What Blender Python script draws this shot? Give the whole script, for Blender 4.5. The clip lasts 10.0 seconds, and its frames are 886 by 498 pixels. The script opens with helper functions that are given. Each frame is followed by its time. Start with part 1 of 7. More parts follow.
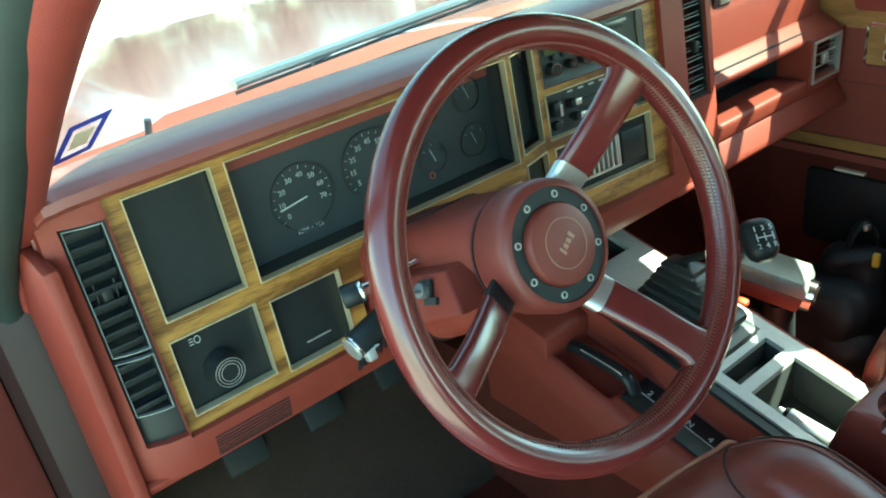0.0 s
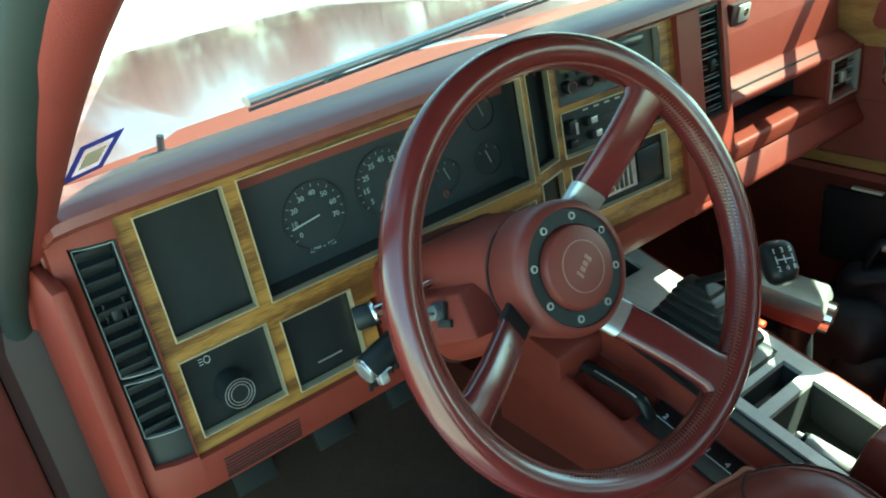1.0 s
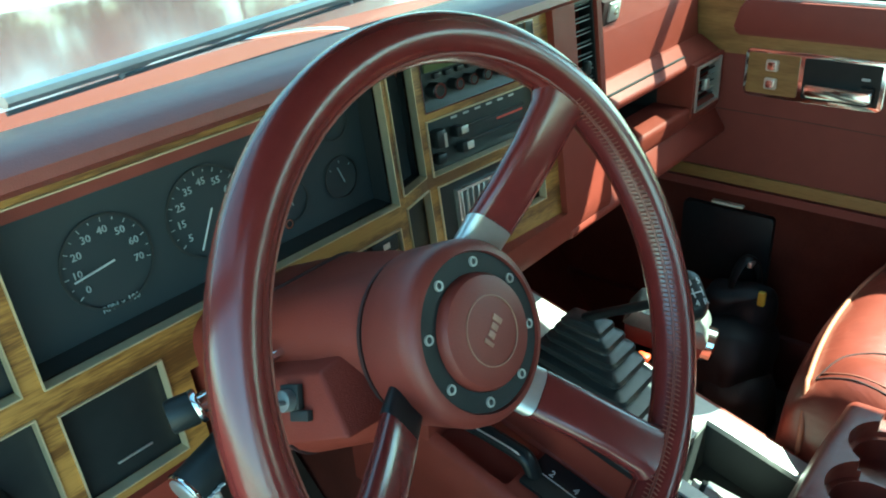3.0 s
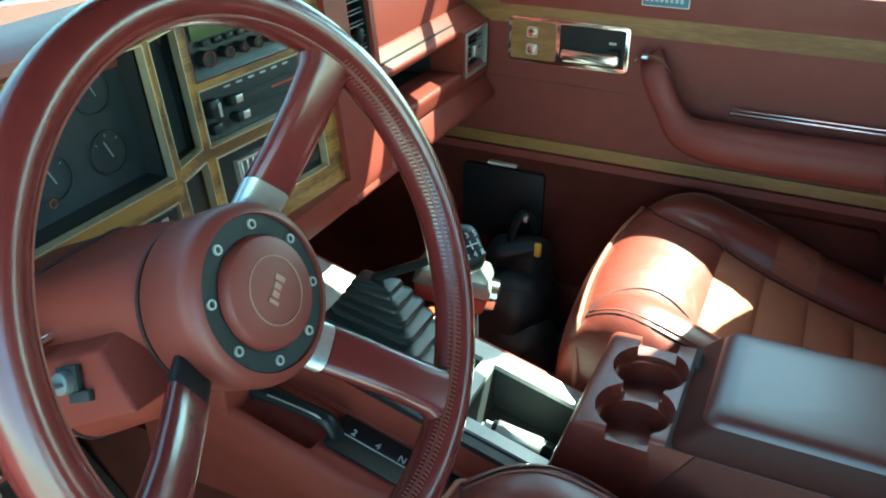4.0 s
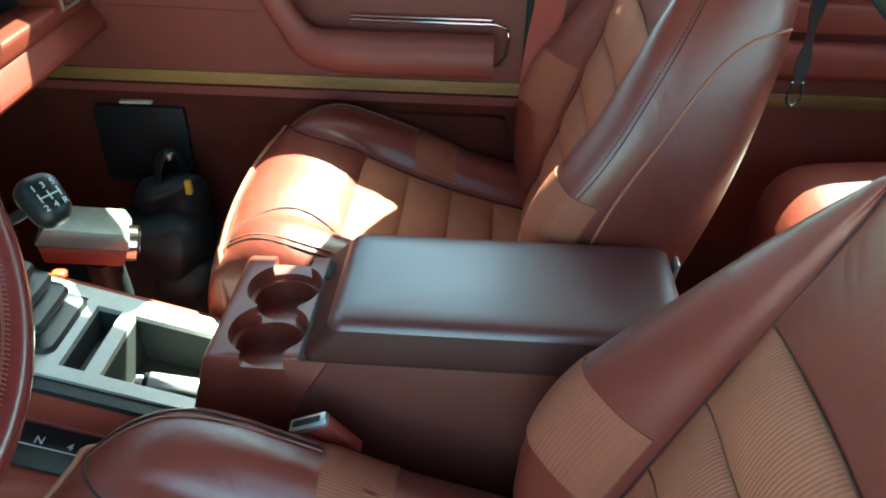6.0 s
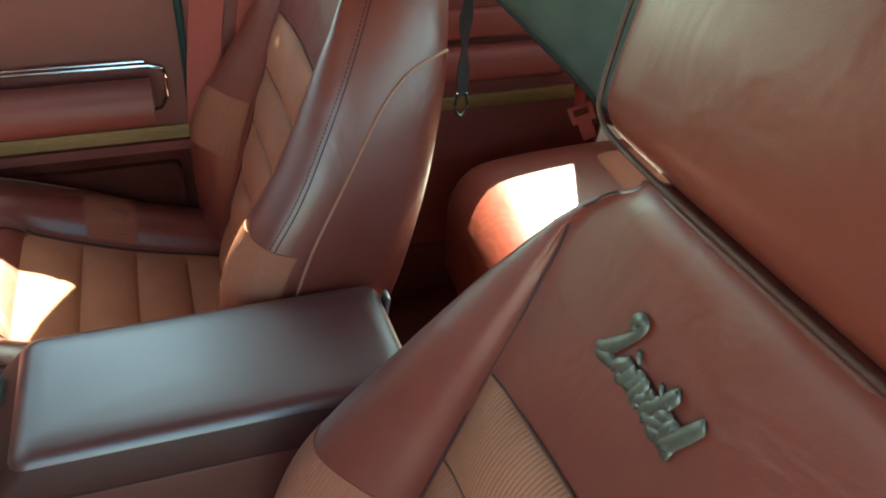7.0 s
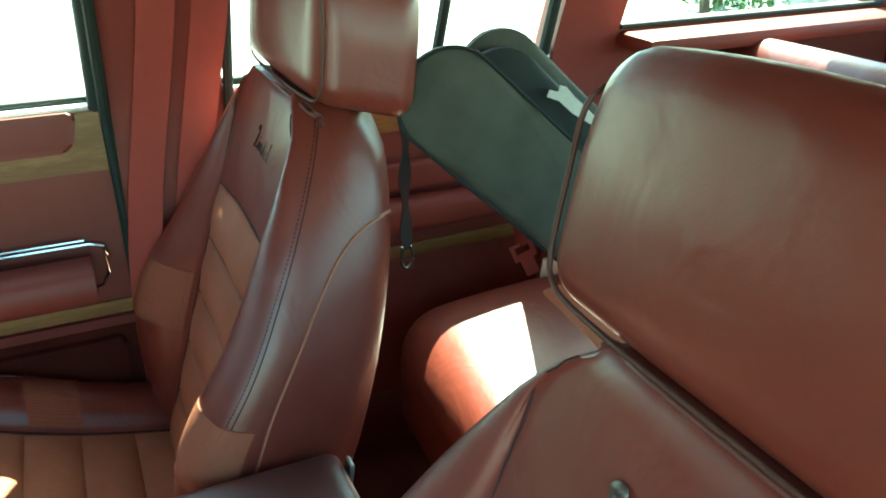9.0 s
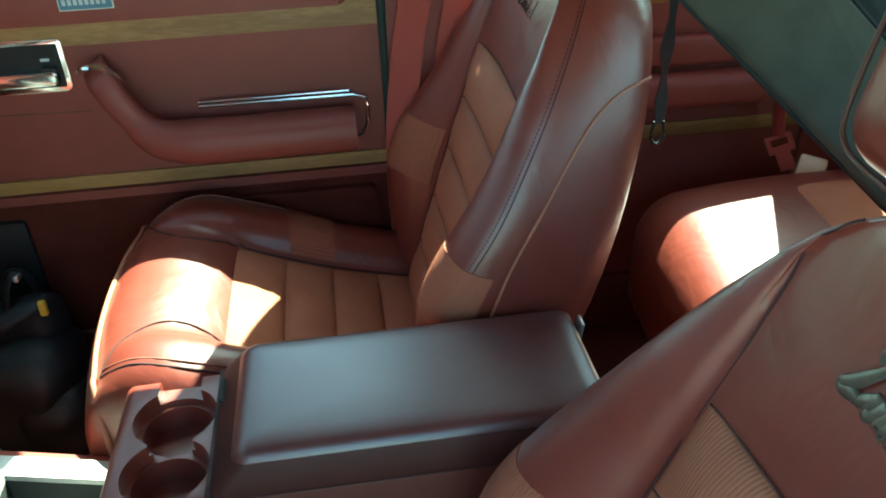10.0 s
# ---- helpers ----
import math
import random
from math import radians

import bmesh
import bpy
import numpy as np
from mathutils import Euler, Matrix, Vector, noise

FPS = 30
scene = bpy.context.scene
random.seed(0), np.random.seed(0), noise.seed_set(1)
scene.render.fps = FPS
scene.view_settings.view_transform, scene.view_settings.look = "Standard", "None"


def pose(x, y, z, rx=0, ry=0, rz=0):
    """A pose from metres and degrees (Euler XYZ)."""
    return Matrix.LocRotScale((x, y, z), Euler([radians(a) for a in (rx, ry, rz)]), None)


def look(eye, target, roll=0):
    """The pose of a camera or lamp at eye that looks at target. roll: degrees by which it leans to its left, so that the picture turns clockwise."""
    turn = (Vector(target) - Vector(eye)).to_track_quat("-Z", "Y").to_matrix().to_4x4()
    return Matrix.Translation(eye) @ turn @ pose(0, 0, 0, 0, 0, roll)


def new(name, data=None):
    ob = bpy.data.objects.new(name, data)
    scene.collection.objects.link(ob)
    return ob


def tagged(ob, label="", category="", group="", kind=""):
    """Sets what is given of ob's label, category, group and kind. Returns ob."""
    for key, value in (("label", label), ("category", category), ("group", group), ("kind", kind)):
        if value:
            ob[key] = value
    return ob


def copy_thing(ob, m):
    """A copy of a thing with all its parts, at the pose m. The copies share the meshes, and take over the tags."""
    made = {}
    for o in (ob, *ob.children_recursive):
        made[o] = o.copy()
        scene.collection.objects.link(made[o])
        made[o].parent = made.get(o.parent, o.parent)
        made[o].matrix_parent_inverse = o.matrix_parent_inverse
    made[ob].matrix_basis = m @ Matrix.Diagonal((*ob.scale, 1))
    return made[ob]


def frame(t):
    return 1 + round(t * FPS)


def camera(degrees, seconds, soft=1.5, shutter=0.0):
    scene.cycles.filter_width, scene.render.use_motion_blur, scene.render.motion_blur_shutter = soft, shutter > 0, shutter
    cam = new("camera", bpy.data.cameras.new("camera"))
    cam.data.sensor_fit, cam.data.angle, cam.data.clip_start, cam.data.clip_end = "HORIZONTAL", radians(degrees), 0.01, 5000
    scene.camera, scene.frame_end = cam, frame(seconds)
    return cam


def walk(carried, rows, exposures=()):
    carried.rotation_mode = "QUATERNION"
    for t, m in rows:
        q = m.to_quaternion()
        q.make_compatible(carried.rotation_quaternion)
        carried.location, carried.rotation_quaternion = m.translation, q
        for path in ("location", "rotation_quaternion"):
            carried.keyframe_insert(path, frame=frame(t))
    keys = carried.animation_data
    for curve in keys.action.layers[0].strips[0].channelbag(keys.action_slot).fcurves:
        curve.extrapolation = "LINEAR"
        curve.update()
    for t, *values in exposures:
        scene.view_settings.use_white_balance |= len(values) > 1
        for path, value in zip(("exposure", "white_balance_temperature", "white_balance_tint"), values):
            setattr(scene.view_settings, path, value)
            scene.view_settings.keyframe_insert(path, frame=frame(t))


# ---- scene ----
cam = camera(57.4, 10.0, soft=1.9)
PATH = [
    (0, (-0.438, -0.447, 1.434), (0.583, 1.003, 0.511), -8.7),
    (0.5, (-0.438, -0.441, 1.439), (0.578, 1.022, 0.53), -8.8),
    (1, (-0.432, -0.433, 1.436), (0.583, 1.041, 0.543), -8.5),
    (1.5, (-0.418, -0.388, 1.438), (0.601, 1.093, 0.562), -7.9),
    (2, (-0.375, -0.293, 1.413), (0.688, 1.159, 0.542), -7.4),
    (2.2, (-0.361, -0.277, 1.403), (0.755, 1.137, 0.533), -6.6),
    (3.3, (-0.33, -0.267, 1.379), (1.077, 0.787, 0.425), -2.4),
    (3.5, (-0.333, -0.271, 1.38), (1.129, 0.686, 0.407), -1.3),
    (4, (-0.343, -0.288, 1.378), (1.225, 0.459, 0.388), -0.3),
    (4.5, (-0.345, -0.314, 1.371), (1.257, 0.282, 0.332), -1.0),
    (5, (-0.343, -0.339, 1.362), (1.267, 0.114, 0.267), -1.1),
    (5.2, (-0.338, -0.349, 1.352), (1.281, 0.043, 0.246), -1.0),
    (6.3, (-0.271, -0.417, 1.365), (1.369, -0.508, 0.224), 1.7),
    (6.5, (-0.254, -0.413, 1.372), (1.367, -0.673, 0.229), 2.3),
    (7, (-0.227, -0.426, 1.381), (1.321, -1.011, 0.258), 3.0),
    (7.5, (-0.221, -0.442, 1.386), (1.297, -1.187, 0.317), 1.8),
    (8, (-0.217, -0.445, 1.399), (1.363, -1.245, 0.47), 0.0),
    (8.5, (-0.216, -0.439, 1.402), (1.411, -1.227, 0.547), -0.9),
    (9, (-0.213, -0.421, 1.407), (1.431, -1.185, 0.564), -0.2),
    (9.5, (-0.218, -0.402, 1.39), (1.444, -0.994, 0.449), -0.0),
    (10, (-0.229, -0.385, 1.381), (1.451, -0.599, 0.317), -2.1),
]
EXPOSURES = [(0.0, 3.45, 6250, -35), (1.0, 3.02, 6150, -36), (2.0, 2.75, 5950, -36), (3.5, 3.24, 5600, -37), (5.0, 3.83, 5700, -35), (6.5, 3.87, 6600, -31), (7.0, 3.77, 6800, -32), (7.5, 4.23, 6600, -37), (8.0, 4.18, 6525, -40), (8.5, 3.86, 6450, -42), (9.3, 3.45, 6300, -38), (10.0, 3.42, 6100, -36)]
walk(cam, [(t, look(eye, target, roll)) for t, eye, target, roll in PATH], EXPOSURES)

# ---- light: a clear day, the sun high over the passenger's side, a little behind ----
SUN_TO = Vector((0.60, -0.40, 1.0)).normalized()
world = bpy.data.worlds.new("sky")
scene.world = world
world.use_nodes = True
wn = world.node_tree.nodes
sky = wn.new("ShaderNodeTexSky")
sky.sky_type = "NISHITA"
sky.sun_disc = False
sky.sun_elevation = math.asin(SUN_TO.z)
sky.sun_rotation = math.atan2(SUN_TO.x, SUN_TO.y)
wn["Background"].inputs["Strength"].default_value = 0.135
world.node_tree.links.new(sky.outputs["Color"], wn["Background"].inputs["Color"])
sun = new("sun", bpy.data.lights.new("sun", "SUN"))
sun.data.energy, sun.data.angle, sun.data.color = 5.0, radians(0.5), (1.0, 0.95, 0.88)
sun.matrix_world = look(SUN_TO * 20, (0, 0, 0))


# ---- materials ----
def material(name, a, b=None, rough=0.5, metal=0.0, scale=30.0, bump=0.0, bump_scale=None, mottle=0.35, stretch=None, coat=0.0, spec=0.5, rvar=0.12):
    """Two tones mixed by coarse and fine noise, with fine relief."""
    m = bpy.data.materials.new(name)
    m.use_nodes = True
    nt = m.node_tree
    nodes, links = nt.nodes, nt.links
    p = nodes["Principled BSDF"]
    b = b or tuple(c * 0.72 for c in a)
    tc = nodes.new("ShaderNodeTexCoord")
    src = tc.outputs["Object"]
    if stretch:
        mp = nodes.new("ShaderNodeMapping")
        mp.inputs["Scale"].default_value = stretch
        links.new(src, mp.inputs["Vector"])
        src = mp.outputs["Vector"]
    coarse, fine = nodes.new("ShaderNodeTexNoise"), nodes.new("ShaderNodeTexNoise")
    coarse.inputs["Scale"].default_value, coarse.inputs["Detail"].default_value = scale * 0.25, 4
    fine.inputs["Scale"].default_value, fine.inputs["Detail"].default_value = scale * 4, 6
    for n in (coarse, fine):
        links.new(src, n.inputs["Vector"])
    mix = nodes.new("ShaderNodeMath")
    mix.operation = "MULTIPLY_ADD"
    links.new(fine.outputs["Fac"], mix.inputs[0])
    mix.inputs[1].default_value = 0.4
    links.new(coarse.outputs["Fac"], mix.inputs[2])
    ramp = nodes.new("ShaderNodeMapRange")
    ramp.interpolation_type = "SMOOTHERSTEP"
    ramp.inputs["From Min"].default_value, ramp.inputs["From Max"].default_value = 0.7 - mottle, 0.7 + mottle
    links.new(mix.outputs[0], ramp.inputs["Value"])
    col = nodes.new("ShaderNodeMix")
    col.data_type = "RGBA"
    col.inputs["A"].default_value, col.inputs["B"].default_value = (*a, 1), (*b, 1)
    links.new(ramp.outputs["Result"], col.inputs["Factor"])
    links.new(col.outputs["Result"], p.inputs["Base Color"])
    rr = nodes.new("ShaderNodeMapRange")
    rr.inputs["To Min"].default_value, rr.inputs["To Max"].default_value = max(rough - rvar, 0.03), min(rough + rvar, 1)
    links.new(coarse.outputs["Fac"], rr.inputs["Value"])
    links.new(rr.outputs["Result"], p.inputs["Roughness"])
    p.inputs["Metallic"].default_value = metal
    p.inputs["Coat Weight"].default_value = coat
    p.inputs["Coat Roughness"].default_value = rough * 0.85
    p.inputs["Specular IOR Level"].default_value = spec
    if bump:
        vor = nodes.new("ShaderNodeTexNoise")
        vor.inputs["Scale"].default_value, vor.inputs["Detail"].default_value = bump_scale or scale * 10, 3
        links.new(src, vor.inputs["Vector"])
        bp = nodes.new("ShaderNodeBump")
        bp.inputs["Strength"].default_value, bp.inputs["Distance"].default_value = bump, 0.002
        links.new(vor.outputs["Fac"], bp.inputs["Height"])
        links.new(bp.outputs["Normal"], p.inputs["Normal"])
    return m


def ribbed(name, a, b, rough, axis, period, depth):
    """Corduroy: soft ribs across one axis of the object."""
    m = material(name, a, b, rough, scale=40, spec=0.25)
    nt = m.node_tree
    p = nt.nodes["Principled BSDF"]
    tc = nt.nodes.new("ShaderNodeTexCoord")
    w = nt.nodes.new("ShaderNodeTexWave")
    w.bands_direction = axis
    w.inputs["Scale"].default_value = 0.314 / period
    w.inputs["Distortion"].default_value, w.inputs["Detail"].default_value = 0.6, 1
    nt.links.new(tc.outputs["Object"], w.inputs["Vector"])
    bp = nt.nodes.new("ShaderNodeBump")
    bp.inputs["Strength"].default_value, bp.inputs["Distance"].default_value = depth, 0.0015
    nt.links.new(w.outputs["Fac"], bp.inputs["Height"])
    nt.links.new(bp.outputs["Normal"], p.inputs["Normal"])
    return m


def glass(name, tint=(1, 1, 1), rough=0.0):
    m = bpy.data.materials.new(name)
    m.use_nodes = True
    nt = m.node_tree
    p = nt.nodes["Principled BSDF"]
    p.inputs["Base Color"].default_value = (*tint, 1)
    p.inputs["Transmission Weight"].default_value = 1
    p.inputs["Roughness"].default_value, p.inputs["IOR"].default_value = rough, 1.45
    return m


def clear(name, tint, mixed):
    """Thin window glass: mostly clear, with a mirror's share."""
    m = bpy.data.materials.new(name)
    m.use_nodes = True
    nt = m.node_tree
    nt.nodes.remove(nt.nodes["Principled BSDF"])
    t, g, mx = nt.nodes.new("ShaderNodeBsdfTransparent"), nt.nodes.new("ShaderNodeBsdfGlossy"), nt.nodes.new("ShaderNodeMixShader")
    t.inputs["Color"].default_value = (*tint, 1)
    g.inputs["Roughness"].default_value = 0.02
    mx.inputs["Fac"].default_value = mixed
    nt.links.new(t.outputs[0], mx.inputs[1])
    nt.links.new(g.outputs[0], mx.inputs[2])
    nt.links.new(mx.outputs[0], nt.nodes["Material Output"].inputs["Surface"])
    return m


VINYL = material("red_vinyl", (0.186, 0.034, 0.023), (0.154, 0.027, 0.018), 0.48, scale=12, bump=0.25, bump_scale=900, spec=0.22)
VINYL_DOOR = material("door_vinyl", (0.185, 0.043, 0.034), (0.152, 0.034, 0.027), 0.45, scale=8, bump=0.25, bump_scale=800, spec=0.35)
FOOT_CARPET = material("dark_foot_carpet", (0.055, 0.034, 0.026), (0.034, 0.024, 0.019), 0.95, scale=30, bump=0.8, bump_scale=500, spec=0.1)
CARPET_RED = material("red_carpet", (0.095, 0.022, 0.015), (0.070, 0.016, 0.011), 0.95, scale=60, bump=0.9, bump_scale=700, spec=0.1)
LEATHER = material("burgundy_leather", (0.152, 0.027, 0.017), (0.115, 0.020, 0.013), 0.40, scale=9, bump=0.06, bump_scale=800, spec=0.5, coat=0.32, rvar=0.05)
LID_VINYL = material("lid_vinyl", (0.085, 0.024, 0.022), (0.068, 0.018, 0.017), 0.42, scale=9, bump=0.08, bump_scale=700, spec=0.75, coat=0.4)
# box and lid rim: burgundy darkened to put the sides' shade into the colour
BOX_VINYL = material("box_vinyl_shaded", (0.098, 0.023, 0.017), (0.078, 0.018, 0.013), 0.52, scale=9, bump=0.10, bump_scale=700, spec=0.3)
LID_SIDE = material("lid_rim_vinyl_shaded", (0.055, 0.016, 0.013), (0.043, 0.012, 0.010), 0.62, scale=9, bump=0.10, bump_scale=700, spec=0.22)
# soft creases in the seat leather
ln = LEATHER.node_tree
crease, fold_bump = ln.nodes.new("ShaderNodeTexNoise"), ln.nodes.new("ShaderNodeBump")
crease.inputs["Scale"].default_value, crease.inputs["Detail"].default_value, crease.inputs["Distortion"].default_value = 12, 3.0, 0.9
fold_bump.inputs["Strength"].default_value, fold_bump.inputs["Distance"].default_value = 0.30, 0.012
leather_p = ln.nodes["Principled BSDF"]
leather_fine = leather_p.inputs["Normal"].links[0].from_node
ln.links.new(ln.nodes["Texture Coordinate"].outputs["Object"], crease.inputs["Vector"])
ln.links.new(crease.outputs["Fac"], fold_bump.inputs["Height"])
ln.links.new(fold_bump.outputs["Normal"], leather_fine.inputs["Normal"])
LEATHER_WHEEL = material("wheel_leather", (0.120, 0.017, 0.017), (0.090, 0.012, 0.012), 0.22, scale=20, bump=0.06, bump_scale=500, spec=0.6, coat=0.45)
HUB_RED = material("hub_plastic", (0.158, 0.030, 0.023), (0.132, 0.024, 0.018), 0.46, scale=20, bump=0.12, bump_scale=900)
TAN = ribbed("tan_corduroy", (0.32, 0.115, 0.063), (0.27, 0.092, 0.050), 0.7, "X", 0.0036, 0.35)
TAN_Y = ribbed("tan_corduroy_patch", (0.25, 0.080, 0.046), (0.21, 0.066, 0.038), 0.7, "X", 0.0030, 0.25)
# top pad vinyl, a little lighter and glossier than the fascia's
VINYL_TOP = material("top_pad_vinyl", (0.21, 0.052, 0.040), (0.17, 0.041, 0.032), 0.36, scale=10, bump=0.2, bump_scale=900)
WOOD = material("oak_woodgrain", (0.35, 0.180, 0.046), (0.10, 0.040, 0.010), 0.40, scale=18, stretch=(1.0, 8, 11), mottle=0.19, coat=0.2, spec=0.35)
WOOD_DOOR = material("oak_strip", (0.29, 0.16, 0.055), (0.16, 0.078, 0.022), 0.45, scale=12, stretch=(6, 1.0, 8), mottle=0.25)
SCRIPT = material("badge_metal", (0.17, 0.150, 0.125), (0.10, 0.085, 0.070), 0.42, metal=0.7, scale=60)
EMBLEM = material("worn_emblem", (0.34, 0.19, 0.14), (0.27, 0.14, 0.10), 0.4, metal=0.3)
GOLD = material("gold_trim", (0.66, 0.56, 0.38), (0.56, 0.46, 0.29), 0.35, metal=0.6, scale=30)
CHROME = material("chrome", (0.82, 0.82, 0.80), (0.74, 0.74, 0.73), 0.13, metal=1.0, scale=30, rvar=0.05)
SATIN = material("satin_metal", (0.62, 0.61, 0.58), (0.5, 0.49, 0.46), 0.38, metal=0.85, scale=40)
BLACK = material("black_plastic", (0.010, 0.011, 0.012), (0.016, 0.018, 0.019), 0.40, scale=20, bump=0.1, bump_scale=900, spec=0.28)
VENT_RIM = material("dull_vent_rim", (0.22, 0.23, 0.23), (0.16, 0.17, 0.17), 0.45, metal=0.5)
BLACK_MATT = material("matt_black", (0.010, 0.011, 0.011), (0.016, 0.017, 0.017), 0.7, scale=20)
# lens base lightened to carry the sky's hazy reflection in the gauge glass
LENS = material("smoked_lens_haze", (0.036, 0.042, 0.045), (0.040, 0.046, 0.049), 0.26, scale=5, spec=0.4, rvar=0.03)
RUBBER = material("rubber", (0.03, 0.035, 0.036), (0.045, 0.05, 0.05), 0.55, scale=30, bump=0.15, bump_scale=600)
BOOT = material("boot_rubber", (0.020, 0.023, 0.024), (0.015, 0.017, 0.018), 0.36, scale=30, bump=0.15, bump_scale=600)
SEAL = material("weatherstrip", (0.014, 0.022, 0.020), (0.02, 0.03, 0.027), 0.7, scale=30, spec=0.3)
WHITE_INK = material("white_ink", (0.5, 0.52, 0.52), (0.42, 0.44, 0.44), 0.6)
# gauge ink, dimmer and greyer than the white ink
DIM_INK = material("dim_grey_ink", (0.30, 0.33, 0.33), (0.23, 0.25, 0.25), 0.6)
RED_INK = material("red_ink", (0.5, 0.06, 0.04), None, 0.6)
PLATE = material("console_plate", (0.44, 0.43, 0.40), (0.35, 0.34, 0.32), 0.40, metal=0.3, scale=30, bump=0.06, bump_scale=700)
STITCH = material("stitching", (0.21, 0.060, 0.038), (0.15, 0.042, 0.026), 0.7)
PIPING = material("piping", (0.34, 0.13, 0.07), (0.26, 0.09, 0.05), 0.55, scale=30)
WELT = material("leather_welt", (0.125, 0.040, 0.032), (0.095, 0.028, 0.022), 0.4, scale=60)
CORD = material("dark_cord", (0.075, 0.026, 0.017), (0.055, 0.018, 0.012), 0.55, scale=60)
# tan corduroy at a quarter brightness, painting the shade between the back's pleats
FOLD = material("corduroy_fold_shade", (0.085, 0.030, 0.017), None, 0.8)
SEAM = material("dark_seam", (0.03, 0.006, 0.006), None, 0.8)
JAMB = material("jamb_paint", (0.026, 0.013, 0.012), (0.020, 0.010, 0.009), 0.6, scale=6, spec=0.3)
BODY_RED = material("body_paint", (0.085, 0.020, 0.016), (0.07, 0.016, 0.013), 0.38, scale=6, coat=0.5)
HOOD_PAINT = material("hood_paint", (0.20, 0.055, 0.038), (0.16, 0.042, 0.03), 0.20, scale=2.0, coat=1.0, rvar=0.04, spec=1.0)
HOOD_PAINT.node_tree.nodes["Principled BSDF"].inputs["Coat IOR"].default_value = 1.5
HOOD_PAINT.node_tree.nodes["Principled BSDF"].inputs["Coat Roughness"].default_value = 0.10
COWL_PAINT = material("dusty_paint", (0.42, 0.13, 0.09), (0.33, 0.09, 0.065), 0.5, scale=6)
BELT = material("red_webbing", (0.30, 0.045, 0.035), (0.25, 0.036, 0.028), 0.65, scale=50, bump=0.4, bump_scale=900)
PILLAR = material("pillar_trim", (0.21, 0.033, 0.026), (0.17, 0.026, 0.02), 0.5, scale=10, bump=0.2, bump_scale=800)
HEADLINER = material("headliner", (0.24, 0.055, 0.038), (0.2, 0.045, 0.03), 0.9, scale=30)
BAG = material("dark_bag_cloth", (0.085, 0.082, 0.064), (0.040, 0.039, 0.031), 0.75, scale=7, bump=0.25, bump_scale=60, spec=0.2)
CLOTH = material("black_cloth", (0.012, 0.013, 0.015), (0.020, 0.022, 0.025), 0.5, scale=26, bump=0.5, bump_scale=45, spec=0.35)
BAG_IN = material("bag_lining", (0.012, 0.013, 0.012), None, 0.8)
TAG = material("white_tag", (0.72, 0.70, 0.64), (0.6, 0.58, 0.53), 0.7, scale=40)
SILVER = material("silver_case", (0.23, 0.235, 0.215), (0.16, 0.165, 0.15), 0.4, metal=0.4, scale=25, bump=0.2, bump_scale=200)
RED_CASE = material("red_case", (0.24, 0.035, 0.024), (0.20, 0.028, 0.02), 0.4, scale=20)
ORANGE = material("orange_button", (0.75, 0.07, 0.02), None, 0.4)
NAME_BLUE = material("name_plate_blue", (0.10, 0.19, 0.27), (0.08, 0.15, 0.22), 0.35, metal=0.4)
WIPER = material("wiper_metal", (0.72, 0.71, 0.66), (0.60, 0.59, 0.55), 0.35, metal=0.6, scale=40)
BEIGE = material("beige_plastic", (0.66, 0.58, 0.45), (0.58, 0.5, 0.38), 0.6)
BLUE = material("blue_sticker", (0.03, 0.05, 0.45), None, 0.5)
YELLOW = material("yellow_tag", (0.65, 0.42, 0.04), None, 0.6)
RADIO_FACE = material("radio_face", (0.022, 0.026, 0.026), (0.03, 0.034, 0.034), 0.35, scale=20)
LCD = material("olive_display", (0.10, 0.12, 0.045), (0.08, 0.1, 0.04), 0.3)
CONCRETE = material("concrete", (0.31, 0.30, 0.265), (0.24, 0.23, 0.205), 0.9, scale=1.5, bump=0.3, bump_scale=60)
BARE = material("bare_twigs", (0.16, 0.11, 0.075), (0.10, 0.065, 0.045), 0.9, scale=10)
LEAF = material("leaves", (0.09, 0.17, 0.03), (0.05, 0.11, 0.02), 0.6, scale=20)
BARK = material("bark", (0.12, 0.08, 0.05), (0.08, 0.05, 0.03), 0.9, scale=30, bump=0.6)
WINDOW = clear("window_glass", (0.97, 0.98, 0.97), 0.03)
SHIELD = clear("windshield_glass", (0.53, 0.56, 0.54), 0.05)
# road dust on the windscreen scatters a little of the light that falls on it
sn = SHIELD.node_tree
dust, both = sn.nodes.new("ShaderNodeBsdfTranslucent"), sn.nodes.new("ShaderNodeMixShader")
dust.inputs["Color"].default_value = (0.9, 0.88, 0.84, 1)
both.inputs["Fac"].default_value = 0.03
out_node = sn.nodes["Material Output"]
old = out_node.inputs["Surface"].links[0].from_socket
sn.links.new(old, both.inputs[1])
sn.links.new(dust.outputs[0], both.inputs[2])
sn.links.new(both.outputs[0], out_node.inputs["Surface"])


# ---- mesh helpers ----
def thing(name, label, category, at=(0, 0, 0), group="", kind=""):
    ob = new(name)
    ob.matrix_basis = at if isinstance(at, Matrix) else Matrix.Translation(at)
    ob.empty_display_size = 0.05
    return tagged(ob, label, category, group, kind)


def finish(bm, name, mat, sharp=38):
    bmesh.ops.recalc_face_normals(bm, faces=bm.faces)
    for f in bm.faces:
        f.smooth = True
    for e in bm.edges:
        if len(e.link_faces) == 2 and e.calc_face_angle(0) > radians(sharp):
            e.smooth = False
    me = bpy.data.meshes.new(name)
    bm.to_mesh(me)
    bm.free()
    me.materials.append(mat)
    return me


def part(name, bm, mat, parent=None, label="", sharp=38):
    ob = new(name, finish(bm, name, mat, sharp))
    if parent is not None:
        ob.parent = parent
    return tagged(ob, label)


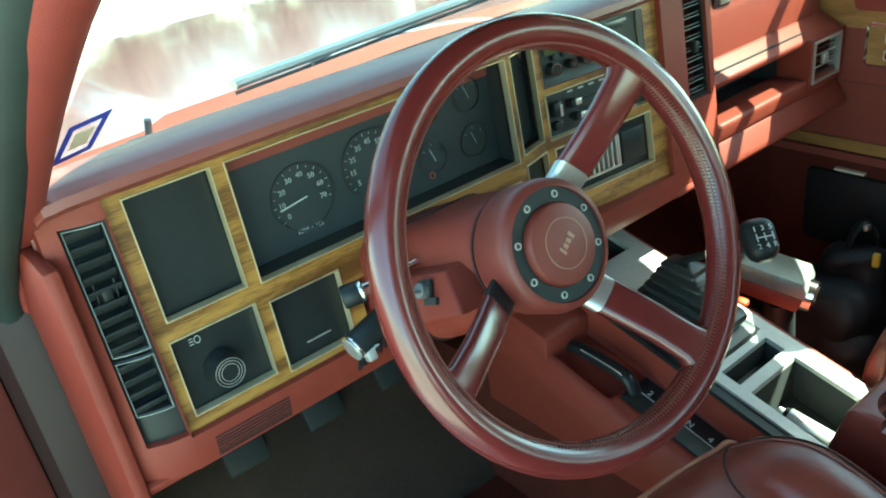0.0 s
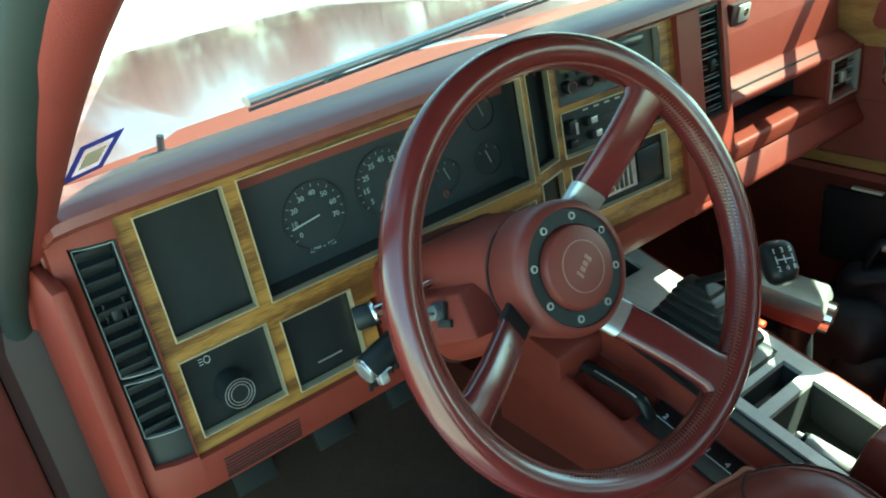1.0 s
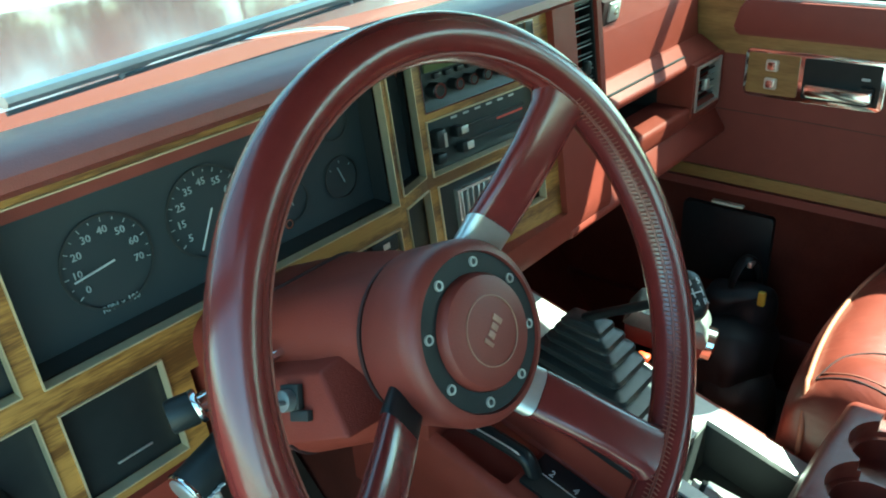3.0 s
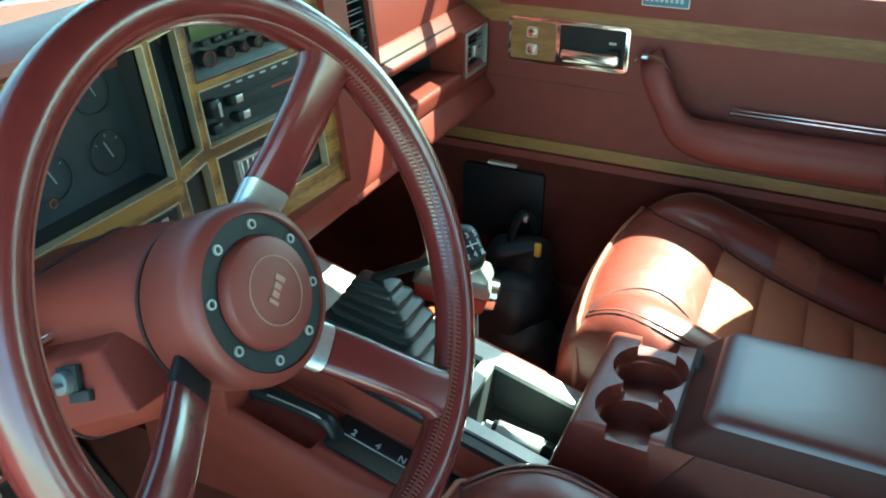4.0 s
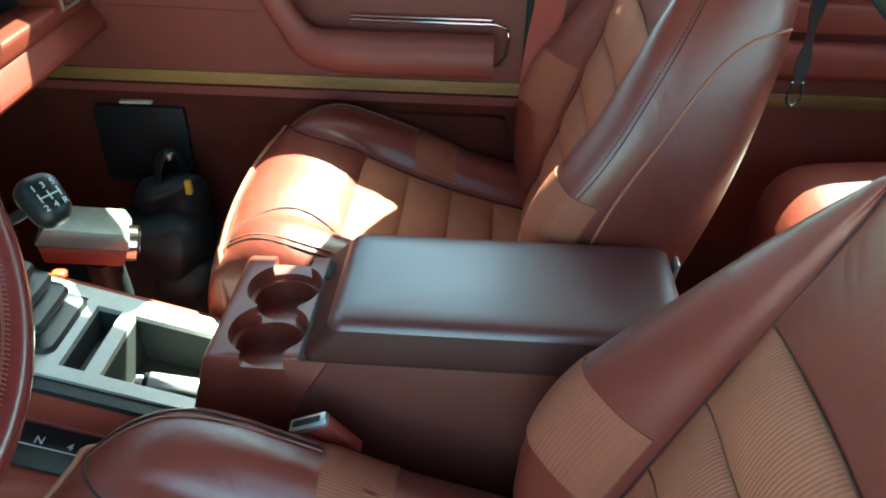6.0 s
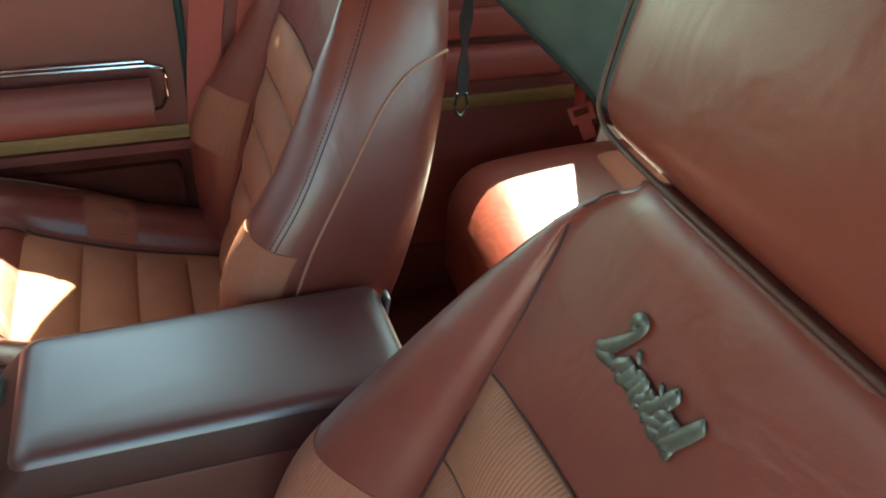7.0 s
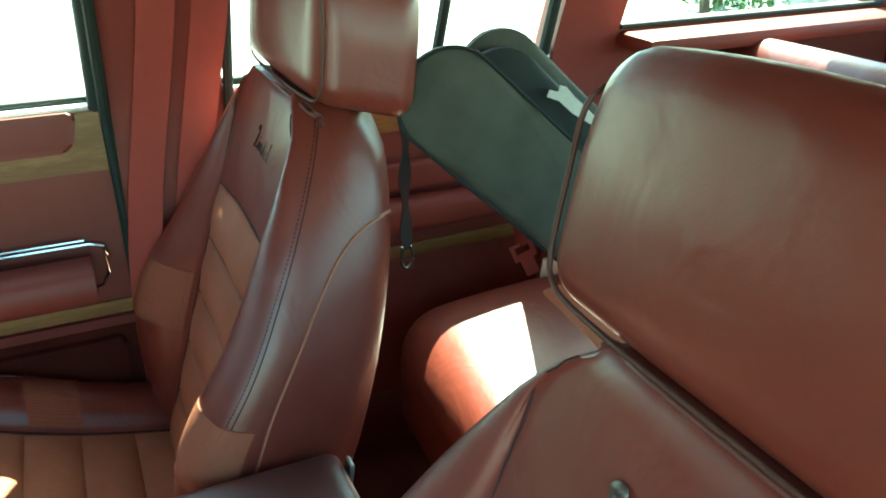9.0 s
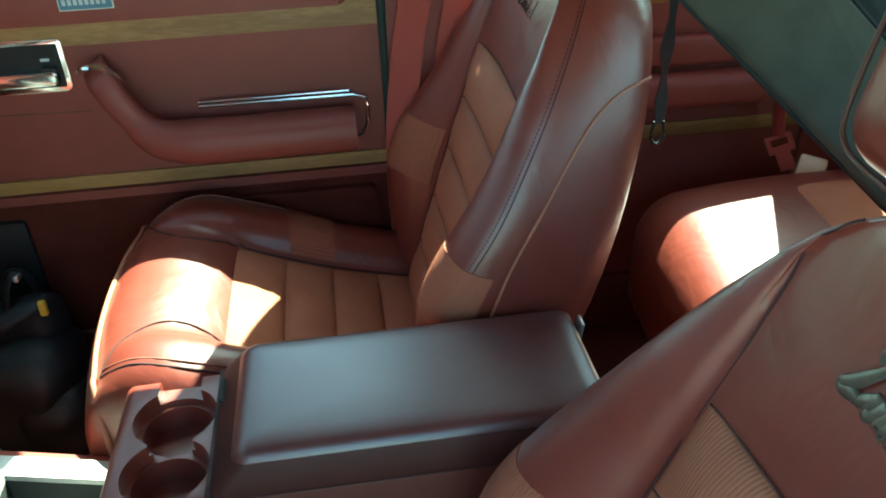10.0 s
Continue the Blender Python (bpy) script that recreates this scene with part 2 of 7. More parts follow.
def box(bm, c, s, r=0.0, m=None, seg=2):
    """A box with centre c and sizes s, edges rounded by r."""
    m = m or Matrix.Identity(4)
    got = bmesh.ops.create_cube(bm, size=1.0, matrix=m @ Matrix.Translation(c) @ Matrix.Diagonal((*s, 1)))["verts"]
    if r > 0:
        edges = list({e for v in got for e in v.link_edges})
        bmesh.ops.bevel(bm, geom=edges, offset=min(r, min(s) * 0.49), segments=seg, profile=0.5, affect="EDGES")
    return bm


def nbox(c, s, r=0.0, m=None, seg=2):
    return box(bmesh.new(), c, s, r, m, seg)


def cyl(bm, a, b, r1, r2=None, n=20, bev=0.0):
    """A (tapered) cylinder from a to b."""
    a, b = Vector(a), Vector(b)
    r2 = r1 if r2 is None else r2
    rot = (b - a).to_track_quat("Z", "Y").to_matrix().to_4x4()
    got = bmesh.ops.create_cone(bm, cap_ends=True, segments=n, radius1=r1, radius2=r2, depth=(b - a).length, matrix=Matrix.Translation((a + b) / 2) @ rot)["verts"]
    if bev:
        caps = [e for e in {e for v in got for e in v.link_edges} if any(len(f.verts) > 4 for f in e.link_faces)]
        bmesh.ops.bevel(bm, geom=caps, offset=bev, segments=2, profile=0.5, affect="EDGES")
    return bm


def lathe(bm, prof, m, n=40):
    """Turns a list of (radius, height) round z, then places it by m."""
    rings = []
    for r, h in prof:
        if r < 1e-5:
            rings.append([bm.verts.new(m @ Vector((0, 0, h)))])
        else:
            rings.append([bm.verts.new(m @ Vector((r * math.cos(2 * math.pi * k / n), r * math.sin(2 * math.pi * k / n), h))) for k in range(n)])
    for p, q in zip(rings, rings[1:]):
        for k in range(n):
            j = (k + 1) % n
            f = [p[k % len(p)], p[j % len(p)], q[j % len(q)], q[k % len(q)]]
            f = list(dict.fromkeys(f))
            if len(f) > 2:
                bm.faces.new(f)
    return bm


def curve(pts, n=8):
    """A smooth line through points (Catmull-Rom)."""
    pts = [Vector(p) for p in pts]
    out = []
    for i in range(len(pts) - 1):
        p0, p1, p2, p3 = pts[max(i - 1, 0)], pts[i], pts[i + 1], pts[min(i + 2, len(pts) - 1)]
        for k in range(n):
            t = k / n
            out.append(0.5 * (2 * p1 + (p2 - p0) * t + (2 * p0 - 5 * p1 + 4 * p2 - p3) * t * t + (3 * p1 - p0 - 3 * p2 + p3) * t**3))
    return out + [pts[-1]]


def tube(bm, pts, r, n=10, flat=1.0, up=(0, 0, 1), closed=False):
    """A tube (or, with flat under 1, a strap) along points. r: a number, or a function of 0..1."""
    pts = [Vector(p) for p in pts]
    rings = []
    last = len(pts) - 1
    for i, p in enumerate(pts):
        a, b = (pts[i - 1], pts[(i + 1) % len(pts)]) if closed else (pts[max(i - 1, 0)], pts[min(i + 1, last)])
        t = (b - a).normalized()
        side = t.cross(Vector(up))
        side = side.normalized() if side.length > 1e-4 else t.orthogonal().normalized()
        top = side.cross(t)
        rad = r(i / max(last, 1)) if callable(r) else r
        rings.append([bm.verts.new(p + rad * (math.cos(2 * math.pi * k / n) * side + flat * math.sin(2 * math.pi * k / n) * top)) for k in range(n)])
    pairs = list(zip(rings, rings[1:])) + ([(rings[-1], rings[0])] if closed else [])
    for p, q in pairs:
        for k in range(n):
            bm.faces.new((p[k], p[(k + 1) % n], q[(k + 1) % n], q[k]))
    if not closed:
        bm.faces.new(rings[0][::-1])
        bm.faces.new(rings[-1])
    return bm


def prism(bm, outline, f0, f1, r=0.0, seg=2):
    """A solid between two copies of an outline of (a, b), placed by f0 and f1."""
    lo = [bm.verts.new(f0(a, b)) for a, b in outline]
    hi = [bm.verts.new(f1(a, b)) for a, b in outline]
    n = len(outline)
    faces = [bm.faces.new(lo[::-1]), bm.faces.new(hi)]
    for k in range(n):
        faces.append(bm.faces.new((lo[k], lo[(k + 1) % n], hi[(k + 1) % n], hi[k])))
    if r:
        edges = list({e for v in lo + hi for e in v.link_edges})
        bmesh.ops.bevel(bm, geom=edges, offset=r, segments=seg, profile=0.5, affect="EDGES")
    return bm


def round_rect(a0, a1, b0, b1, r, n=5):
    """The outline of a rectangle with round corners."""
    out = []
    for ca, cb, start in ((a1 - r, b1 - r, 0), (a0 + r, b1 - r, 90), (a0 + r, b0 + r, 180), (a1 - r, b0 + r, 270)):
        for k in range(n + 1):
            w = radians(start + 90 * k / n)
            out.append((ca + r * math.cos(w), cb + r * math.sin(w)))
    return out


def plate(bm, a0, a1, b0, b1, holes, place, t, step=0.05):
    """A board with rectangular holes (a0, a1, b0, b1) right through it. place(a, b, d): the point at depth d, from 0 to t."""
    def cuts(lo, hi, more):
        at = sorted({lo, hi, *(v for v in more if lo < v < hi)})
        out = []
        for p, q in zip(at, at[1:]):
            k = max(1, math.ceil((q - p) / step - 1e-6))
            out += [p + (q - p) * i / k for i in range(k)]
        return out + [hi]
    aa, bb = cuts(a0, a1, [v for h in holes for v in h[:2]]), cuts(b0, b1, [v for h in holes for v in h[2:]])
    solid = {}
    for i, (p, q) in enumerate(zip(aa, aa[1:])):
        for j, (r, s) in enumerate(zip(bb, bb[1:])):
            u, v = (p + q) / 2, (r + s) / 2
            solid[i, j] = not any(h[0] < u < h[1] and h[2] < v < h[3] for h in holes)
    cache = {}

    def vert(i, j, d):
        if (i, j, d) not in cache:
            cache[i, j, d] = bm.verts.new(place(aa[i], bb[j], t * d))
        return cache[i, j, d]

    for (i, j), full in solid.items():
        if not full:
            continue
        ring = ((i, j), (i + 1, j), (i + 1, j + 1), (i, j + 1))
        bm.faces.new([vert(*v, 0) for v in ring])
        bm.faces.new([vert(*v, 1) for v in ring[::-1]])
        for (p, q), near in zip(zip(ring, ring[1:] + ring[:1]), ((i, j - 1), (i + 1, j), (i, j + 1), (i - 1, j))):
            if not solid.get(near):
                bm.faces.new((vert(*p, 1), vert(*q, 1), vert(*q, 0), vert(*p, 0)))
    return bm


def pillow(bm, c, s, r, cuts=12, shape=None, m=None):
    """A stuffed block: a box with centre c and sizes s, rounded by r, then bent by shape(Vector)."""
    h = Vector(s) / 2
    got = bmesh.ops.create_cube(bm, size=2.0)["verts"]
    edges = list({e for v in got for e in v.link_edges})
    bmesh.ops.subdivide_edges(bm, edges=edges, cuts=cuts, use_grid_fill=True)
    got = list(bm.verts)
    for v in got:
        p = Vector([math.copysign(1 - (1 - abs(k)) ** 1.35, k) * d for k, d in zip(v.co, h)])
        q = Vector([max(-(d - r), min(d - r, k)) for k, d in zip(p, h)])
        off = p - q
        if off.length > 1e-9:
            lim = max(abs(k) for k in off)
            p = q + off.normalized() * (r if lim > r * 0.999 else off.length * 1.0 if sum(abs(k) > 1e-9 for k in off) < 2 else lim)
        p = p + Vector(c)
        if shape:
            p = shape(p)
        v.co = m @ p if m else p
    return bm


def words(name, text, size, mat, parent, m, depth=0.0006, shear=0.0, label=""):
    """Raised or printed lettering, as a mesh."""
    cu = bpy.data.curves.new(name, "FONT")
    cu.body, cu.size, cu.extrude, cu.shear = text, size, depth, shear
    cu.align_x, cu.align_y, cu.resolution_u = "CENTER", "CENTER", 2
    tmp = bpy.data.objects.new(name, cu)
    me = bpy.data.meshes.new_from_object(tmp)
    bpy.data.objects.remove(tmp)
    me.materials.append(mat) if not me.materials else None
    me.materials[0] = mat
    me.name = name
    ob = new(name, me)
    ob.parent = parent
    ob.matrix_basis = m
    return tagged(ob, label)


def facing(at, right, up):
    """A pose whose x runs along right and y along up."""
    x = Vector(right).normalized()
    z = x.cross(Vector(up)).normalized()
    y = z.cross(x)
    return Matrix.Translation(at) @ Matrix((x, y, z)).transposed().to_4x4()


# ---- dashboard ----
def fold(x):
    """The bezel bends: forward over the narrow bay, then back across the centre stack."""
    if x < 0.19:
        return 0.0
    if x < 0.252:
        return 0.016 * (x - 0.19) / 0.062
    return max(0.0, 0.016 * (0.455 - x) / 0.203)


def bez(x, z, d=0.0):
    return Vector((x, 0.24 + 0.1 * (z - 0.955) + fold(x) + d, z))


def pod(x, z, d):
    """The red shell round the bezel: its left end and its foot curve away."""
    y = 0.24 + 0.1 * (z - 0.955) - 0.009 + d
    if x < -0.29:
        y += ((-0.29 - x) / 0.055) ** 2 * 0.022
    if z < 0.932:
        y += ((0.932 - z) / 0.04) ** 2 * 0.012
    return Vector((x, y, z))


dash = thing("dashboard", "red vinyl dashboard with oak woodgrain bezel and dark gauges", "dashboard", (0.3, 0.35, 0.9))
dash_inv = dash.matrix_basis.inverted()


def dpart(name, bm, mat, parent=None, label=""):
    ob = part(name, bm, mat, parent or dash, label)
    if parent is None:
        ob.matrix_parent_inverse = dash_inv
    return ob


BEZ = (-0.293, 0.468, 0.938, 1.192)
bm = plate(bmesh.new(), -0.348, 0.578, 0.895, 1.204, [BEZ, (-0.333, -0.2935, 0.942, 1.172), (0.516, 0.567, 1.030, 1.190)], pod, 0.05, 0.02)
dpart("fascia", bm, VINYL, label="red vinyl fascia shell round the bezel")

HOLES = {
    "blank": (-0.276, -0.190, 1.055, 1.181),
    "headlamp": (-0.281, -0.188, 0.952, 1.036),
    "lower": (-0.174, -0.090, 0.946, 1.030),
    "cluster": (-0.176, 0.188, 1.052, 1.181),
    "bay": (0.197, 0.246, 1.058, 1.181),
    "bay_low": (0.199, 0.248, 0.966, 1.044),
    "radio": (0.258, 0.440, 1.122, 1.184),
    "climate": (0.258, 0.440, 1.054, 1.114),
    "vent": (0.262, 0.438, 0.968, 1.042),
    "switches": (0.098, 0.184, 1.004, 1.030),
}
bm = plate(bmesh.new(), *BEZ, list(HOLES.values()) + [(-0.070, 0.080, 0.90, 1.008)], bez, 0.012, 0.05)
dpart("bezel", bm, WOOD, label="oak woodgrain bezel with square openings")
DEPTH = {"cluster": 0.035, "blank": 0.012, "bay": 0.02}
panels = {}
for key, h in HOLES.items():
    d = DEPTH.get(key, 0.010)
    inner = (h[0] + 0.0012, h[1] - 0.0012, h[2] + 0.0012, h[3] - 0.0012)
    rim = plate(bmesh.new(), *h, [inner], lambda a, b, t: bez(a, b, t - 0.0022), 0.010)
    dpart("gold_rim", rim, GOLD if key != "radio" else CHROME, label="thin brass-coloured rim")
    pan = plate(bmesh.new(), *h, [], lambda a, b, t, d=d: bez(a, b, t + d), 0.004)
    panels[key] = dpart({"cluster": "gauge_panel", "radio": "radio_face", "climate": "heater_face"}.get(key, "dark_panel"), pan, RADIO_FACE if key in ("radio", "climate") else LENS if key in ("cluster", "bay") else BLACK)
    if d > 0.011:
        wall = plate(bmesh.new(), h[0] - 0.001, h[1] + 0.001, h[2] - 0.001, h[3] + 0.001, [h], lambda a, b, t: bez(a, b, t + 0.003), d)
        dpart("recess_wall", wall, BLACK_MATT)

# gauges
R_BEZ = ((1, 0, 0), (0, 0.0995, 0.995))


def on_bez(x, z, d, ang=0.0):
    return facing(bez(x, z, d), *R_BEZ) @ pose(0, 0, 0, 0, 0, ang)


def gauge(x, z, r, marks, a0, a1, needle, texts, caption=""):
    m = on_bez(x, z, 0.0335)
    ring = lathe(bmesh.new(), [(r * 1.05, 0), (r * 1.05, 0.0012), (r * 1.0, 0.0012), (r * 1.0, 0)], m, 40)
    g = dpart("gauge", ring, BLACK_MATT)
    for k in range(marks + 1):
        w = radians(a0 + (a1 - a0) * k / marks)
        big = k % 2 == 0
        c = m @ Vector((math.cos(w) * r * 0.93, math.sin(w) * r * 0.93, 0.0003))
        part("tick", nbox((0, 0, 0), (0.0035 if big else 0.002, 0.0006, 0.0006), m=facing(c, (math.cos(w), 0, math.sin(w)), (-math.sin(w), 0, math.cos(w)))), DIM_INK, g)
    for k, s in enumerate(texts):
        w = radians(a0 + (a1 - a0) * k / (len(texts) - 1))
        words("numeral", s, r * 0.23, DIM_INK, g, m @ pose(math.cos(w) * r * 0.70, math.sin(w) * r * 0.70, 0.0004))
    if caption:
        words("caption", caption, r * 0.2, DIM_INK, g, m @ pose(0, -r * 0.98, 0.0004))
    w = radians(needle)
    a, b = m @ Vector((-math.cos(w) * r * 0.1, -math.sin(w) * r * 0.1, 0.004)), m @ Vector((math.cos(w) * r * 0.85, math.sin(w) * r * 0.85, 0.004))
    part("needle", tube(bmesh.new(), [a, b], 0.0008, 6), WHITE_INK, g, "white needle")
    return g


gauge(-0.091, 1.104, 0.036, 14, 215, -15, 188, ["0", "10", "20", "30", "40", "50", "60", "70"], "RPM x 100")
gauge(0.002, 1.109, 0.038, 17, 215, -35, 240, ["5", "15", "25", "35", "45", "55", "65", "75", "85"], "MPH")
for gx in (0.085, 0.150):
    for gz in (1.145, 1.088):
        m = on_bez(gx, gz, 0.0335)
        g = dpart("gauge", lathe(bmesh.new(), [(0.021, 0), (0.021, 0.001), (0.0195, 0.001), (0.0195, 0)], m, 28), BLACK_MATT, label="small dark gauge")
        part("needle", tube(bmesh.new(), [m @ Vector((0, -0.004, 0.004)), m @ Vector((-0.006, 0.012, 0.004))], 0.0006, 6), DIM_INK, g)
        for w in (40, 90, 140):
            part("tick", cyl(bmesh.new(), m @ Vector((0.017 * math.cos(radians(w)), 0.017 * math.sin(radians(w)), 0)), m @ Vector((0.0145 * math.cos(radians(w)), 0.0145 * math.sin(radians(w)), 0.0002)), 0.0004, n=5), DIM_INK, g)
m = on_bez(0.075, 1.070, 0.030)
dpart("trip_knob", lathe(bmesh.new(), [(0.0045, 0), (0.0045, 0.002), (0.0030, 0.002), (0.0030, 0)], m, 20), CHROME)

# headlamp switch
m = on_bez(-0.238, 0.984, 0.010)
knob = dpart("headlamp_knob", lathe(bmesh.new(), [(0.019, 0), (0.019, 0.004), (0.0175, 0.006), (0.0165, 0.020), (0.015, 0.0235), (0, 0.0235)], m, 32), BLACK, label="ribbed black pull knob")
for k in range(3):
    part("knob_ring", lathe(bmesh.new(), [(0.0155 - k * 0.003, 0.0225 + 0.0012), (0.0155 - k * 0.003, 0.0245), (0.0148 - k * 0.003, 0.0245), (0.0148 - k * 0.003, 0.0237)], m, 28), SATIN, knob)
m = on_bez(-0.252, 1.022, 0.0085)
icon = lathe(bmesh.new(), [(0.0042, 0), (0.0042, 0.0005), (0.0034, 0.0005), (0.0034, 0)], m @ Matrix.Diagonal((0.8, 1, 1, 1)), 16)
dpart("lamp_symbol", icon, WHITE_INK)
for k in range(3):
    dpart("lamp_symbol", nbox((-0.0065, 0.003 - 0.003 * k, 0.0004), (0.004, 0.0007, 0.0005), m=m), WHITE_INK)
# rocker in the lower blank, small switches by the column
dpart("rocker_switch", nbox((0, 0, 0), (0.030, 0.0016, 0.002), 0.0005, m=on_bez(-0.128, 0.962, 0.009)), SATIN)
for k in range(2):
    sw = dpart("rocker_switch", nbox((0, 0, 0), (0.037, 0.017, 0.010), 0.002, m=on_bez(0.1195 + 0.043 * k, 1.017, 0.006)), BLACK)
    part("switch_symbol", nbox((0, 0.001, 0.0056), (0.009, 0.006, 0.0005), m=on_bez(0.1195 + 0.043 * k, 1.017, 0.006)), SATIN, sw)

# left-hand vents
for z0, z1 in ((1.040, 1.168), (0.974, 1.034)):
    def lv(a, b, t, y0=0.0):
        v = pod(a, b, t)
        return v + Vector((0, 0.006 + y0, 0))
    bm = plate(bmesh.new(), -0.330, -0.2965, z0, z1, [(-0.3291, -0.2974, z0 + 0.0009, z1 - 0.0009)], lv, 0.006, 0.012)
    vent = dpart("air_vent", bm, VENT_RIM, label="dark louvred vent with a thin bright rim")
    n = 9 if z1 > 1.1 else 4
    for k in range(n):
        z = z0 + (z1 - z0) * (k + 0.5) / n
        part("slat", nbox((0, 0, 0), (0.0305, 0.0145, 0.0022), 0.0008, m=pose(-0.3135, pod(-0.3135, z, 0).y + 0.012, z, -50, 0, 0)), BLACK_MATT, vent)
    part("vent_back", nbox((-0.3135, pod(-0.3135, (z0 + z1) / 2, 0).y + 0.030, (z0 + z1) / 2), (0.032, 0.004, z1 - z0)), BLACK_MATT, vent)
    if z1 > 1.1:
        part("vent_lever", nbox((0, 0, 0), (0.010, 0.006, 0.016), 0.002, m=pose(-0.3135, pod(-0.3135, 1.10, 0).y + 0.012, 1.10)), BLACK, vent)
        for dx in (-0.009, 0.009):
            part("vent_rod", nbox((0, 0, 0), (0.0016, 0.004, 0.030), 0.0005, m=pose(-0.3135 + dx, pod(-0.3135, 1.10, 0).y + 0.012, 1.10)), BLACK, vent)
dpart("vent_surround", plate(bmesh.new(), -0.3345, -0.292, 0.940, 1.174, [(-0.329, -0.2975, 0.976, 1.166)], lambda a, b, t: pod(a, b, t) + Vector((0, 0.009, 0)), 0.03, 0.02), BLACK)
# side vent right of the stack
bm = plate(bmesh.new(), 0.518, 0.565, 1.032, 1.188, [(0.521, 0.562, 1.036, 1.184)], lambda a, b, t: pod(a, b, t + 0.004), 0.02)
vent = dpart("air_vent", bm, BLACK, label="tall black louvred vent")
for k in range(10):
    z = 1.042 + 0.0152 * k
    part("slat", nbox((0, 0, 0), (0.040, 0.012, 0.0022), 0.0008, m=pose(0.5415, pod(0.5415, z, 0).y + 0.013, z, -25, 0, 0)), BLACK, vent)
    part("slat_edge", nbox((0, 0, 0), (0.040, 0.0012, 0.0014), m=pose(0.5415, pod(0.5415, z, 0).y + 0.0072, z - 0.0025)), VENT_RIM, vent)
part("vent_back", nbox((0.5415, 0.288, 1.11), (0.05, 0.004, 0.15)), BLACK_MATT, vent)
dpart("vent_lever", nbox((0, 0, 0), (0.010, 0.01, 0.018), 0.003, m=pose(0.5415, 0.250, 1.105)), BLACK)

# radio
R_ST = facing(bez(0.349, 1.153, 0.0095), Vector(bez(0.44, 1.153) - bez(0.26, 1.153)), R_BEZ[1])
dpart("display", nbox((-0.045, 0.014, 0.001), (0.060, 0.016, 0.002), 0.001, m=R_ST), LCD)
dpart("display", nbox((0.035, 0.016, 0.001), (0.075, 0.012, 0.002), 0.001, m=R_ST), LENS)
for k, x in enumerate((-0.066, -0.036, -0.014, 0.008, 0.030)):
    r = 0.0085 if k == 0 else 0.0062
    kn = dpart("radio_knob", lathe(bmesh.new(), [(r, 0), (r, 0.011), (r * 0.8, 0.0125), (0, 0.0125)], R_ST @ pose(x, -0.013, 0), 20), BLACK)
    part("knob_ring", lathe(bmesh.new(), [(r * 0.98, 0.0122), (r * 0.98, 0.0134), (r * 0.72, 0.0134), (r * 0.72, 0.0122)], R_ST @ pose(x, -0.013, 0), 20), CHROME, kn)
for k in range(6):
    dpart("radio_button", nbox((-0.06 + 0.017 * k, 0.001, 0.003), (0.010, 0.006, 0.006), 0.001, m=R_ST), BLACK)
# heater controls
H_ST = facing(bez(0.349, 1.084, 0.0095), Vector(bez(0.44, 1.084) - bez(0.26, 1.084)), R_BEZ[1])
dpart("slider_track", nbox((0.015, 0.006, 0.0006), (0.120, 0.0035, 0.0012), m=H_ST), BLACK_MATT)
dpart("slider_track", nbox((0.015, -0.012, 0.0006), (0.120, 0.0035, 0.0012), m=H_ST), BLACK_MATT)
dpart("warm_line", nbox((0.050, 0.0005, 0.0006), (0.045, 0.0022, 0.0006), m=H_ST), RED_INK)
for x, y in ((-0.038, 0.006), (-0.032, -0.013)):
    sl = dpart("slider", nbox((x - 0.004, y, 0.006), (0.013, 0.012, 0.012), 0.0025, m=H_ST), BLACK)
    part("slider_face", nbox((x + 0.001, y + 0.001, 0.0123), (0.010, 0.008, 0.0012), 0.0004, m=H_ST), SATIN, sl)
dpart("fan_switch", nbox((-0.072, 0.006, 0.006), (0.014, 0.020, 0.014), 0.003, m=H_ST), BLACK)
dpart("fan_switch_edge", nbox((-0.068, 0.004, 0.0132), (0.004, 0.015, 0.001), m=H_ST), SATIN)
dpart("temperature_wheel", nbox((-0.072, -0.016, 0.005), (0.014, 0.012, 0.012), 0.003, m=H_ST), BLACK)
for k in range(6):
    dpart("print_bar", nbox((-0.040 + 0.019 * k, 0.0205, 0.0004), (0.009, 0.0022, 0.0006), m=H_ST), WHITE_INK)
# vent with upright fins below
V_ST = facing(bez(0.350, 1.005, 0.0095), Vector(bez(0.438, 1.0) - bez(0.262, 1.0)), R_BEZ[1])
dpart("vent_frame", plate(bmesh.new(), -0.055, 0.03, -0.026, 0.020, [(-0.052, 0.027, -0.023, 0.017)], lambda a, b, t: V_ST @ Vector((a, b, 0.006 - t)), 0.008), SATIN)
for k in range(9):
    dpart("fin", nbox((-0.049 + 0.0092 * k, -0.003, 0.001), (0.003, 0.040, 0.010), 0.0006, m=V_ST), SATIN)
dpart("ash_tray", nbox((0.058, -0.003, 0.002), (0.045, 0.046, 0.006), 0.002, m=V_ST), BLACK)

# hood over the gauges and the top pad
def top_outline(x):
    k = max(0.0, (-0.20 - x) / 0.15)
    w = 0.10 * ((x - 0.375) / 0.72) ** 2 * 1.6
    return [(0.240, 1.196), (0.227, 1.199), (0.220, 1.205), (0.222, 1.213), (0.234, 1.219), (0.26, 1.2205 - 0.006 * k), (0.32, 1.212 - 0.006 * k), (0.46 - w, 1.172 + 0.14 * w), (0.47 - w, 1.10), (0.30, 1.10), (0.292, 1.196)]


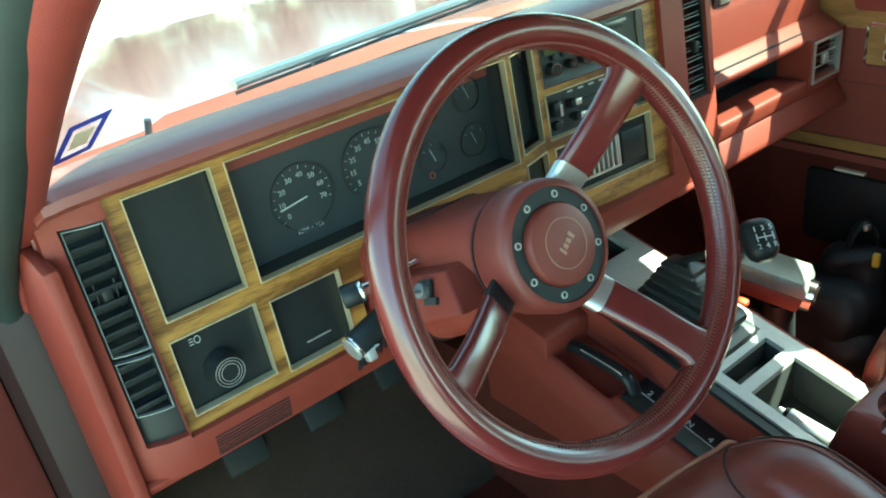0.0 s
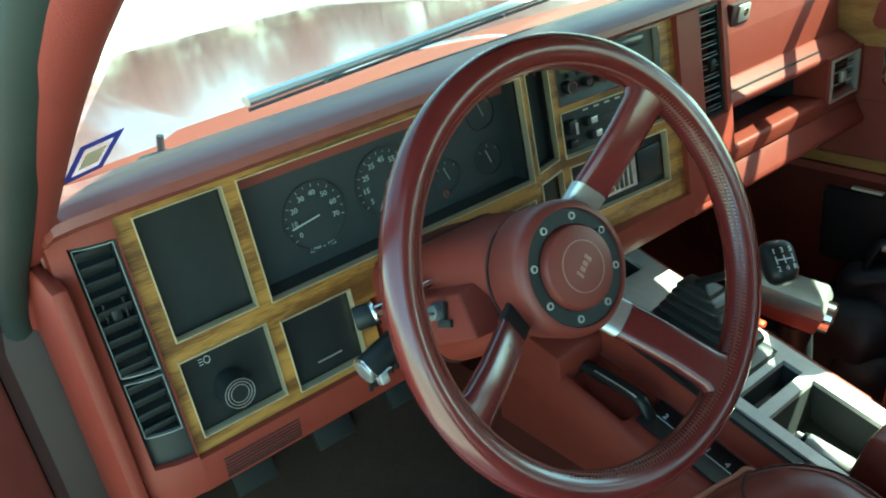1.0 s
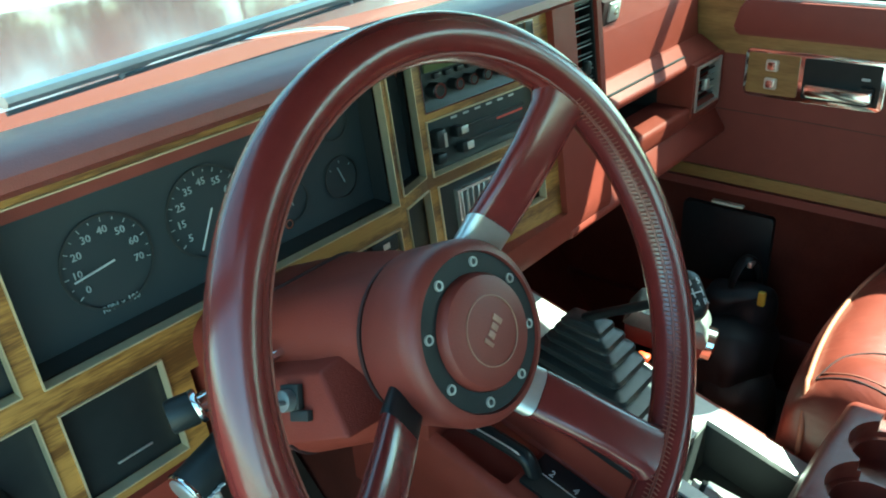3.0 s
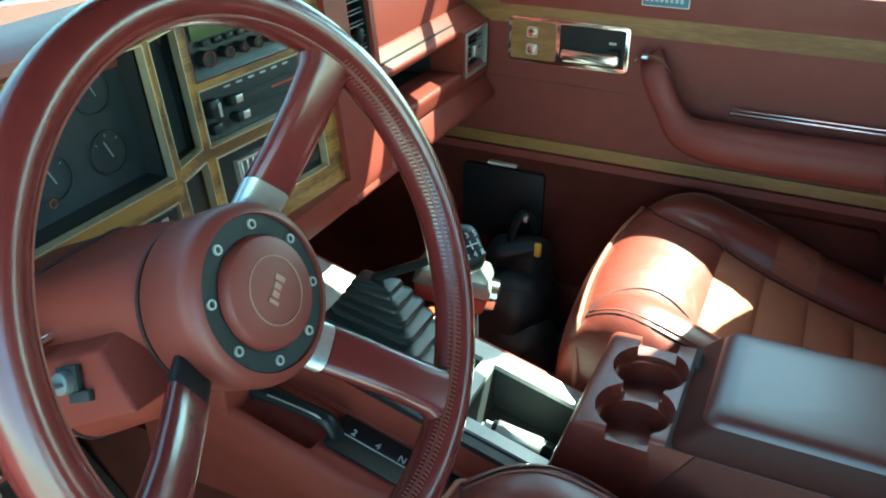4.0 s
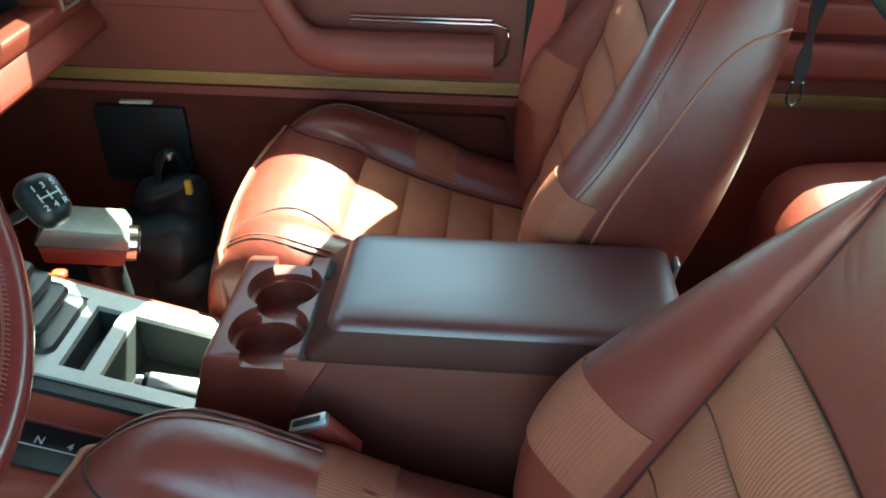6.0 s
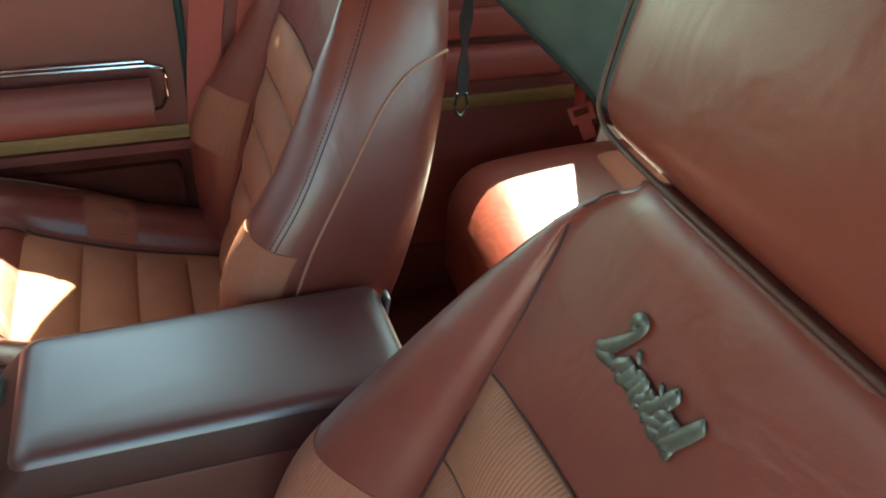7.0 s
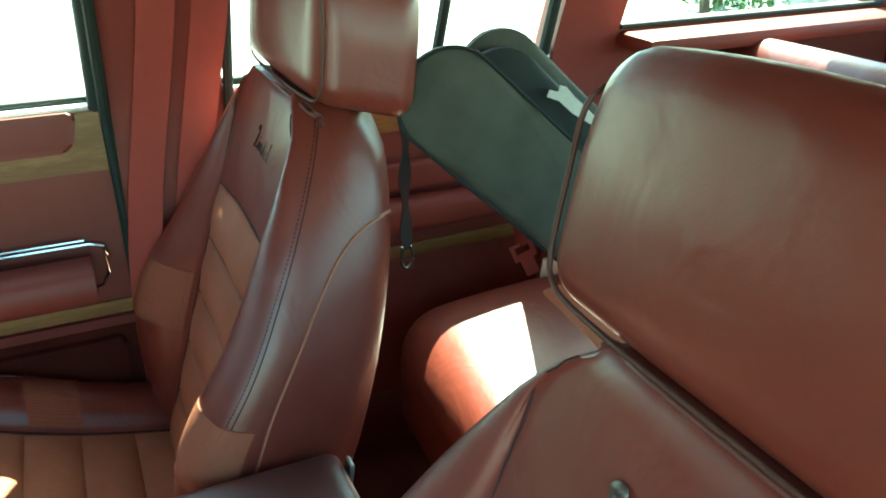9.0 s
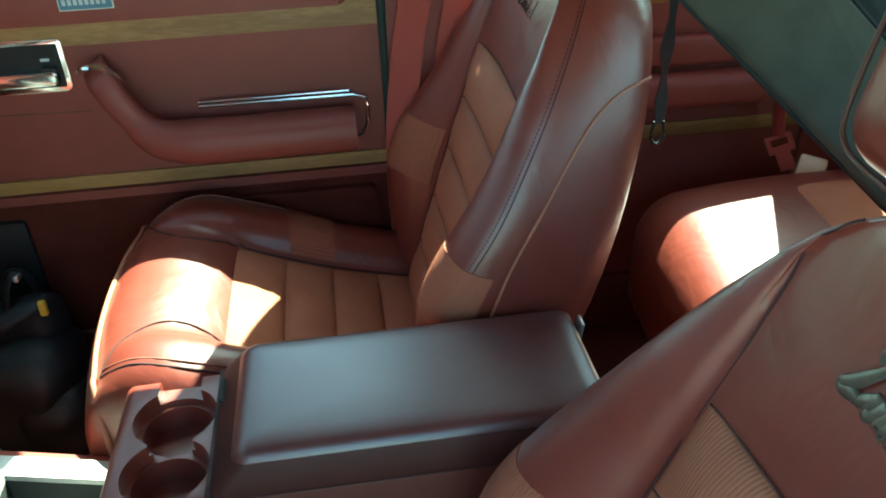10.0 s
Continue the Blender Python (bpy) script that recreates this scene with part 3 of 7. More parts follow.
def loft(bm, sections, cap=True):
    """A skin through sections: each a list of points, equally many."""
    rows = [[bm.verts.new(p) for p in s] for s in sections]
    n = len(rows[0])
    for p, q in zip(rows, rows[1:]):
        for k in range(n):
            bm.faces.new((p[k], p[(k + 1) % n], q[(k + 1) % n], q[k]))
    if cap:
        bm.faces.new(rows[0][::-1])
        bm.faces.new(rows[-1])
    return bm


xs = [-0.350, -0.344, -0.325, -0.29] + [-0.24 + 0.068 * k for k in range(13)]
secs = []
for i, x in enumerate(xs):
    drop = (0.010, 0.004, 0.001, 0)[i] if i < 4 else 0.0
    secs.append([Vector((x, y + (drop if y < 0.3 else 0), z - drop)) for y, z in top_outline(x)])
dpart("top_pad", loft(bmesh.new(), secs), VINYL_TOP, label="red vinyl top pad with a rolled lip")

# passenger's side: glove box, open bin, rails, vent
def glove_secs(x):
    w = 0.10 * ((x - 0.375) / 0.72) ** 2 * 1.6
    return [Vector((x, y, z)) for y, z in ((0.470 - w, 1.10), (0.460 - w, 1.172 + 0.14 * w), (0.36, 1.214), (0.335, 1.216), (0.319, 1.208), (0.312, 1.195), (0.34, 1.10))]


dpart("top_pad", loft(bmesh.new(), [glove_secs(0.578 + 0.064 * k) for k in range(7)]), VINYL_TOP)
gl = [(0.313, 1.194), (0.306, 1.180), (0.294, 1.120), (0.287, 1.050), (0.290, 1.044), (0.33, 1.044), (0.35, 1.19)]
glove = dpart("glove_box_lid", prism(bmesh.new(), gl, lambda a, b: Vector((0.582, a, b)), lambda a, b: Vector((0.958, a, b)), 0.003), VINYL, label="red vinyl glove box lid")
# solid dark block paints the shade of the recess round the latch
part("latch_recess_shade", nbox((0, 0, 0), (0.046, 0.012, 0.036), 0.003, m=pose(0.674, 0.2985, 1.145, 9, 0, 0)), SEAM, glove)
part("latch", nbox((0, 0, 0), (0.030, 0.010, 0.027), 0.003, m=pose(0.680, 0.2945, 1.1455, 9, 0, 0)), PLATE, glove, "satin push latch with keyhole")
part("keyhole", cyl(bmesh.new(), (0.681, 0.2900, 1.146), (0.681, 0.2880, 1.1457), 0.006, n=18), CHROME, glove)
rail = [(0.250, 1.031), (0.253, 1.024), (0.30, 1.024), (0.30, 1.056), (0.284, 1.056), (0.251, 1.036)]
dpart("bin_rail", prism(bmesh.new(), rail, lambda a, b: Vector((0.580, a, b)), lambda a, b: Vector((0.962, a, b)), 0.0025), VINYL)
low = [(0.245, 0.961), (0.249, 0.966), (0.31, 0.966), (0.31, 0.934), (0.25, 0.934), (0.246, 0.940)]
dpart("bin_sill", prism(bmesh.new(), low, lambda a, b: Vector((0.580, a, b)), lambda a, b: Vector((0.962, a, b)), 0.003), VINYL)
apron = [(0.254, 0.936), (0.262, 0.940), (0.30, 0.940), (0.33, 0.880), (0.250, 0.888), (0.234, 0.898), (0.234, 0.906)]
dpart("apron", prism(bmesh.new(), apron, lambda a, b: Vector((0.480, a - 0.006, b)), lambda a, b: Vector((0.962, a - 0.006, b)), 0.004), VINYL)
dpart("bin", plate(bmesh.new(), 0.575, 0.858, 0.935, 1.045, [(0.582, 0.853, 0.958, 1.023)], lambda a, b, t: Vector((a, 0.262 + t, b)), 0.10), BLACK_MATT)
dpart("bin_back", nbox((0.716, 0.362, 0.99), (0.29, 0.006, 0.12)), BLACK_MATT)
dpart("bin_floor", nbox((0.716, 0.31, 0.9555), (0.27, 0.10, 0.003)), BLACK_MATT)
dpart("vent_block", plate(bmesh.new(), 0.852, 0.962, 0.948, 1.034, [(0.862, 0.948, 0.957, 1.028)], lambda a, b, t: Vector((a, 0.243 + t, b)), 0.06), VINYL)
vent = dpart("air_vent", plate(bmesh.new(), 0.861, 0.949, 0.956, 1.029, [(0.865, 0.945, 0.960, 1.025)], lambda a, b, t: Vector((a, 0.240 + t, b)), 0.02), SATIN, label="square louvred vent with a bright rim")
for k in range(6):
    z = 0.966 + 0.0107 * k
    part("slat", nbox((0, 0, 0), (0.078, 0.012, 0.002), 0.0008, m=pose(0.905, 0.254, z, -25, 0, 0)), SATIN if k % 2 else BLACK, vent)
part("vent_back", nbox((0.905, 0.285, 0.993), (0.09, 0.004, 0.075)), BLACK_MATT, vent)
part("vent_lever", nbox((0.905, 0.246, 0.992), (0.014, 0.010, 0.020), 0.003), SATIN, vent)

# knee panel and dark underside
knee = [(0.242, 0.898), (0.256, 0.900), (0.30, 0.88), (0.33, 0.84), (0.325, 0.835), (0.285, 0.868), (0.250, 0.884)]
dpart("knee_panel", prism(bmesh.new(), knee, lambda a, b: Vector((-0.345, a, b)), lambda a, b: Vector((0.20, a, b)), 0.002), VINYL)
for k in range(7):
    dpart("speaker_slot", nbox((0, 0, 0), (0.085, 0.0012, 0.0016), m=pose(-0.230, pod(-0.23, 0.925 - 0.004 * k, 0).y - 0.0004, 0.925 - 0.004 * k)), SEAM)
for k in range(6):
    dpart("slot_vent", nbox((0, 0, 0), (0.004, 0.004, 0.014), m=pose(-0.098 + 0.0075 * k, pod(-0.08, 0.918, 0).y - 0.0005, 0.918 + 0.002 * k, 0, 12, 0)), BLACK)
dpart("under_tray", nbox((0.3, 0.485, 0.86), (1.28, 0.31, 0.02)), BLACK_MATT)

# ---- steering column, wheel, stalks ----
AXIS = Vector((-0.012, -0.9125, 0.4095)).normalized()
WX = Vector((1, 0, 0)) - AXIS * AXIS.x
WX.normalize()
WHEEL = Matrix.Translation((0.0, 0.0, 1.10)) @ Matrix((WX, AXIS.cross(WX), AXIS)).transposed().to_4x4()
col = thing("steering_column", "red plastic steering column shroud with ignition lock", "steering column", WHEEL)


def round_sec(hx, hy, r, z, n=5, dx=0.0, dy=0.0):
    return [Vector((a + dx, b + dy, z)) for a, b in round_rect(-hx, hx, -hy, hy, r, n)]


part("shroud", loft(bmesh.new(), [round_sec(0.040, 0.040, 0.038, -0.050), round_sec(0.049, 0.048, 0.044, -0.055), round_sec(0.052, 0.051, 0.042, -0.066), round_sec(0.060, 0.058, 0.03, -0.10, dy=-0.004), round_sec(0.066, 0.062, 0.025, -0.16, dy=-0.006), round_sec(0.064, 0.062, 0.025, -0.30, dy=-0.006)]), VINYL, col, "red column shroud")
part("shroud_seam", loft(bmesh.new(), [round_sec(0.0675, 0.0640, 0.026, -0.170, dy=-0.006), round_sec(0.0675, 0.0640, 0.026, -0.173, dy=-0.006)]), SEAM, col)
BOSS = [(-0.030, 0.017, -0.076), (-0.0735, 0.0125, -0.0766), (-0.0896, -0.0250, -0.0480), (-0.030, -0.032, -0.050),
        (-0.030, 0.020, -0.165), (-0.090, 0.015, -0.165), (-0.106, -0.031, -0.165), (-0.030, -0.036, -0.165)]
bm = bmesh.new()
v = [bm.verts.new(p) for p in BOSS]
for q in ((0, 1, 2, 3), (4, 7, 6, 5), (0, 4, 5, 1), (1, 5, 6, 2), (2, 6, 7, 3), (3, 7, 4, 0)):
    bm.faces.new([v[k] for k in q])
bmesh.ops.bevel(bm, geom=list(bm.edges), offset=0.003, segments=3, profile=0.5, affect="EDGES")
part("lock_boss", bm, VINYL, col, "angular boss round the ignition lock")
LF = pose(-0.0880, -0.0015, -0.098, 0, 10, -23)
part("lock_slot", nbox((0, 0.004, 0), (0.005, 0.016, 0.017), 0.0008, m=LF), BLACK_MATT, col)
part("lock_slot", nbox((0, -0.008, 0.008), (0.005, 0.007, 0.017), 0.0008, m=LF), BLACK_MATT, col)
part("lock_cylinder", cyl(bmesh.new(), LF @ Vector((0.004, 0.002, 0.0)), LF @ Vector((-0.009, 0.002, 0.0)), 0.0072, n=20, bev=0.0012), VENT_RIM, col, "worn metal lock barrel")
part("key", nbox((-0.013, 0.001, 0.0), (0.010, 0.0026, 0.009), 0.001, m=LF), VENT_RIM, col, "ignition key in the lock")
stalk = thing("turn_signal_stalk", "chrome stalk with black ribbed end on the column", "stalk", WHEEL)
part("arm", tube(bmesh.new(), [(-0.040, 0.0245, -0.130), (-0.100, 0.0230, -0.129), (-0.134, 0.0225, -0.1265)], lambda k: 0.0026 + 0.0044 * k, 14), CHROME, stalk)
part("collar", cyl(bmesh.new(), (-0.131, 0.0228, -0.1252), (-0.135, 0.0224, -0.127), 0.0116, n=24, bev=0.001), CHROME, stalk)
part("tip", cyl(bmesh.new(), (-0.134, 0.0225, -0.1265), (-0.1505, 0.0236, -0.1340), 0.0112, n=24, bev=0.002), BLACK, stalk, "black tip")
stalk = thing("wiper_stalk", "thick black cruise and wiper stalk with chrome sleeve", "stalk", WHEEL)
S0_, S1_ = Vector((-0.080, 0.000, -0.130)), Vector((-0.1635, -0.0225, -0.130))
part("arm", cyl(bmesh.new(), S0_, S0_.lerp(S1_, 0.60), 0.0122, n=24, bev=0.001), CHROME, stalk, "chrome sleeve")
part("tip", cyl(bmesh.new(), S0_.lerp(S1_, 0.45), S0_.lerp(S1_, 0.985), 0.0140, n=28, bev=0.002), BLACK, stalk)
part("end_rim", cyl(bmesh.new(), S0_.lerp(S1_, 0.955), S0_.lerp(S1_, 0.993), 0.0148, n=28, bev=0.0012), CHROME, stalk)
part("end_button", cyl(bmesh.new(), S0_.lerp(S1_, 0.98), S0_.lerp(S1_, 1.01), 0.0118, n=24, bev=0.001), SATIN, stalk)
part("thumb_switch", nbox((0, 0, 0), (0.010, 0.010, 0.010), 0.002, m=Matrix.Translation(S0_.lerp(S1_, 0.86) + Vector((0, -0.014, 0.008)))), SATIN, stalk)
for k in range(3):
    part("print_bar", nbox((0, 0, 0), (0.0040, 0.0010, 0.007), m=Matrix.Translation(S0_.lerp(S1_, 0.78 + 0.05 * k) + Vector((0, -0.009, 0.0115)))), WHITE_INK, stalk)

wheel = thing("steering_wheel", "burgundy leather three-spoke steering wheel with round bolted hub", "steering wheel", WHEEL)
R_RIM, R_TUBE, OFF = 0.1805, 0.0150, 0.022
bm = bmesh.new()
NR, NT = 128, 20
rows = []
for i in range(NR):
    w = 2 * math.pi * i / NR
    ring = []
    for j in range(NT):
        v = 2 * math.pi * j / NT
        rr = R_TUBE * (1 + 0.03 * math.sin(2 * v))
        ring.append(bm.verts.new(((R_RIM + rr * math.cos(v)) * math.cos(w), (R_RIM + rr * math.cos(v)) * math.sin(w), OFF + rr * 1.06 * math.sin(v))))
    rows.append(ring)
for i in range(NR):
    for j in range(NT):
        bm.faces.new((rows[i][j], rows[(i + 1) % NR][j], rows[(i + 1) % NR][(j + 1) % NT], rows[i][(j + 1) % NT]))
rim = part("rim", bm, LEATHER_WHEEL, wheel, "smooth burgundy leather rim")
# laced seam along the inside of the rim: a groove cord and small thread loops
LACE_V = radians(148)
groove = []
for i in range(160):
    w = 2 * math.pi * i / 160
    groove.append(((R_RIM + R_TUBE * 1.0 * math.cos(LACE_V)) * math.cos(w), (R_RIM + R_TUBE * 1.0 * math.cos(LACE_V)) * math.sin(w), OFF + R_TUBE * 1.05 * math.sin(LACE_V)))
part("seam", tube(bmesh.new(), groove, 0.0011, 6, closed=True), LEATHER, rim)
bm = bmesh.new()
SPOKES = (41.5, -58.5, -160.5)
for i in range(300):
    w = 360 * i / 300
    if not -128 < ((w + 180) % 360) - 180 < 40:
        continue
    for dv, dw in ((-0.16, 0.0), (0.16, 0.4)):
        pts = []
        for k in (-1, 0, 1):
            v, a = LACE_V + dv + k * 0.13, radians(w + dw + k * 0.22)
            rr = R_TUBE * 1.05 + 0.0004 * (1 - abs(k))
            pts.append(((R_RIM + rr * math.cos(v)) * math.cos(a), (R_RIM + rr * math.cos(v)) * math.sin(a), OFF + rr * 1.06 * math.sin(v)))
        tube(bm, pts, 0.00045, 5)
part("stitches", bm, STITCH, rim, "pale whipped stitching")["kind"] = "stuff"
# hub
hub = part("hub", lathe(bmesh.new(), [(0.048, -0.052), (0.057, -0.050), (0.0595, -0.046), (0.0605, -0.012), (0.059, -0.004), (0.055, 0.0), (0.0515, 0.001), (0.0510, -0.003), (0.0375, -0.003), (0.0370, 0.003), (0.035, 0.0062), (0.028, 0.0086), (0.0, 0.0096)], Matrix.Identity(4), 64), HUB_RED, wheel, "round burgundy hub")
# solid dark ring stands in for the shade between hub and shroud
part("hub_gap_shade", lathe(bmesh.new(), [(0.046, -0.0515), (0.0575, -0.0515), (0.0575, -0.0545), (0.046, -0.0545)], Matrix.Identity(4), 48), SEAM, hub, "dark ring painting the shaded gap behind the hub")
part("bolt_ring", lathe(bmesh.new(), [(0.0506, -0.0028), (0.0506, -0.0012), (0.0378, -0.0012), (0.0378, -0.0028)], Matrix.Identity(4), 64), BLACK, hub, "black bolt ring")
for k in range(8):
    w = radians(70 - 45 * k)
    m = pose(0.0443 * math.cos(w), 0.0443 * math.sin(w), -0.0012)
    bolt = part("bolt", lathe(bmesh.new(), [(0.0034, 0), (0.0032, 0.0016), (0.0022, 0.0016), (0.0022, 0.0004)], m, 20), PLATE, hub, "bright ringed bolt")
    part("bolt_socket", cyl(bmesh.new(), m @ Vector((0, 0, -0.001)), m @ Vector((0, 0, 0.0006)), 0.0022, n=14), BLACK_MATT, bolt)
part("emblem_ring", lathe(bmesh.new(), [(0.0226, 0.0088), (0.0226, 0.0096), (0.0218, 0.0096), (0.0218, 0.0088)], Matrix.Identity(4), 48), EMBLEM, hub)
for k, (hgt, wid) in enumerate(((0.0085, 0.0028), (0.006, 0.0042), (0.006, 0.0042), (0.0085, 0.0040))):
    part("emblem_bar", nbox((-0.0085 + 0.0056 * k, 0, 0.0098), (wid, hgt, 0.0006), 0.0002, m=pose(0, 0, 0, 0, 0, 35)), EMBLEM, hub)
for w in SPOKES:
    a = radians(w)
    m = pose(0, 0, 0, 0, 0, w)
    secs = []
    for r, half, z, th in ((0.057, 0.0185, -0.028, 0.006), (0.078, 0.0185, -0.018, 0.008), (0.10, 0.0182, -0.006, 0.0085), (0.13, 0.0180, 0.008, 0.009), (0.158, 0.0190, 0.018, 0.0095), (0.172, 0.0255, OFF, 0.010)):
        half *= 0.82 if w < -100 else 1.0
        secs.append([m @ Vector((r, half * math.copysign(abs(math.cos(q)) ** 0.55, math.cos(q)), z + th * math.copysign(abs(math.sin(q)) ** 0.75, math.sin(q)))) for q in (2 * math.pi * (i + 0.5) / 20 for i in range(20))])
    sp = part("spoke", loft(bmesh.new(), secs[1:]), LEATHER_WHEEL, wheel, "leather-wrapped spoke", 60)
    part("spoke_root", loft(bmesh.new(), [[p + m.to_3x3() @ Vector((0, 0, -0.001)) for p in secs[0]], [p + m.to_3x3() @ Vector((0.0, 0, -0.001)) for p in secs[1]]]), SATIN if w > -100 else BLACK, sp, "bare spoke root")

# ---- body shell ----
def cut_out(bm, cutters):
    """bm less the solids in cutters."""
    def temp(b):
        me = bpy.data.meshes.new("temp")
        bmesh.ops.recalc_face_normals(b, faces=b.faces)
        b.to_mesh(me)
        b.free()
        return new("temp", me)
    ob = temp(bm)
    tools = [temp(c) for c in cutters]
    for c in tools:
        mod = ob.modifiers.new("cut", "BOOLEAN")
        mod.operation, mod.solver, mod.object = "DIFFERENCE", "EXACT", c
    me = bpy.data.meshes.new_from_object(ob.evaluated_get(bpy.context.evaluated_depsgraph_get()))
    out = bmesh.new()
    out.from_mesh(me)
    for o in (ob, *tools):
        bpy.data.objects.remove(o)
    bpy.data.meshes.remove(me)
    return out


def side_x(z):
    """How far the passenger's side leans in above the sill."""
    return 0.955 if z < 1.13 else 0.955 - (z - 1.13) * 0.38


shell = thing("car_body", "burgundy car body shell with red trimmed pillars", "car", (0.37, -0.6, 0.45))
S_INV = shell.matrix_basis.inverted()


def spart(name, bm, mat, label="", parent=None):
    ob = part(name, bm, mat, parent or shell, label)
    if parent is None:
        ob.matrix_parent_inverse = S_INV
    return ob


def shield_at(u, v):
    """The windscreen: u across from -1 to 1, v up from 0 to 1; its middle stands steeper than its ends, an unseen bend
    that shades the dash.
    """
    x = 0.37 + u * (0.71 - 0.075 * v)
    bow = 0.155 * u * u
    steep = 0.36 * max(0.0, v - 0.3) / 0.7 * max(0.0, 1 - u**8)
    return Vector((x, 0.455 - bow * (1 + 0.58 * v) - 0.52 * v + steep, 1.170 + 0.025 * u * u + 0.370 * v))


# unseen roof front edge, pushed forward so its shade covers the dash top
BROW = [shield_at(-0.93 + 1.74 * k / 16, 1.0) for k in range(17)]
spart("floor", nbox((0.34, -0.75, 0.40), (1.36, 2.9, 0.06), 0.01), CARPET_RED, "dark red carpeted floor")
spart("tunnel", loft(bmesh.new(), [[Vector((x, y, z)) for x, z in ((0.20, 0.43), (0.215, 0.56), (0.245, 0.61), (0.505, 0.61), (0.54, 0.56), (0.555, 0.43))] for y in (0.66, 0.2, -0.3, -0.9)]), CARPET_RED, "carpeted transmission tunnel")
spart("firewall", nbox((0.34, 0.66, 0.74), (1.36, 0.04, 0.66)), BLACK_MATT)
spart("toe_board", prism(bmesh.new(), [(0.64, 0.43), (0.44, 0.43), (0.64, 0.66)], lambda a, b: Vector((0.21, a, b)), lambda a, b: Vector((1.0, a, b))), CARPET_RED)
spart("toe_board", prism(bmesh.new(), [(0.64, 0.43), (0.40, 0.43), (0.64, 0.70)], lambda a, b: Vector((-0.33, a, b)), lambda a, b: Vector((0.205, a, b))), FOOT_CARPET, "dark carpeted toe board")
spart("kick_panel", nbox((0.99, 0.60, 0.76), (0.04, 0.20, 0.68), 0.008), CARPET_RED, "dark carpeted kick panel")
spart("roof", loft(bmesh.new(), [[Vector((x, y, z)) for x, z in ((-0.24, 1.53), (-0.20, 1.570), (0.0, 1.585), (0.37, 1.592), (0.74, 1.585), (0.84, 1.570), (0.880, 1.548), (0.865, 1.538), (0.72, 1.560), (0.37, 1.568), (0.02, 1.560), (-0.19, 1.52))] for y in (-0.28, -0.6, -1.2, -2.0)]), BODY_RED)
spart("roof_front", prism(bmesh.new(), [(-0.24, -0.290)] + [(p.x, p.y) for p in BROW] + [(0.885, -0.290)], lambda a, b: Vector((a, b, 1.552)), lambda a, b: Vector((a, b, 1.566))), BODY_RED)
spart("headliner", nbox((0.33, -1.16, 1.550), (0.96, 1.72, 0.006)), HEADLINER)
spart("left_sill", nbox((-0.355, -0.35, 0.42), (0.09, 1.9, 0.12), 0.02), BODY_RED)
spart("right_sill", nbox((1.0, -0.6, 0.46), (0.10, 2.6, 0.16), 0.02), BODY_RED)
spart("tail_panel", nbox((0.37, -2.02, 0.80), (1.30, 0.05, 0.80)), VINYL)
spart("left_rear_side", plate(bmesh.new(), -2.0, -0.62, 0.42, 1.50, [(-1.18, -0.72, 1.12, 1.46), (-1.92, -1.30, 1.12, 1.46)], lambda a, b, t: Vector((-0.36 + max(0, b - 1.13) * 0.3 - t, a, b)), 0.05, 0.2), BODY_RED)


def pillar(pts, w, d, mat, name, label="", n=6):
    """A pillar along points: w along the car, d across."""
    bm = bmesh.new()
    line = curve(pts, n)
    secs = []
    for i, p in enumerate(line):
        secs.append([p + Vector((d * math.copysign(abs(math.cos(a)) ** 0.6, math.cos(a)), w * math.copysign(abs(math.sin(a)) ** 0.6, math.sin(a)), 0)) for a in (2 * math.pi * k / 14 for k in range(14))])
    return spart(name, loft(bm, secs), mat, label)


# driver's side: windscreen pillar, door seal, hinge pillar, dash end
AP = [(-0.352, 0.56, 0.90), (-0.352, 0.46, 1.04), (-0.353, 0.36, 1.135), (-0.353, 0.22, 1.225), (-0.347, -0.05, 1.385), (-0.318, -0.27, 1.505)]
spart("windscreen_pillar", tube(bmesh.new(), curve(AP, 8), 0.0145, 14, 1.25, (1, 0, 0)), PILLAR, "red trimmed windscreen pillar")
SE = [(-0.374, 0.46, 0.42), (-0.374, 0.49, 0.66), (-0.374, 0.54, 0.88), (-0.376, 0.47, 1.03), (-0.374, 0.37, 1.12), (-0.368, 0.19, 1.24), (-0.357, -0.07, 1.405), (-0.325, -0.28, 1.525)]
spart("door_seal", tube(bmesh.new(), curve(SE, 8), 0.016, 12), SEAL, "dark rubber door seal")
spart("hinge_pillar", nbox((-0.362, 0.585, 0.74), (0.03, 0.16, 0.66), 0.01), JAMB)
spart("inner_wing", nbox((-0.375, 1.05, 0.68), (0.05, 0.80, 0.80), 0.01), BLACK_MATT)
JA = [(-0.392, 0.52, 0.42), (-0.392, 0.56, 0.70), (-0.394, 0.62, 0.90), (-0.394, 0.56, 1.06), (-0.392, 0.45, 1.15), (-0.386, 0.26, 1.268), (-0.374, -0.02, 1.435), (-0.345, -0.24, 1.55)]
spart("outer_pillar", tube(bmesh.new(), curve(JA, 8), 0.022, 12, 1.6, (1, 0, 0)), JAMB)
spart("dash_end", nbox((-0.353, 0.40, 0.90), (0.016, 0.32, 0.50), 0.006), VINYL, "red dash end panel")
bolt = spart("jamb_bolt", cyl(bmesh.new(), (-0.378, 0.60, 0.62), (-0.388, 0.60, 0.62), 0.012, n=6, bev=0.002), SATIN)

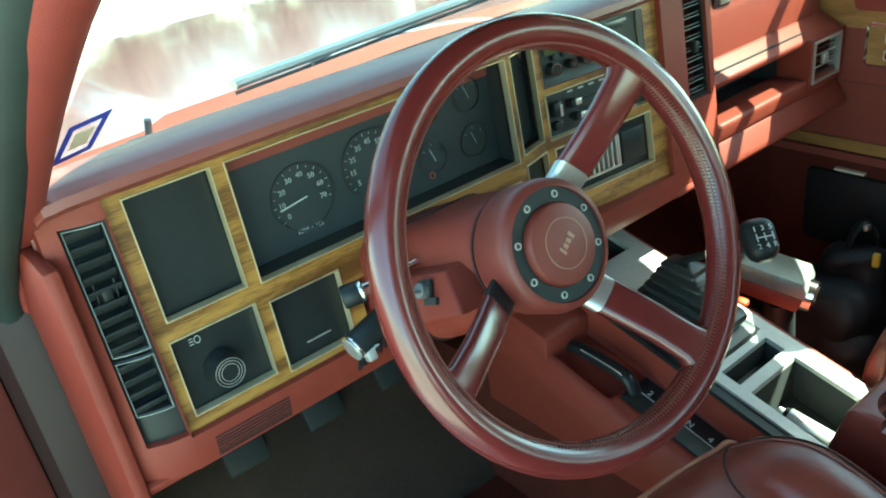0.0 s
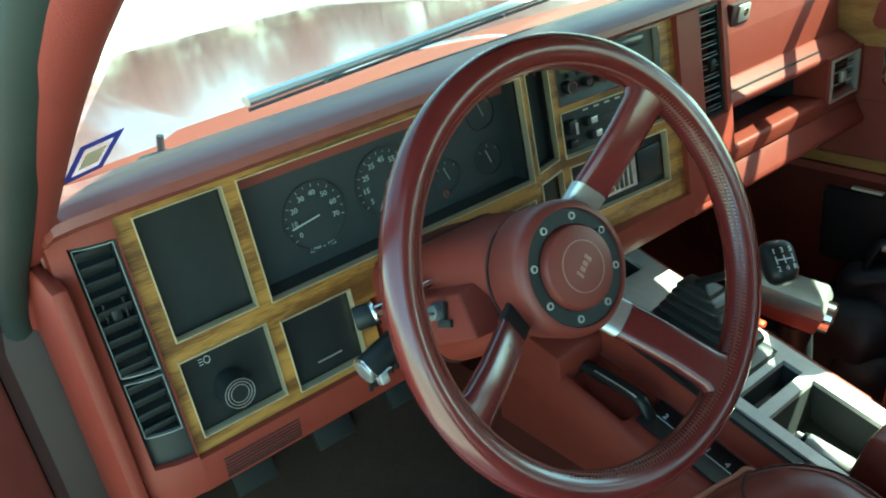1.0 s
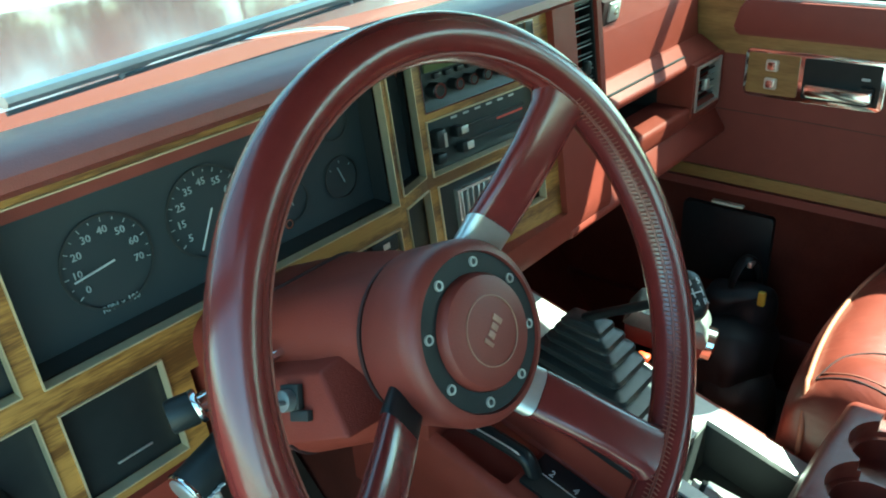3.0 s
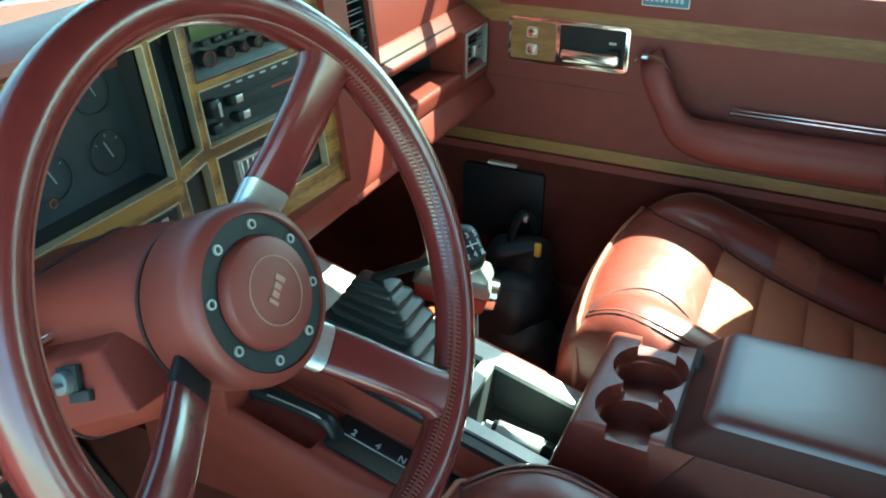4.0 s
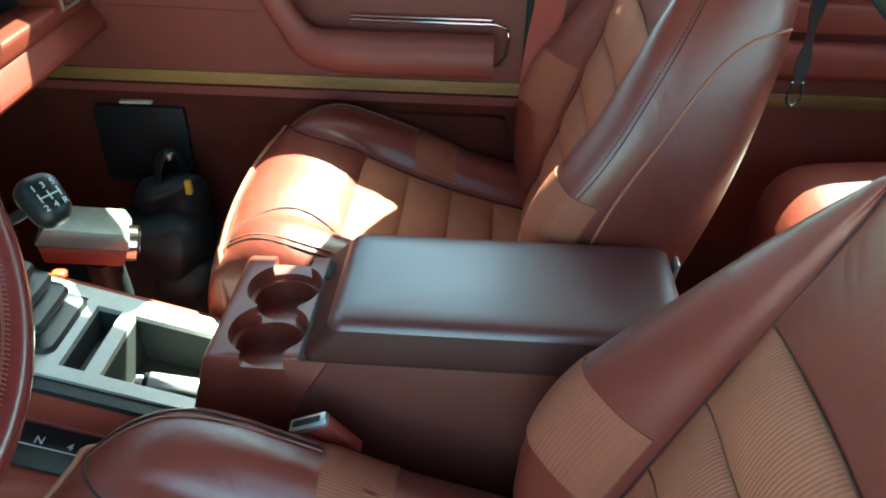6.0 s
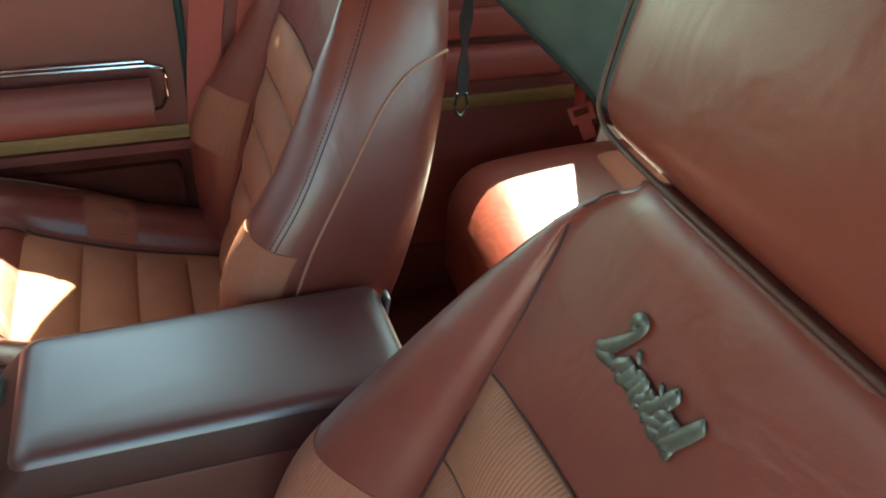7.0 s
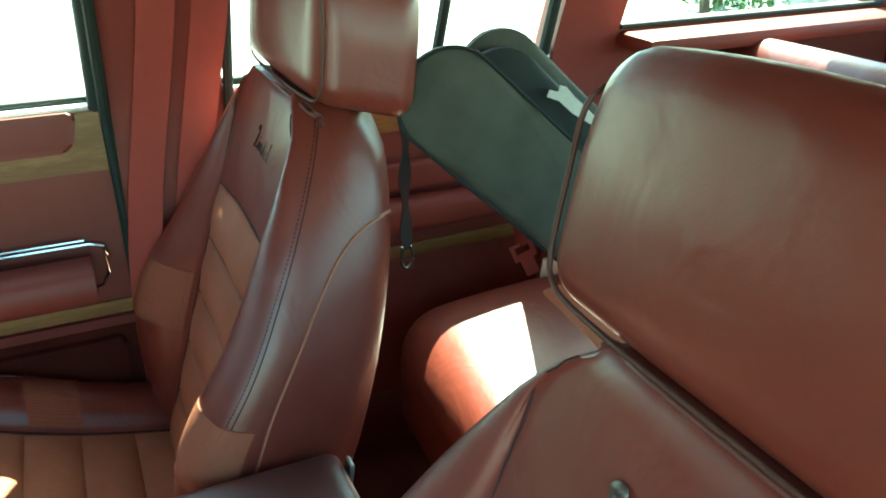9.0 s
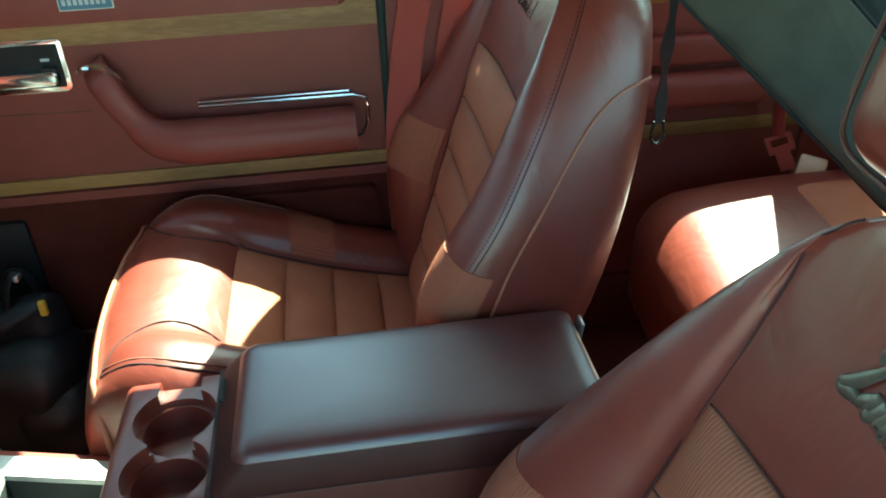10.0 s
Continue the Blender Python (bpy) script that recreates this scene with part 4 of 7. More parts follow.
# passenger's side pillars
spart("windscreen_pillar", tube(bmesh.new(), curve([(1.065, 0.56, 0.90), (1.06, 0.40, 1.11), (1.045, 0.22, 1.225), (1.0, -0.05, 1.385), (0.925, -0.28, 1.515)], 8), 0.036, 12, 1.4, (1, 0, 0)), PILLAR)
spart("header", tube(bmesh.new(), curve([(-0.30, -0.275, 1.532)] + [(p.x, p.y - 0.01, 1.550) for p in BROW[1::2]] + [(0.88, -0.28, 1.54)], 4), 0.020, 12, 0.6), PILLAR)
spart("roof_rail", tube(bmesh.new(), [(0.875, -0.28, 1.540), (0.862, -0.7, 1.545), (0.862, -1.3, 1.545), (0.87, -1.98, 1.53)], 0.022, 12), PILLAR)
spart("left_roof_rail", tube(bmesh.new(), [(-0.31, -0.27, 1.525), (-0.27, -0.7, 1.535), (-0.27, -1.98, 1.52)], 0.030, 12), PILLAR)


def wall_at(a, b, t):
    return Vector((side_x(b) + t, a, b))


bm = plate(bmesh.new(), -0.618, -0.462, 0.45, 1.535, [], lambda a, b, t: wall_at(a - 0.012 * max(0, (b - 1.0)), b, t + 0.012), 0.07, 0.08)
spart("centre_pillar", bm, PILLAR, "red trimmed centre pillar")
spart("pillar_seal", tube(bmesh.new(), [wall_at(-0.4555, 0.62, -0.002), wall_at(-0.4575, 1.10, -0.002), wall_at(-0.4615, 1.49, -0.002)], 0.0075, 8), SEAL)
spart("pillar_seal", tube(bmesh.new(), [wall_at(-0.622, 0.62, 0.0), wall_at(-0.624, 1.10, 0.0), wall_at(-0.628, 1.49, 0.0)], 0.0075, 8), SEAL)
bm = plate(bmesh.new(), -1.290, -1.165, 0.45, 1.535, [], lambda a, b, t: wall_at(a, b, t - 0.002), 0.06, 0.08)
spart("rear_pillar", bm, PILLAR, "red trimmed rear pillar")
spart("rear_pillar_joint", nbox((0.953, -1.228, 1.165), (0.006, 0.122, 0.003)), SEAM)
bm = plate(bmesh.new(), -2.0, -1.290, 0.45, 1.50, [(-1.93, -1.292, 1.165, 1.46)], lambda a, b, t: wall_at(a, b, t), 0.06, 0.1)
spart("quarter_trim", bm, VINYL_DOOR, "red quarter trim below the rear side window")
spart("quarter_ledge", nbox((0.90, -1.62, 1.145), (0.10, 0.66, 0.03), 0.010), VINYL)
spart("quarter_seal", tube(bmesh.new(), [wall_at(-1.292, 1.168, -0.001), wall_at(-1.93, 1.168, -0.001)], 0.005, 8), SEAL)
spart("coat_recess", nbox((0.935, -1.60, 1.09), (0.03, 0.12, 0.018), 0.004), BLACK)

# the driver's door, standing open; its angle is set to hold back side light
ddoor = thing("driver_door", "open burgundy driver's door seen edge on", "car door", Matrix.Translation((-0.43, 0.64, 0.45)) @ pose(0, 0, 0, 0, 0, -56))
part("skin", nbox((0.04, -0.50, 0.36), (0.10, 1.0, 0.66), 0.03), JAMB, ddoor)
part("trim", nbox((0.10, -0.50, 0.36), (0.03, 0.9, 0.60), 0.012), VINYL_DOOR, ddoor)
part("window_frame", tube(bmesh.new(), [(0.04, -0.02, 0.68), (0.06, -0.40, 0.95), (0.07, -0.62, 1.05), (0.07, -0.98, 1.05), (0.05, -0.98, 0.68)], 0.014, 8), SEAL, ddoor)

# ---- windscreen, wipers, bonnet ----
bm = bmesh.new()
grid = [[bm.verts.new(shield_at(-1 + 2 * i / 24, j / 8)) for j in range(9)] for i in range(25)]
for i in range(24):
    for j in range(8):
        bm.faces.new((grid[i][j], grid[i + 1][j], grid[i + 1][j + 1], grid[i][j + 1]))
tagged(part("windshield", bm, SHIELD), "clear curved windscreen glass", "windshield", kind="structure")
seal = [shield_at(-1 + 2 * i / 24, 0.0) + Vector((0, 0, 0.0)) for i in range(25)]
tagged(part("windshield_trim", tube(bmesh.new(), seal, 0.006, 8), SEAL), "dark rubber windscreen gasket", "trim", kind="structure")

# unseen panel added inside the upper glass, to keep sun off wheel and dash
def header_low(u):
    return min(0.84, 0.62 + 0.22 * max(0.0, (u - 0.36) / 0.14) ** 1.5)


bm = bmesh.new()
cols = []
for i in range(33):
    u = -0.97 + 1.94 * i / 32
    lo = min(header_low(u), 0.97)
    cols.append([[bm.verts.new(shield_at(u, lo + (1.0 - lo) * j / 5) + Vector((0, -0.012 - d, -0.012 - d))) for j in range(6)] for d in (0.0, 0.004)])
for a, b in zip(cols, cols[1:]):
    for j in range(5):
        bm.faces.new((a[0][j], b[0][j], b[0][j + 1], a[0][j + 1]))
        bm.faces.new((a[1][j + 1], b[1][j + 1], b[1][j], a[1][j]))
    for j, k in ((0, 0), (5, 5)):
        bm.faces.new((a[0][j], a[1][j], b[1][k], b[0][k]))
for c in (cols[0], cols[-1]):
    for j in range(5):
        bm.faces.new((c[0][j], c[0][j + 1], c[1][j + 1], c[1][j]))
spart("shade_header", bm, HEADLINER, "unseen red header panel added to shade the wheel and dash")

hood = thing("bonnet", "glossy dark red bonnet reflecting the sky", "car bonnet", (0.37, 1.2, 1.0))
H_INV = hood.matrix_basis.inverted()


def hpart(name, bm, mat, label="", parent=None):
    ob = part(name, bm, mat, parent or hood, label)
    if parent is None:
        ob.matrix_parent_inverse = H_INV
    return ob


def hood_at(x, y):
    u = (x - 0.37) / 0.74
    ridge = 0.012 if abs(u) < 0.62 else 0.0
    return Vector((x, y, 1.118 - 0.020 * u * u + ridge - 0.055 * max(0, y - 0.62) - 0.03 * max(0, y - 1.2) ** 2))


bm = bmesh.new()
gx, gy = [0.37 + 0.74 * k / 20 for k in range(-20, 21)], [0.71 + 1.09 * k / 24 for k in range(25)]
top = [[bm.verts.new(hood_at(x, y)) for y in gy] for x in gx]
bot = [[bm.verts.new(hood_at(x, y) - Vector((0, 0, 0.03))) for y in gy] for x in gx]
for g, flip in ((top, False), (bot, True)):
    for i in range(len(gx) - 1):
        for j in range(len(gy) - 1):
            f = (g[i][j], g[i + 1][j], g[i + 1][j + 1], g[i][j + 1])
            bm.faces.new(f[::-1] if flip else f)
for j in range(len(gy) - 1):
    bm.faces.new((top[0][j], top[0][j + 1], bot[0][j + 1], bot[0][j]))
    bm.faces.new((top[-1][j + 1], top[-1][j], bot[-1][j], bot[-1][j + 1]))
for i in range(len(gx) - 1):
    bm.faces.new((top[i + 1][0], top[i][0], bot[i][0], bot[i + 1][0]))
    bm.faces.new((top[i][-1], top[i + 1][-1], bot[i + 1][-1], bot[i][-1]))
hpart("bonnet_skin", bm, HOOD_PAINT)
cowl = thing("cowl", "dusty red cowl panel below the windscreen", "car cowl", (0.37, 0.55, 1.05))
C_INV = cowl.matrix_basis.inverted()
bm = plate(bmesh.new(), -0.36, 1.10, 0.0, 1.0, [], lambda a, b, t: Vector((a, 0.705 - b * (0.245 + 0.155 * ((a - 0.37) / 0.73) ** 2), 1.092 + 0.055 * b - t)), 0.01, 0.06)
ob = part("cowl_panel", bm, COWL_PAINT, cowl)
ob.matrix_parent_inverse = C_INV
for k in range(8):
    ob = part("cowl_slot", nbox((0.10 + 0.07 * k, 0.575, 1.113), (0.045, 0.010, 0.004), m=pose(0, 0, 0)), BLACK_MATT, cowl)
    ob.matrix_parent_inverse = C_INV
for y0, n in ((-0.30, 1), (1.04, 1)):
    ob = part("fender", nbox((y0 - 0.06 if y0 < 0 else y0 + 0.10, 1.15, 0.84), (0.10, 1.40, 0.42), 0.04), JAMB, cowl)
    ob.matrix_parent_inverse = C_INV


def wiper(x0, x1, lift, group="wipers"):
    w = thing("wiper", "pale metal wiper arm and blade on the windscreen", "wiper", (x0, 0.58, 1.12), group)
    inv = w.matrix_basis.inverted()
    piv = Vector((x0, 0.56, 1.128))

    def glass(x, up):
        u = (x - 0.37) / 0.71
        v = up
        return shield_at(u, v) + Vector((0, 0.012, 0.018))
    a = glass(x1, lift)
    o = part("arm", tube(bmesh.new(), curve([piv, piv + Vector((-0.02, -0.01, 0.02)), piv.lerp(a, 0.5) + Vector((0, 0, 0.012)), a], 6), lambda k: 0.009 - 0.004 * k, 8, 0.5), CHROME, w)
    o.matrix_parent_inverse = inv
    b0, b1 = glass(x1 - 0.253, max(0.01, lift - 0.035)), glass(x1 + 0.253, lift + 0.045)
    o = part("blade", tube(bmesh.new(), [b0, b0.lerp(b1, 0.5), b1], 0.0022, 6), RUBBER, w, "black rubber blade")
    o.matrix_parent_inverse = inv
    rise = Vector((0, 0.003, 0.009))
    o = part("blade_holder", tube(bmesh.new(), [b0 + rise, b0.lerp(b1, 0.5) + rise, b1 + rise], 0.010, 8, 0.6), WIPER, w, "pale metal blade holder")
    o.matrix_parent_inverse = inv
    for k in (0.2, 0.8):
        q = b0.lerp(b1, k)
        o = part("yoke", tube(bmesh.new(), [q, a.lerp(q, 0.5) + Vector((0, 0.006, 0.012)), a], 0.0032, 6), WIPER, w)
        o.matrix_parent_inverse = inv
    o = part("pivot", cyl(bmesh.new(), piv - Vector((0, 0, 0.03)), piv + Vector((0, 0, 0.012)), 0.013, n=16, bev=0.002), SATIN, w)
    o.matrix_parent_inverse = inv


wiper(0.44, 0.163, 0.03)
wiper(1.04, 0.80, 0.03)
nozzle = thing("washer_nozzle", "small dark washer nozzle with hose on the cowl", "washer nozzle", (-0.165, 0.53, 1.12))
part("body", nbox((0, 0, 0.014), (0.042, 0.024, 0.030), 0.006), SEAL, nozzle)
part("tip", cyl(bmesh.new(), (0.006, -0.002, 0.02), (0.010, -0.008, 0.050), 0.0045, n=10), BLACK, nozzle)
part("hose", tube(bmesh.new(), curve([(0.012, 0, 0.01), (0.06, 0.01, 0.016), (0.12, 0.012, 0.012), (0.20, 0.02, 0.010)], 5), 0.006, 8), SEAL, nozzle)
sticker = thing("window_sticker", "blue-bordered square sticker on the windscreen glass", "sticker", (0, 0, 0))
S0 = shield_at(-0.992, 0.122)
st_u, st_v = (shield_at(-0.945, 0.13) - shield_at(-0.985, 0.12)).normalized(), (shield_at(-0.98, 0.24) - shield_at(-0.98, 0.12)).normalized()


def stick(a, b, t):
    return S0 + st_u * a + st_v * b + Vector((0, -0.002 - t, -0.002))


part("border", plate(bmesh.new(), 0, 0.036, 0, 0.084, [(0.006, 0.030, 0.012, 0.072)], stick, 0.0008), BLUE, sticker)
part("print", plate(bmesh.new(), 0.010, 0.027, 0.024, 0.060, [], stick, 0.0004), BEIGE, sticker)

# ---- passenger's door ----
door = thing("front_door", "red vinyl car door panel with oak strips and chrome trim", "car door", (0.97, -0.1, 0.5))
D_INV = door.matrix_basis.inverted()
XD = 0.968


def door_part(name, bm, mat, label="", parent=None):
    ob = part(name, bm, mat, parent or door, label)
    if parent is None:
        ob.matrix_parent_inverse = D_INV
    return ob


def dp(a, b, t):
    """On the door's inner face: a along the car, b up, t inward."""
    return Vector((XD - t, a, b))


DR = -0.452
bm = plate(bmesh.new(), DR, 0.52, 0.46, 1.118, [], lambda a, b, t: Vector((XD + 0.05 * max(0, (0.80 - b)) + t, a - (0.018 * max(0, (b - 0.83)) / 0.2 if a < -0.4 else 0), b)), 0.05, 0.06)
door_part("panel", bm, VINYL_DOOR, "red vinyl door panel")


def slab(name, a0, a1, b0, b1, r, t0, t1, mat, label="", parent=None, bev=0.0, slant=0.0):
    mid = (b0 + b1) / 2
    bm = prism(bmesh.new(), round_rect(a0, a1, b0, b1, r), lambda a, b: dp(a + slant * (b - mid), b, t0), lambda a, b: dp(a + slant * (b - mid), b, t1))
    if bev:
        e = [e for e in bm.edges if all(abs(v.co.x - (XD - t1)) < 1e-5 for v in e.verts)]
        bmesh.ops.bevel(bm, geom=e, offset=bev, segments=3, profile=0.5, affect="EDGES")
    return door_part(name, bm, mat, label, parent)


slab("wood_trim", DR - 0.014, 0.50, 1.030, 1.122, 0.004, 0.0, 0.004, WOOD_DOOR, "oak woodgrain band under the window")
slab("upper_pad", -0.415, 0.225, 1.063, 1.118, 0.012, 0.003, 0.014, VINYL_DOOR, "padded red vinyl above the oak band", bev=0.006, slant=-0.25)
slab("wood_trim", DR - 0.001, 0.50, 0.806, 0.827, 0.002, 0.0, 0.006, WOOD_DOOR, "narrow oak strip", bev=0.002)
slab("lower_edge", DR, 0.50, 0.788, 0.803, 0.003, 0.0, 0.010, VINYL_DOOR, "rolled vinyl edge above the carpet", bev=0.004)
slab("lower_carpet", DR, 0.50, 0.475, 0.788, 0.01, -0.006, 0.004, CARPET_RED, "dark red carpet on the lower door")
slab("map_pocket", -0.43, -0.10, 0.60, 0.770, 0.012, 0.0, 0.018, CARPET_RED, "carpeted map pocket", bev=0.006)
sp = slab("speaker", 0.124, 0.286, 0.615, 0.762, 0.008, 0.0, 0.016, BLACK, "black square speaker grille", bev=0.003)
slab("speaker_badge", 0.180, 0.236, 0.766, 0.7705, 0.001, 0.004, 0.013, BEIGE)
for k in range(9):
    slab("grille_bar", 0.132, 0.278, 0.628 + 0.0145 * k, 0.633 + 0.0145 * k, 0.001, 0.016, 0.0175, BLACK_MATT, "", sp).matrix_parent_inverse = (D_INV.inverted()).inverted()
slab("switch_plate", -0.004, 0.206, 0.966, 1.043, 0.008, 0.0, 0.007, CHROME, "chrome-framed switch and handle plate", bev=0.002)
slab("wood_inlay", 0.121, 0.201, 0.972, 1.037, 0.003, 0.007, 0.0085, WOOD_DOOR, "oak inlay")
slab("handle_cup", 0.003, 0.114, 0.973, 1.036, 0.003, 0.007, 0.0082, BLACK, "dark recess behind the handle")
slab("release_handle", 0.010, 0.108, 0.979, 0.999, 0.005, 0.008, 0.020, CHROME, "chrome release handle", bev=0.004)
slab("lock_slider", 0.010, 0.030, 0.979, 1.004, 0.003, 0.008, 0.018, BLACK)
slab("lock_mark", 0.018, 0.030, 1.012, 1.016, 0.001, 0.008, 0.0092, WHITE_INK)
for b in (0.990, 1.019):
    slab("switch_bezel", 0.152, 0.172, b - 0.009, b + 0.009, 0.003, 0.0085, 0.011, SATIN)
    slab("window_switch", 0.156, 0.168, b - 0.006, b + 0.006, 0.002, 0.011, 0.015, CHROME, bev=0.002)
slab("name_plate_edge", -0.0895, -0.0165, 1.0815, 1.1045, 0.001, 0.013, 0.0148, SATIN)
slab("name_plate", -0.088, -0.018, 1.083, 1.103, 0.001, 0.014, 0.016, NAME_BLUE, "blue name plate with pale edge")
for k in range(8):
    slab("plate_bar", -0.080 + 0.0076 * k, -0.0755 + 0.0076 * k, 1.089, 1.097, 0.0006, 0.016, 0.0166, WHITE_INK)
# pull handle that runs down into the armrest
line = curve([(XD - 0.012, -0.040, 1.004), (XD - 0.042, -0.055, 0.985), (XD - 0.052, -0.085, 0.935), (XD - 0.055, -0.122, 0.898), (XD - 0.056, -0.20, 0.890), (XD - 0.056, -0.30, 0.890), (XD - 0.055, -0.405, 0.890)], 8)
bm = bmesh.new()
rows = []
for i, p in enumerate(line):
    k = i / (len(line) - 1)
    t = (line[min(i + 1, len(line) - 1)] - line[max(i - 1, 0)]).normalized()
    side = Vector((1, 0, 0))
    up = t.cross(side).normalized()
    hw = 0.020 + 0.010 * min(1, max(0, (k - 0.35) * 4))
    th = 0.016 + 0.022 * min(1, max(0, (k - 0.35) * 4))
    rows.append([p + side * (th * math.copysign(abs(math.cos(a)) ** 0.7, math.cos(a))) + up * (hw * math.copysign(abs(math.sin(a)) ** 0.7, math.sin(a))) for a in (2 * math.pi * j / 16 for j in range(16))])
door_part("armrest", loft(bm, rows), VINYL_DOOR, "padded red armrest with pull handle")
door_part("pull_cap", tube(bmesh.new(), curve([(XD - 0.020, -0.024, 1.000), (XD - 0.038, -0.036, 1.008), (XD - 0.040, -0.060, 1.005), (XD - 0.030, -0.074, 0.985)], 6), 0.0045, 8, 2.0, (1, 0, 0)), CHROME, "chrome cap on the pull")
slab("armrest_back", -0.422, -0.17, 0.860, 0.922, 0.010, 0.0, 0.006, VINYL_DOOR)
rect = [(-0.175, 0.9265), (-0.29, 0.9265), (-0.405, 0.926), (-0.424, 0.920), (-0.427, 0.905), (-0.424, 0.878), (-0.414, 0.860), (-0.395, 0.856), (-0.27, 0.857), (-0.14, 0.860)]
door_part("armrest_trim", tube(bmesh.new(), [dp(a, b, 0.010) for a, b in rect], 0.0028, 8), CHROME, "thin chrome outline of the armrest")
door_part("armrest_trim", tube(bmesh.new(), [dp(a, 0.9335, 0.012) for a in (-0.175, -0.29, -0.40)], 0.0024, 8), CHROME)
door_part("crease", tube(bmesh.new(), [dp(0.40, 0.935, 0.0), dp(0.10, 0.933, 0.0), dp(-0.02, 0.93, 0.0)], 0.0008, 6), CORD)
# sill, window frame and glass
door_part("window_sill", nbox((XD + 0.008, 0.02, 1.1195), (0.030, 0.97, 0.010), 0.003), SATIN, "bright sill strip")
door_part("window_seal", nbox((XD + 0.014, 0.02, 1.128), (0.010, 0.97, 0.010), 0.003), SEAL)
FR = [wall_at(-0.449, 1.12, 0.006), wall_at(-0.453, 1.30, 0.006), wall_at(-0.460, 1.515, 0.006), wall_at(-0.22, 1.525, 0.006), wall_at(-0.02, 1.40, 0.010), wall_at(0.26, 1.225, 0.02), wall_at(0.42, 1.13, 0.03)]
door_part("window_frame", tube(bmesh.new(), FR, 0.011, 10), SEAL)
pane = door_part("window_glass", prism(bmesh.new(), [(0, 0), (1, 0), (1, 1), (0, 1)], lambda a, b: wall_at(-0.449 + a * (0.86 - 0.62 * b), 1.13 + 0.39 * b, 0.008), lambda a, b: wall_at(-0.449 + a * (0.86 - 0.62 * b), 1.13 + 0.39 * b, 0.012)), WINDOW)
pane.visible_shadow = False

# ---- rear door ----
rdoor = thing("rear_door", "red rear door panel with oak strip", "car door", (0.97, -0.9, 0.5))
RD_INV = rdoor.matrix_basis.inverted()


def rd(name, bm, mat, label=""):
    ob = part(name, bm, mat, rdoor, label)
    ob.matrix_parent_inverse = RD_INV
    return ob


rd("panel", plate(bmesh.new(), -1.163, -0.617, 0.46, 1.125, [], lambda a, b, t: Vector((XD - 0.004 + t, a, b)), 0.05, 0.1), VINYL_DOOR)
for b0, b1, mat, t in ((1.030, 1.120, WOOD_DOOR, 0.004), (0.806, 0.830, WOOD_DOOR, 0.006)):
    rd("wood_trim", nbox((XD - 0.004 - t / 2, -0.89, (b0 + b1) / 2), (t, 0.54, b1 - b0), 0.0015), mat, "oak woodgrain strip")
rd("armrest", nbox((XD - 0.030, -0.90, 0.895), (0.05, 0.34, 0.055), 0.016, seg=3), VINYL_DOOR)
rd("armrest", nbox((XD - 0.014, -0.90, 0.955), (0.02, 0.42, 0.05), 0.008, seg=3), VINYL_DOOR)
rd("window_sill", nbox((XD - 0.006, -0.89, 1.1275), (0.028, 0.54, 0.009), 0.003), SATIN)
rd("window_seal", nbox((XD, -0.89, 1.137), (0.012, 0.54, 0.010), 0.003), SEAL)
rd("window_bar", tube(bmesh.new(), [wall_at(-0.953, 1.13, 0.006), wall_at(-0.956, 1.49, 0.006)], 0.009, 8), SEAL)
rd("window_bar", tube(bmesh.new(), [wall_at(-1.150, 1.13, 0.002), wall_at(-1.140, 1.49, 0.002)], 0.010, 8), SEAL)
pane = rd("window_glass", nbox((0, 0, 0), (0.004, 0.54, 0.36), m=Matrix.Translation((wall_at(0, 1.31, 0.008).x, -0.89, 1.31)) @ pose(0, 0, 0, 0, -20.8, 0)), WINDOW)
pane.visible_shadow = False

# seat belt on the centre pillar
belt = thing("seat_belt", "red webbing seat belt hanging on the centre pillar", "seat belt", (0.9, -0.54, 1.3))
B_INV = belt.matrix_basis.inverted()
bl = curve([(0.868, -0.545, 1.335), (0.895, -0.535, 1.24), (0.925, -0.515, 1.12), (0.935, -0.492, 1.0), (0.93, -0.475, 0.88), (0.92, -0.47, 0.76), (0.91, -0.475, 0.62), (0.91, -0.48, 0.46)], 5)
bm = bmesh.new()
rows = [[p + Vector((s * 0.0012, w * 0.0235, 0)) for w, s in ((-1, -1), (1, -1), (1, 1), (-1, 1))] for p in bl]
ob = part("webbing", loft(bm, rows), BELT, belt)
ob.matrix_parent_inverse = B_INV
rows = [[p + Vector((-0.004 + s * 0.0012, -0.066 + w * 0.0235, 0)) for w, s in ((-1, -1), (1, -1), (1, 1), (-1, 1))] for p in bl]
ob = part("webbing", loft(bmesh.new(), rows), BELT, belt)
ob.matrix_parent_inverse = B_INV
ob = part("guide", nbox((0.862, -0.548, 1.335), (0.016, 0.062, 0.020), 0.005), SATIN, belt, "metal belt guide")
ob.matrix_parent_inverse = B_INV

# ---- centre console ----
def zc(y):
    """The console's top rises towards the dash."""
    return 0.700 + 0.27 * (y + 0.10)


def ledge(y):
    return zc(y) - 0.055


def flank(y):
    """The driver's side of the console swells towards the dash."""
    k = max(0.0, min(1.0, (y + 0.02) / 0.12))
    return 0.2285 - 0.0225 * k * k * (3 - 2 * k)


console = thing("center_console", "red centre console with a pale metal top plate", "console", (0.37, 0.1, 0.45))
K_INV = console.matrix_basis.inverted()


def kpart(name, bm, mat, label="", parent=None):
    ob = part(name, bm, mat, parent or console, label)
    if parent is None:
        ob.matrix_parent_inverse = K_INV
    return ob


def on_top(a, b, t):
    return Vector((a, b, zc(b) - t))


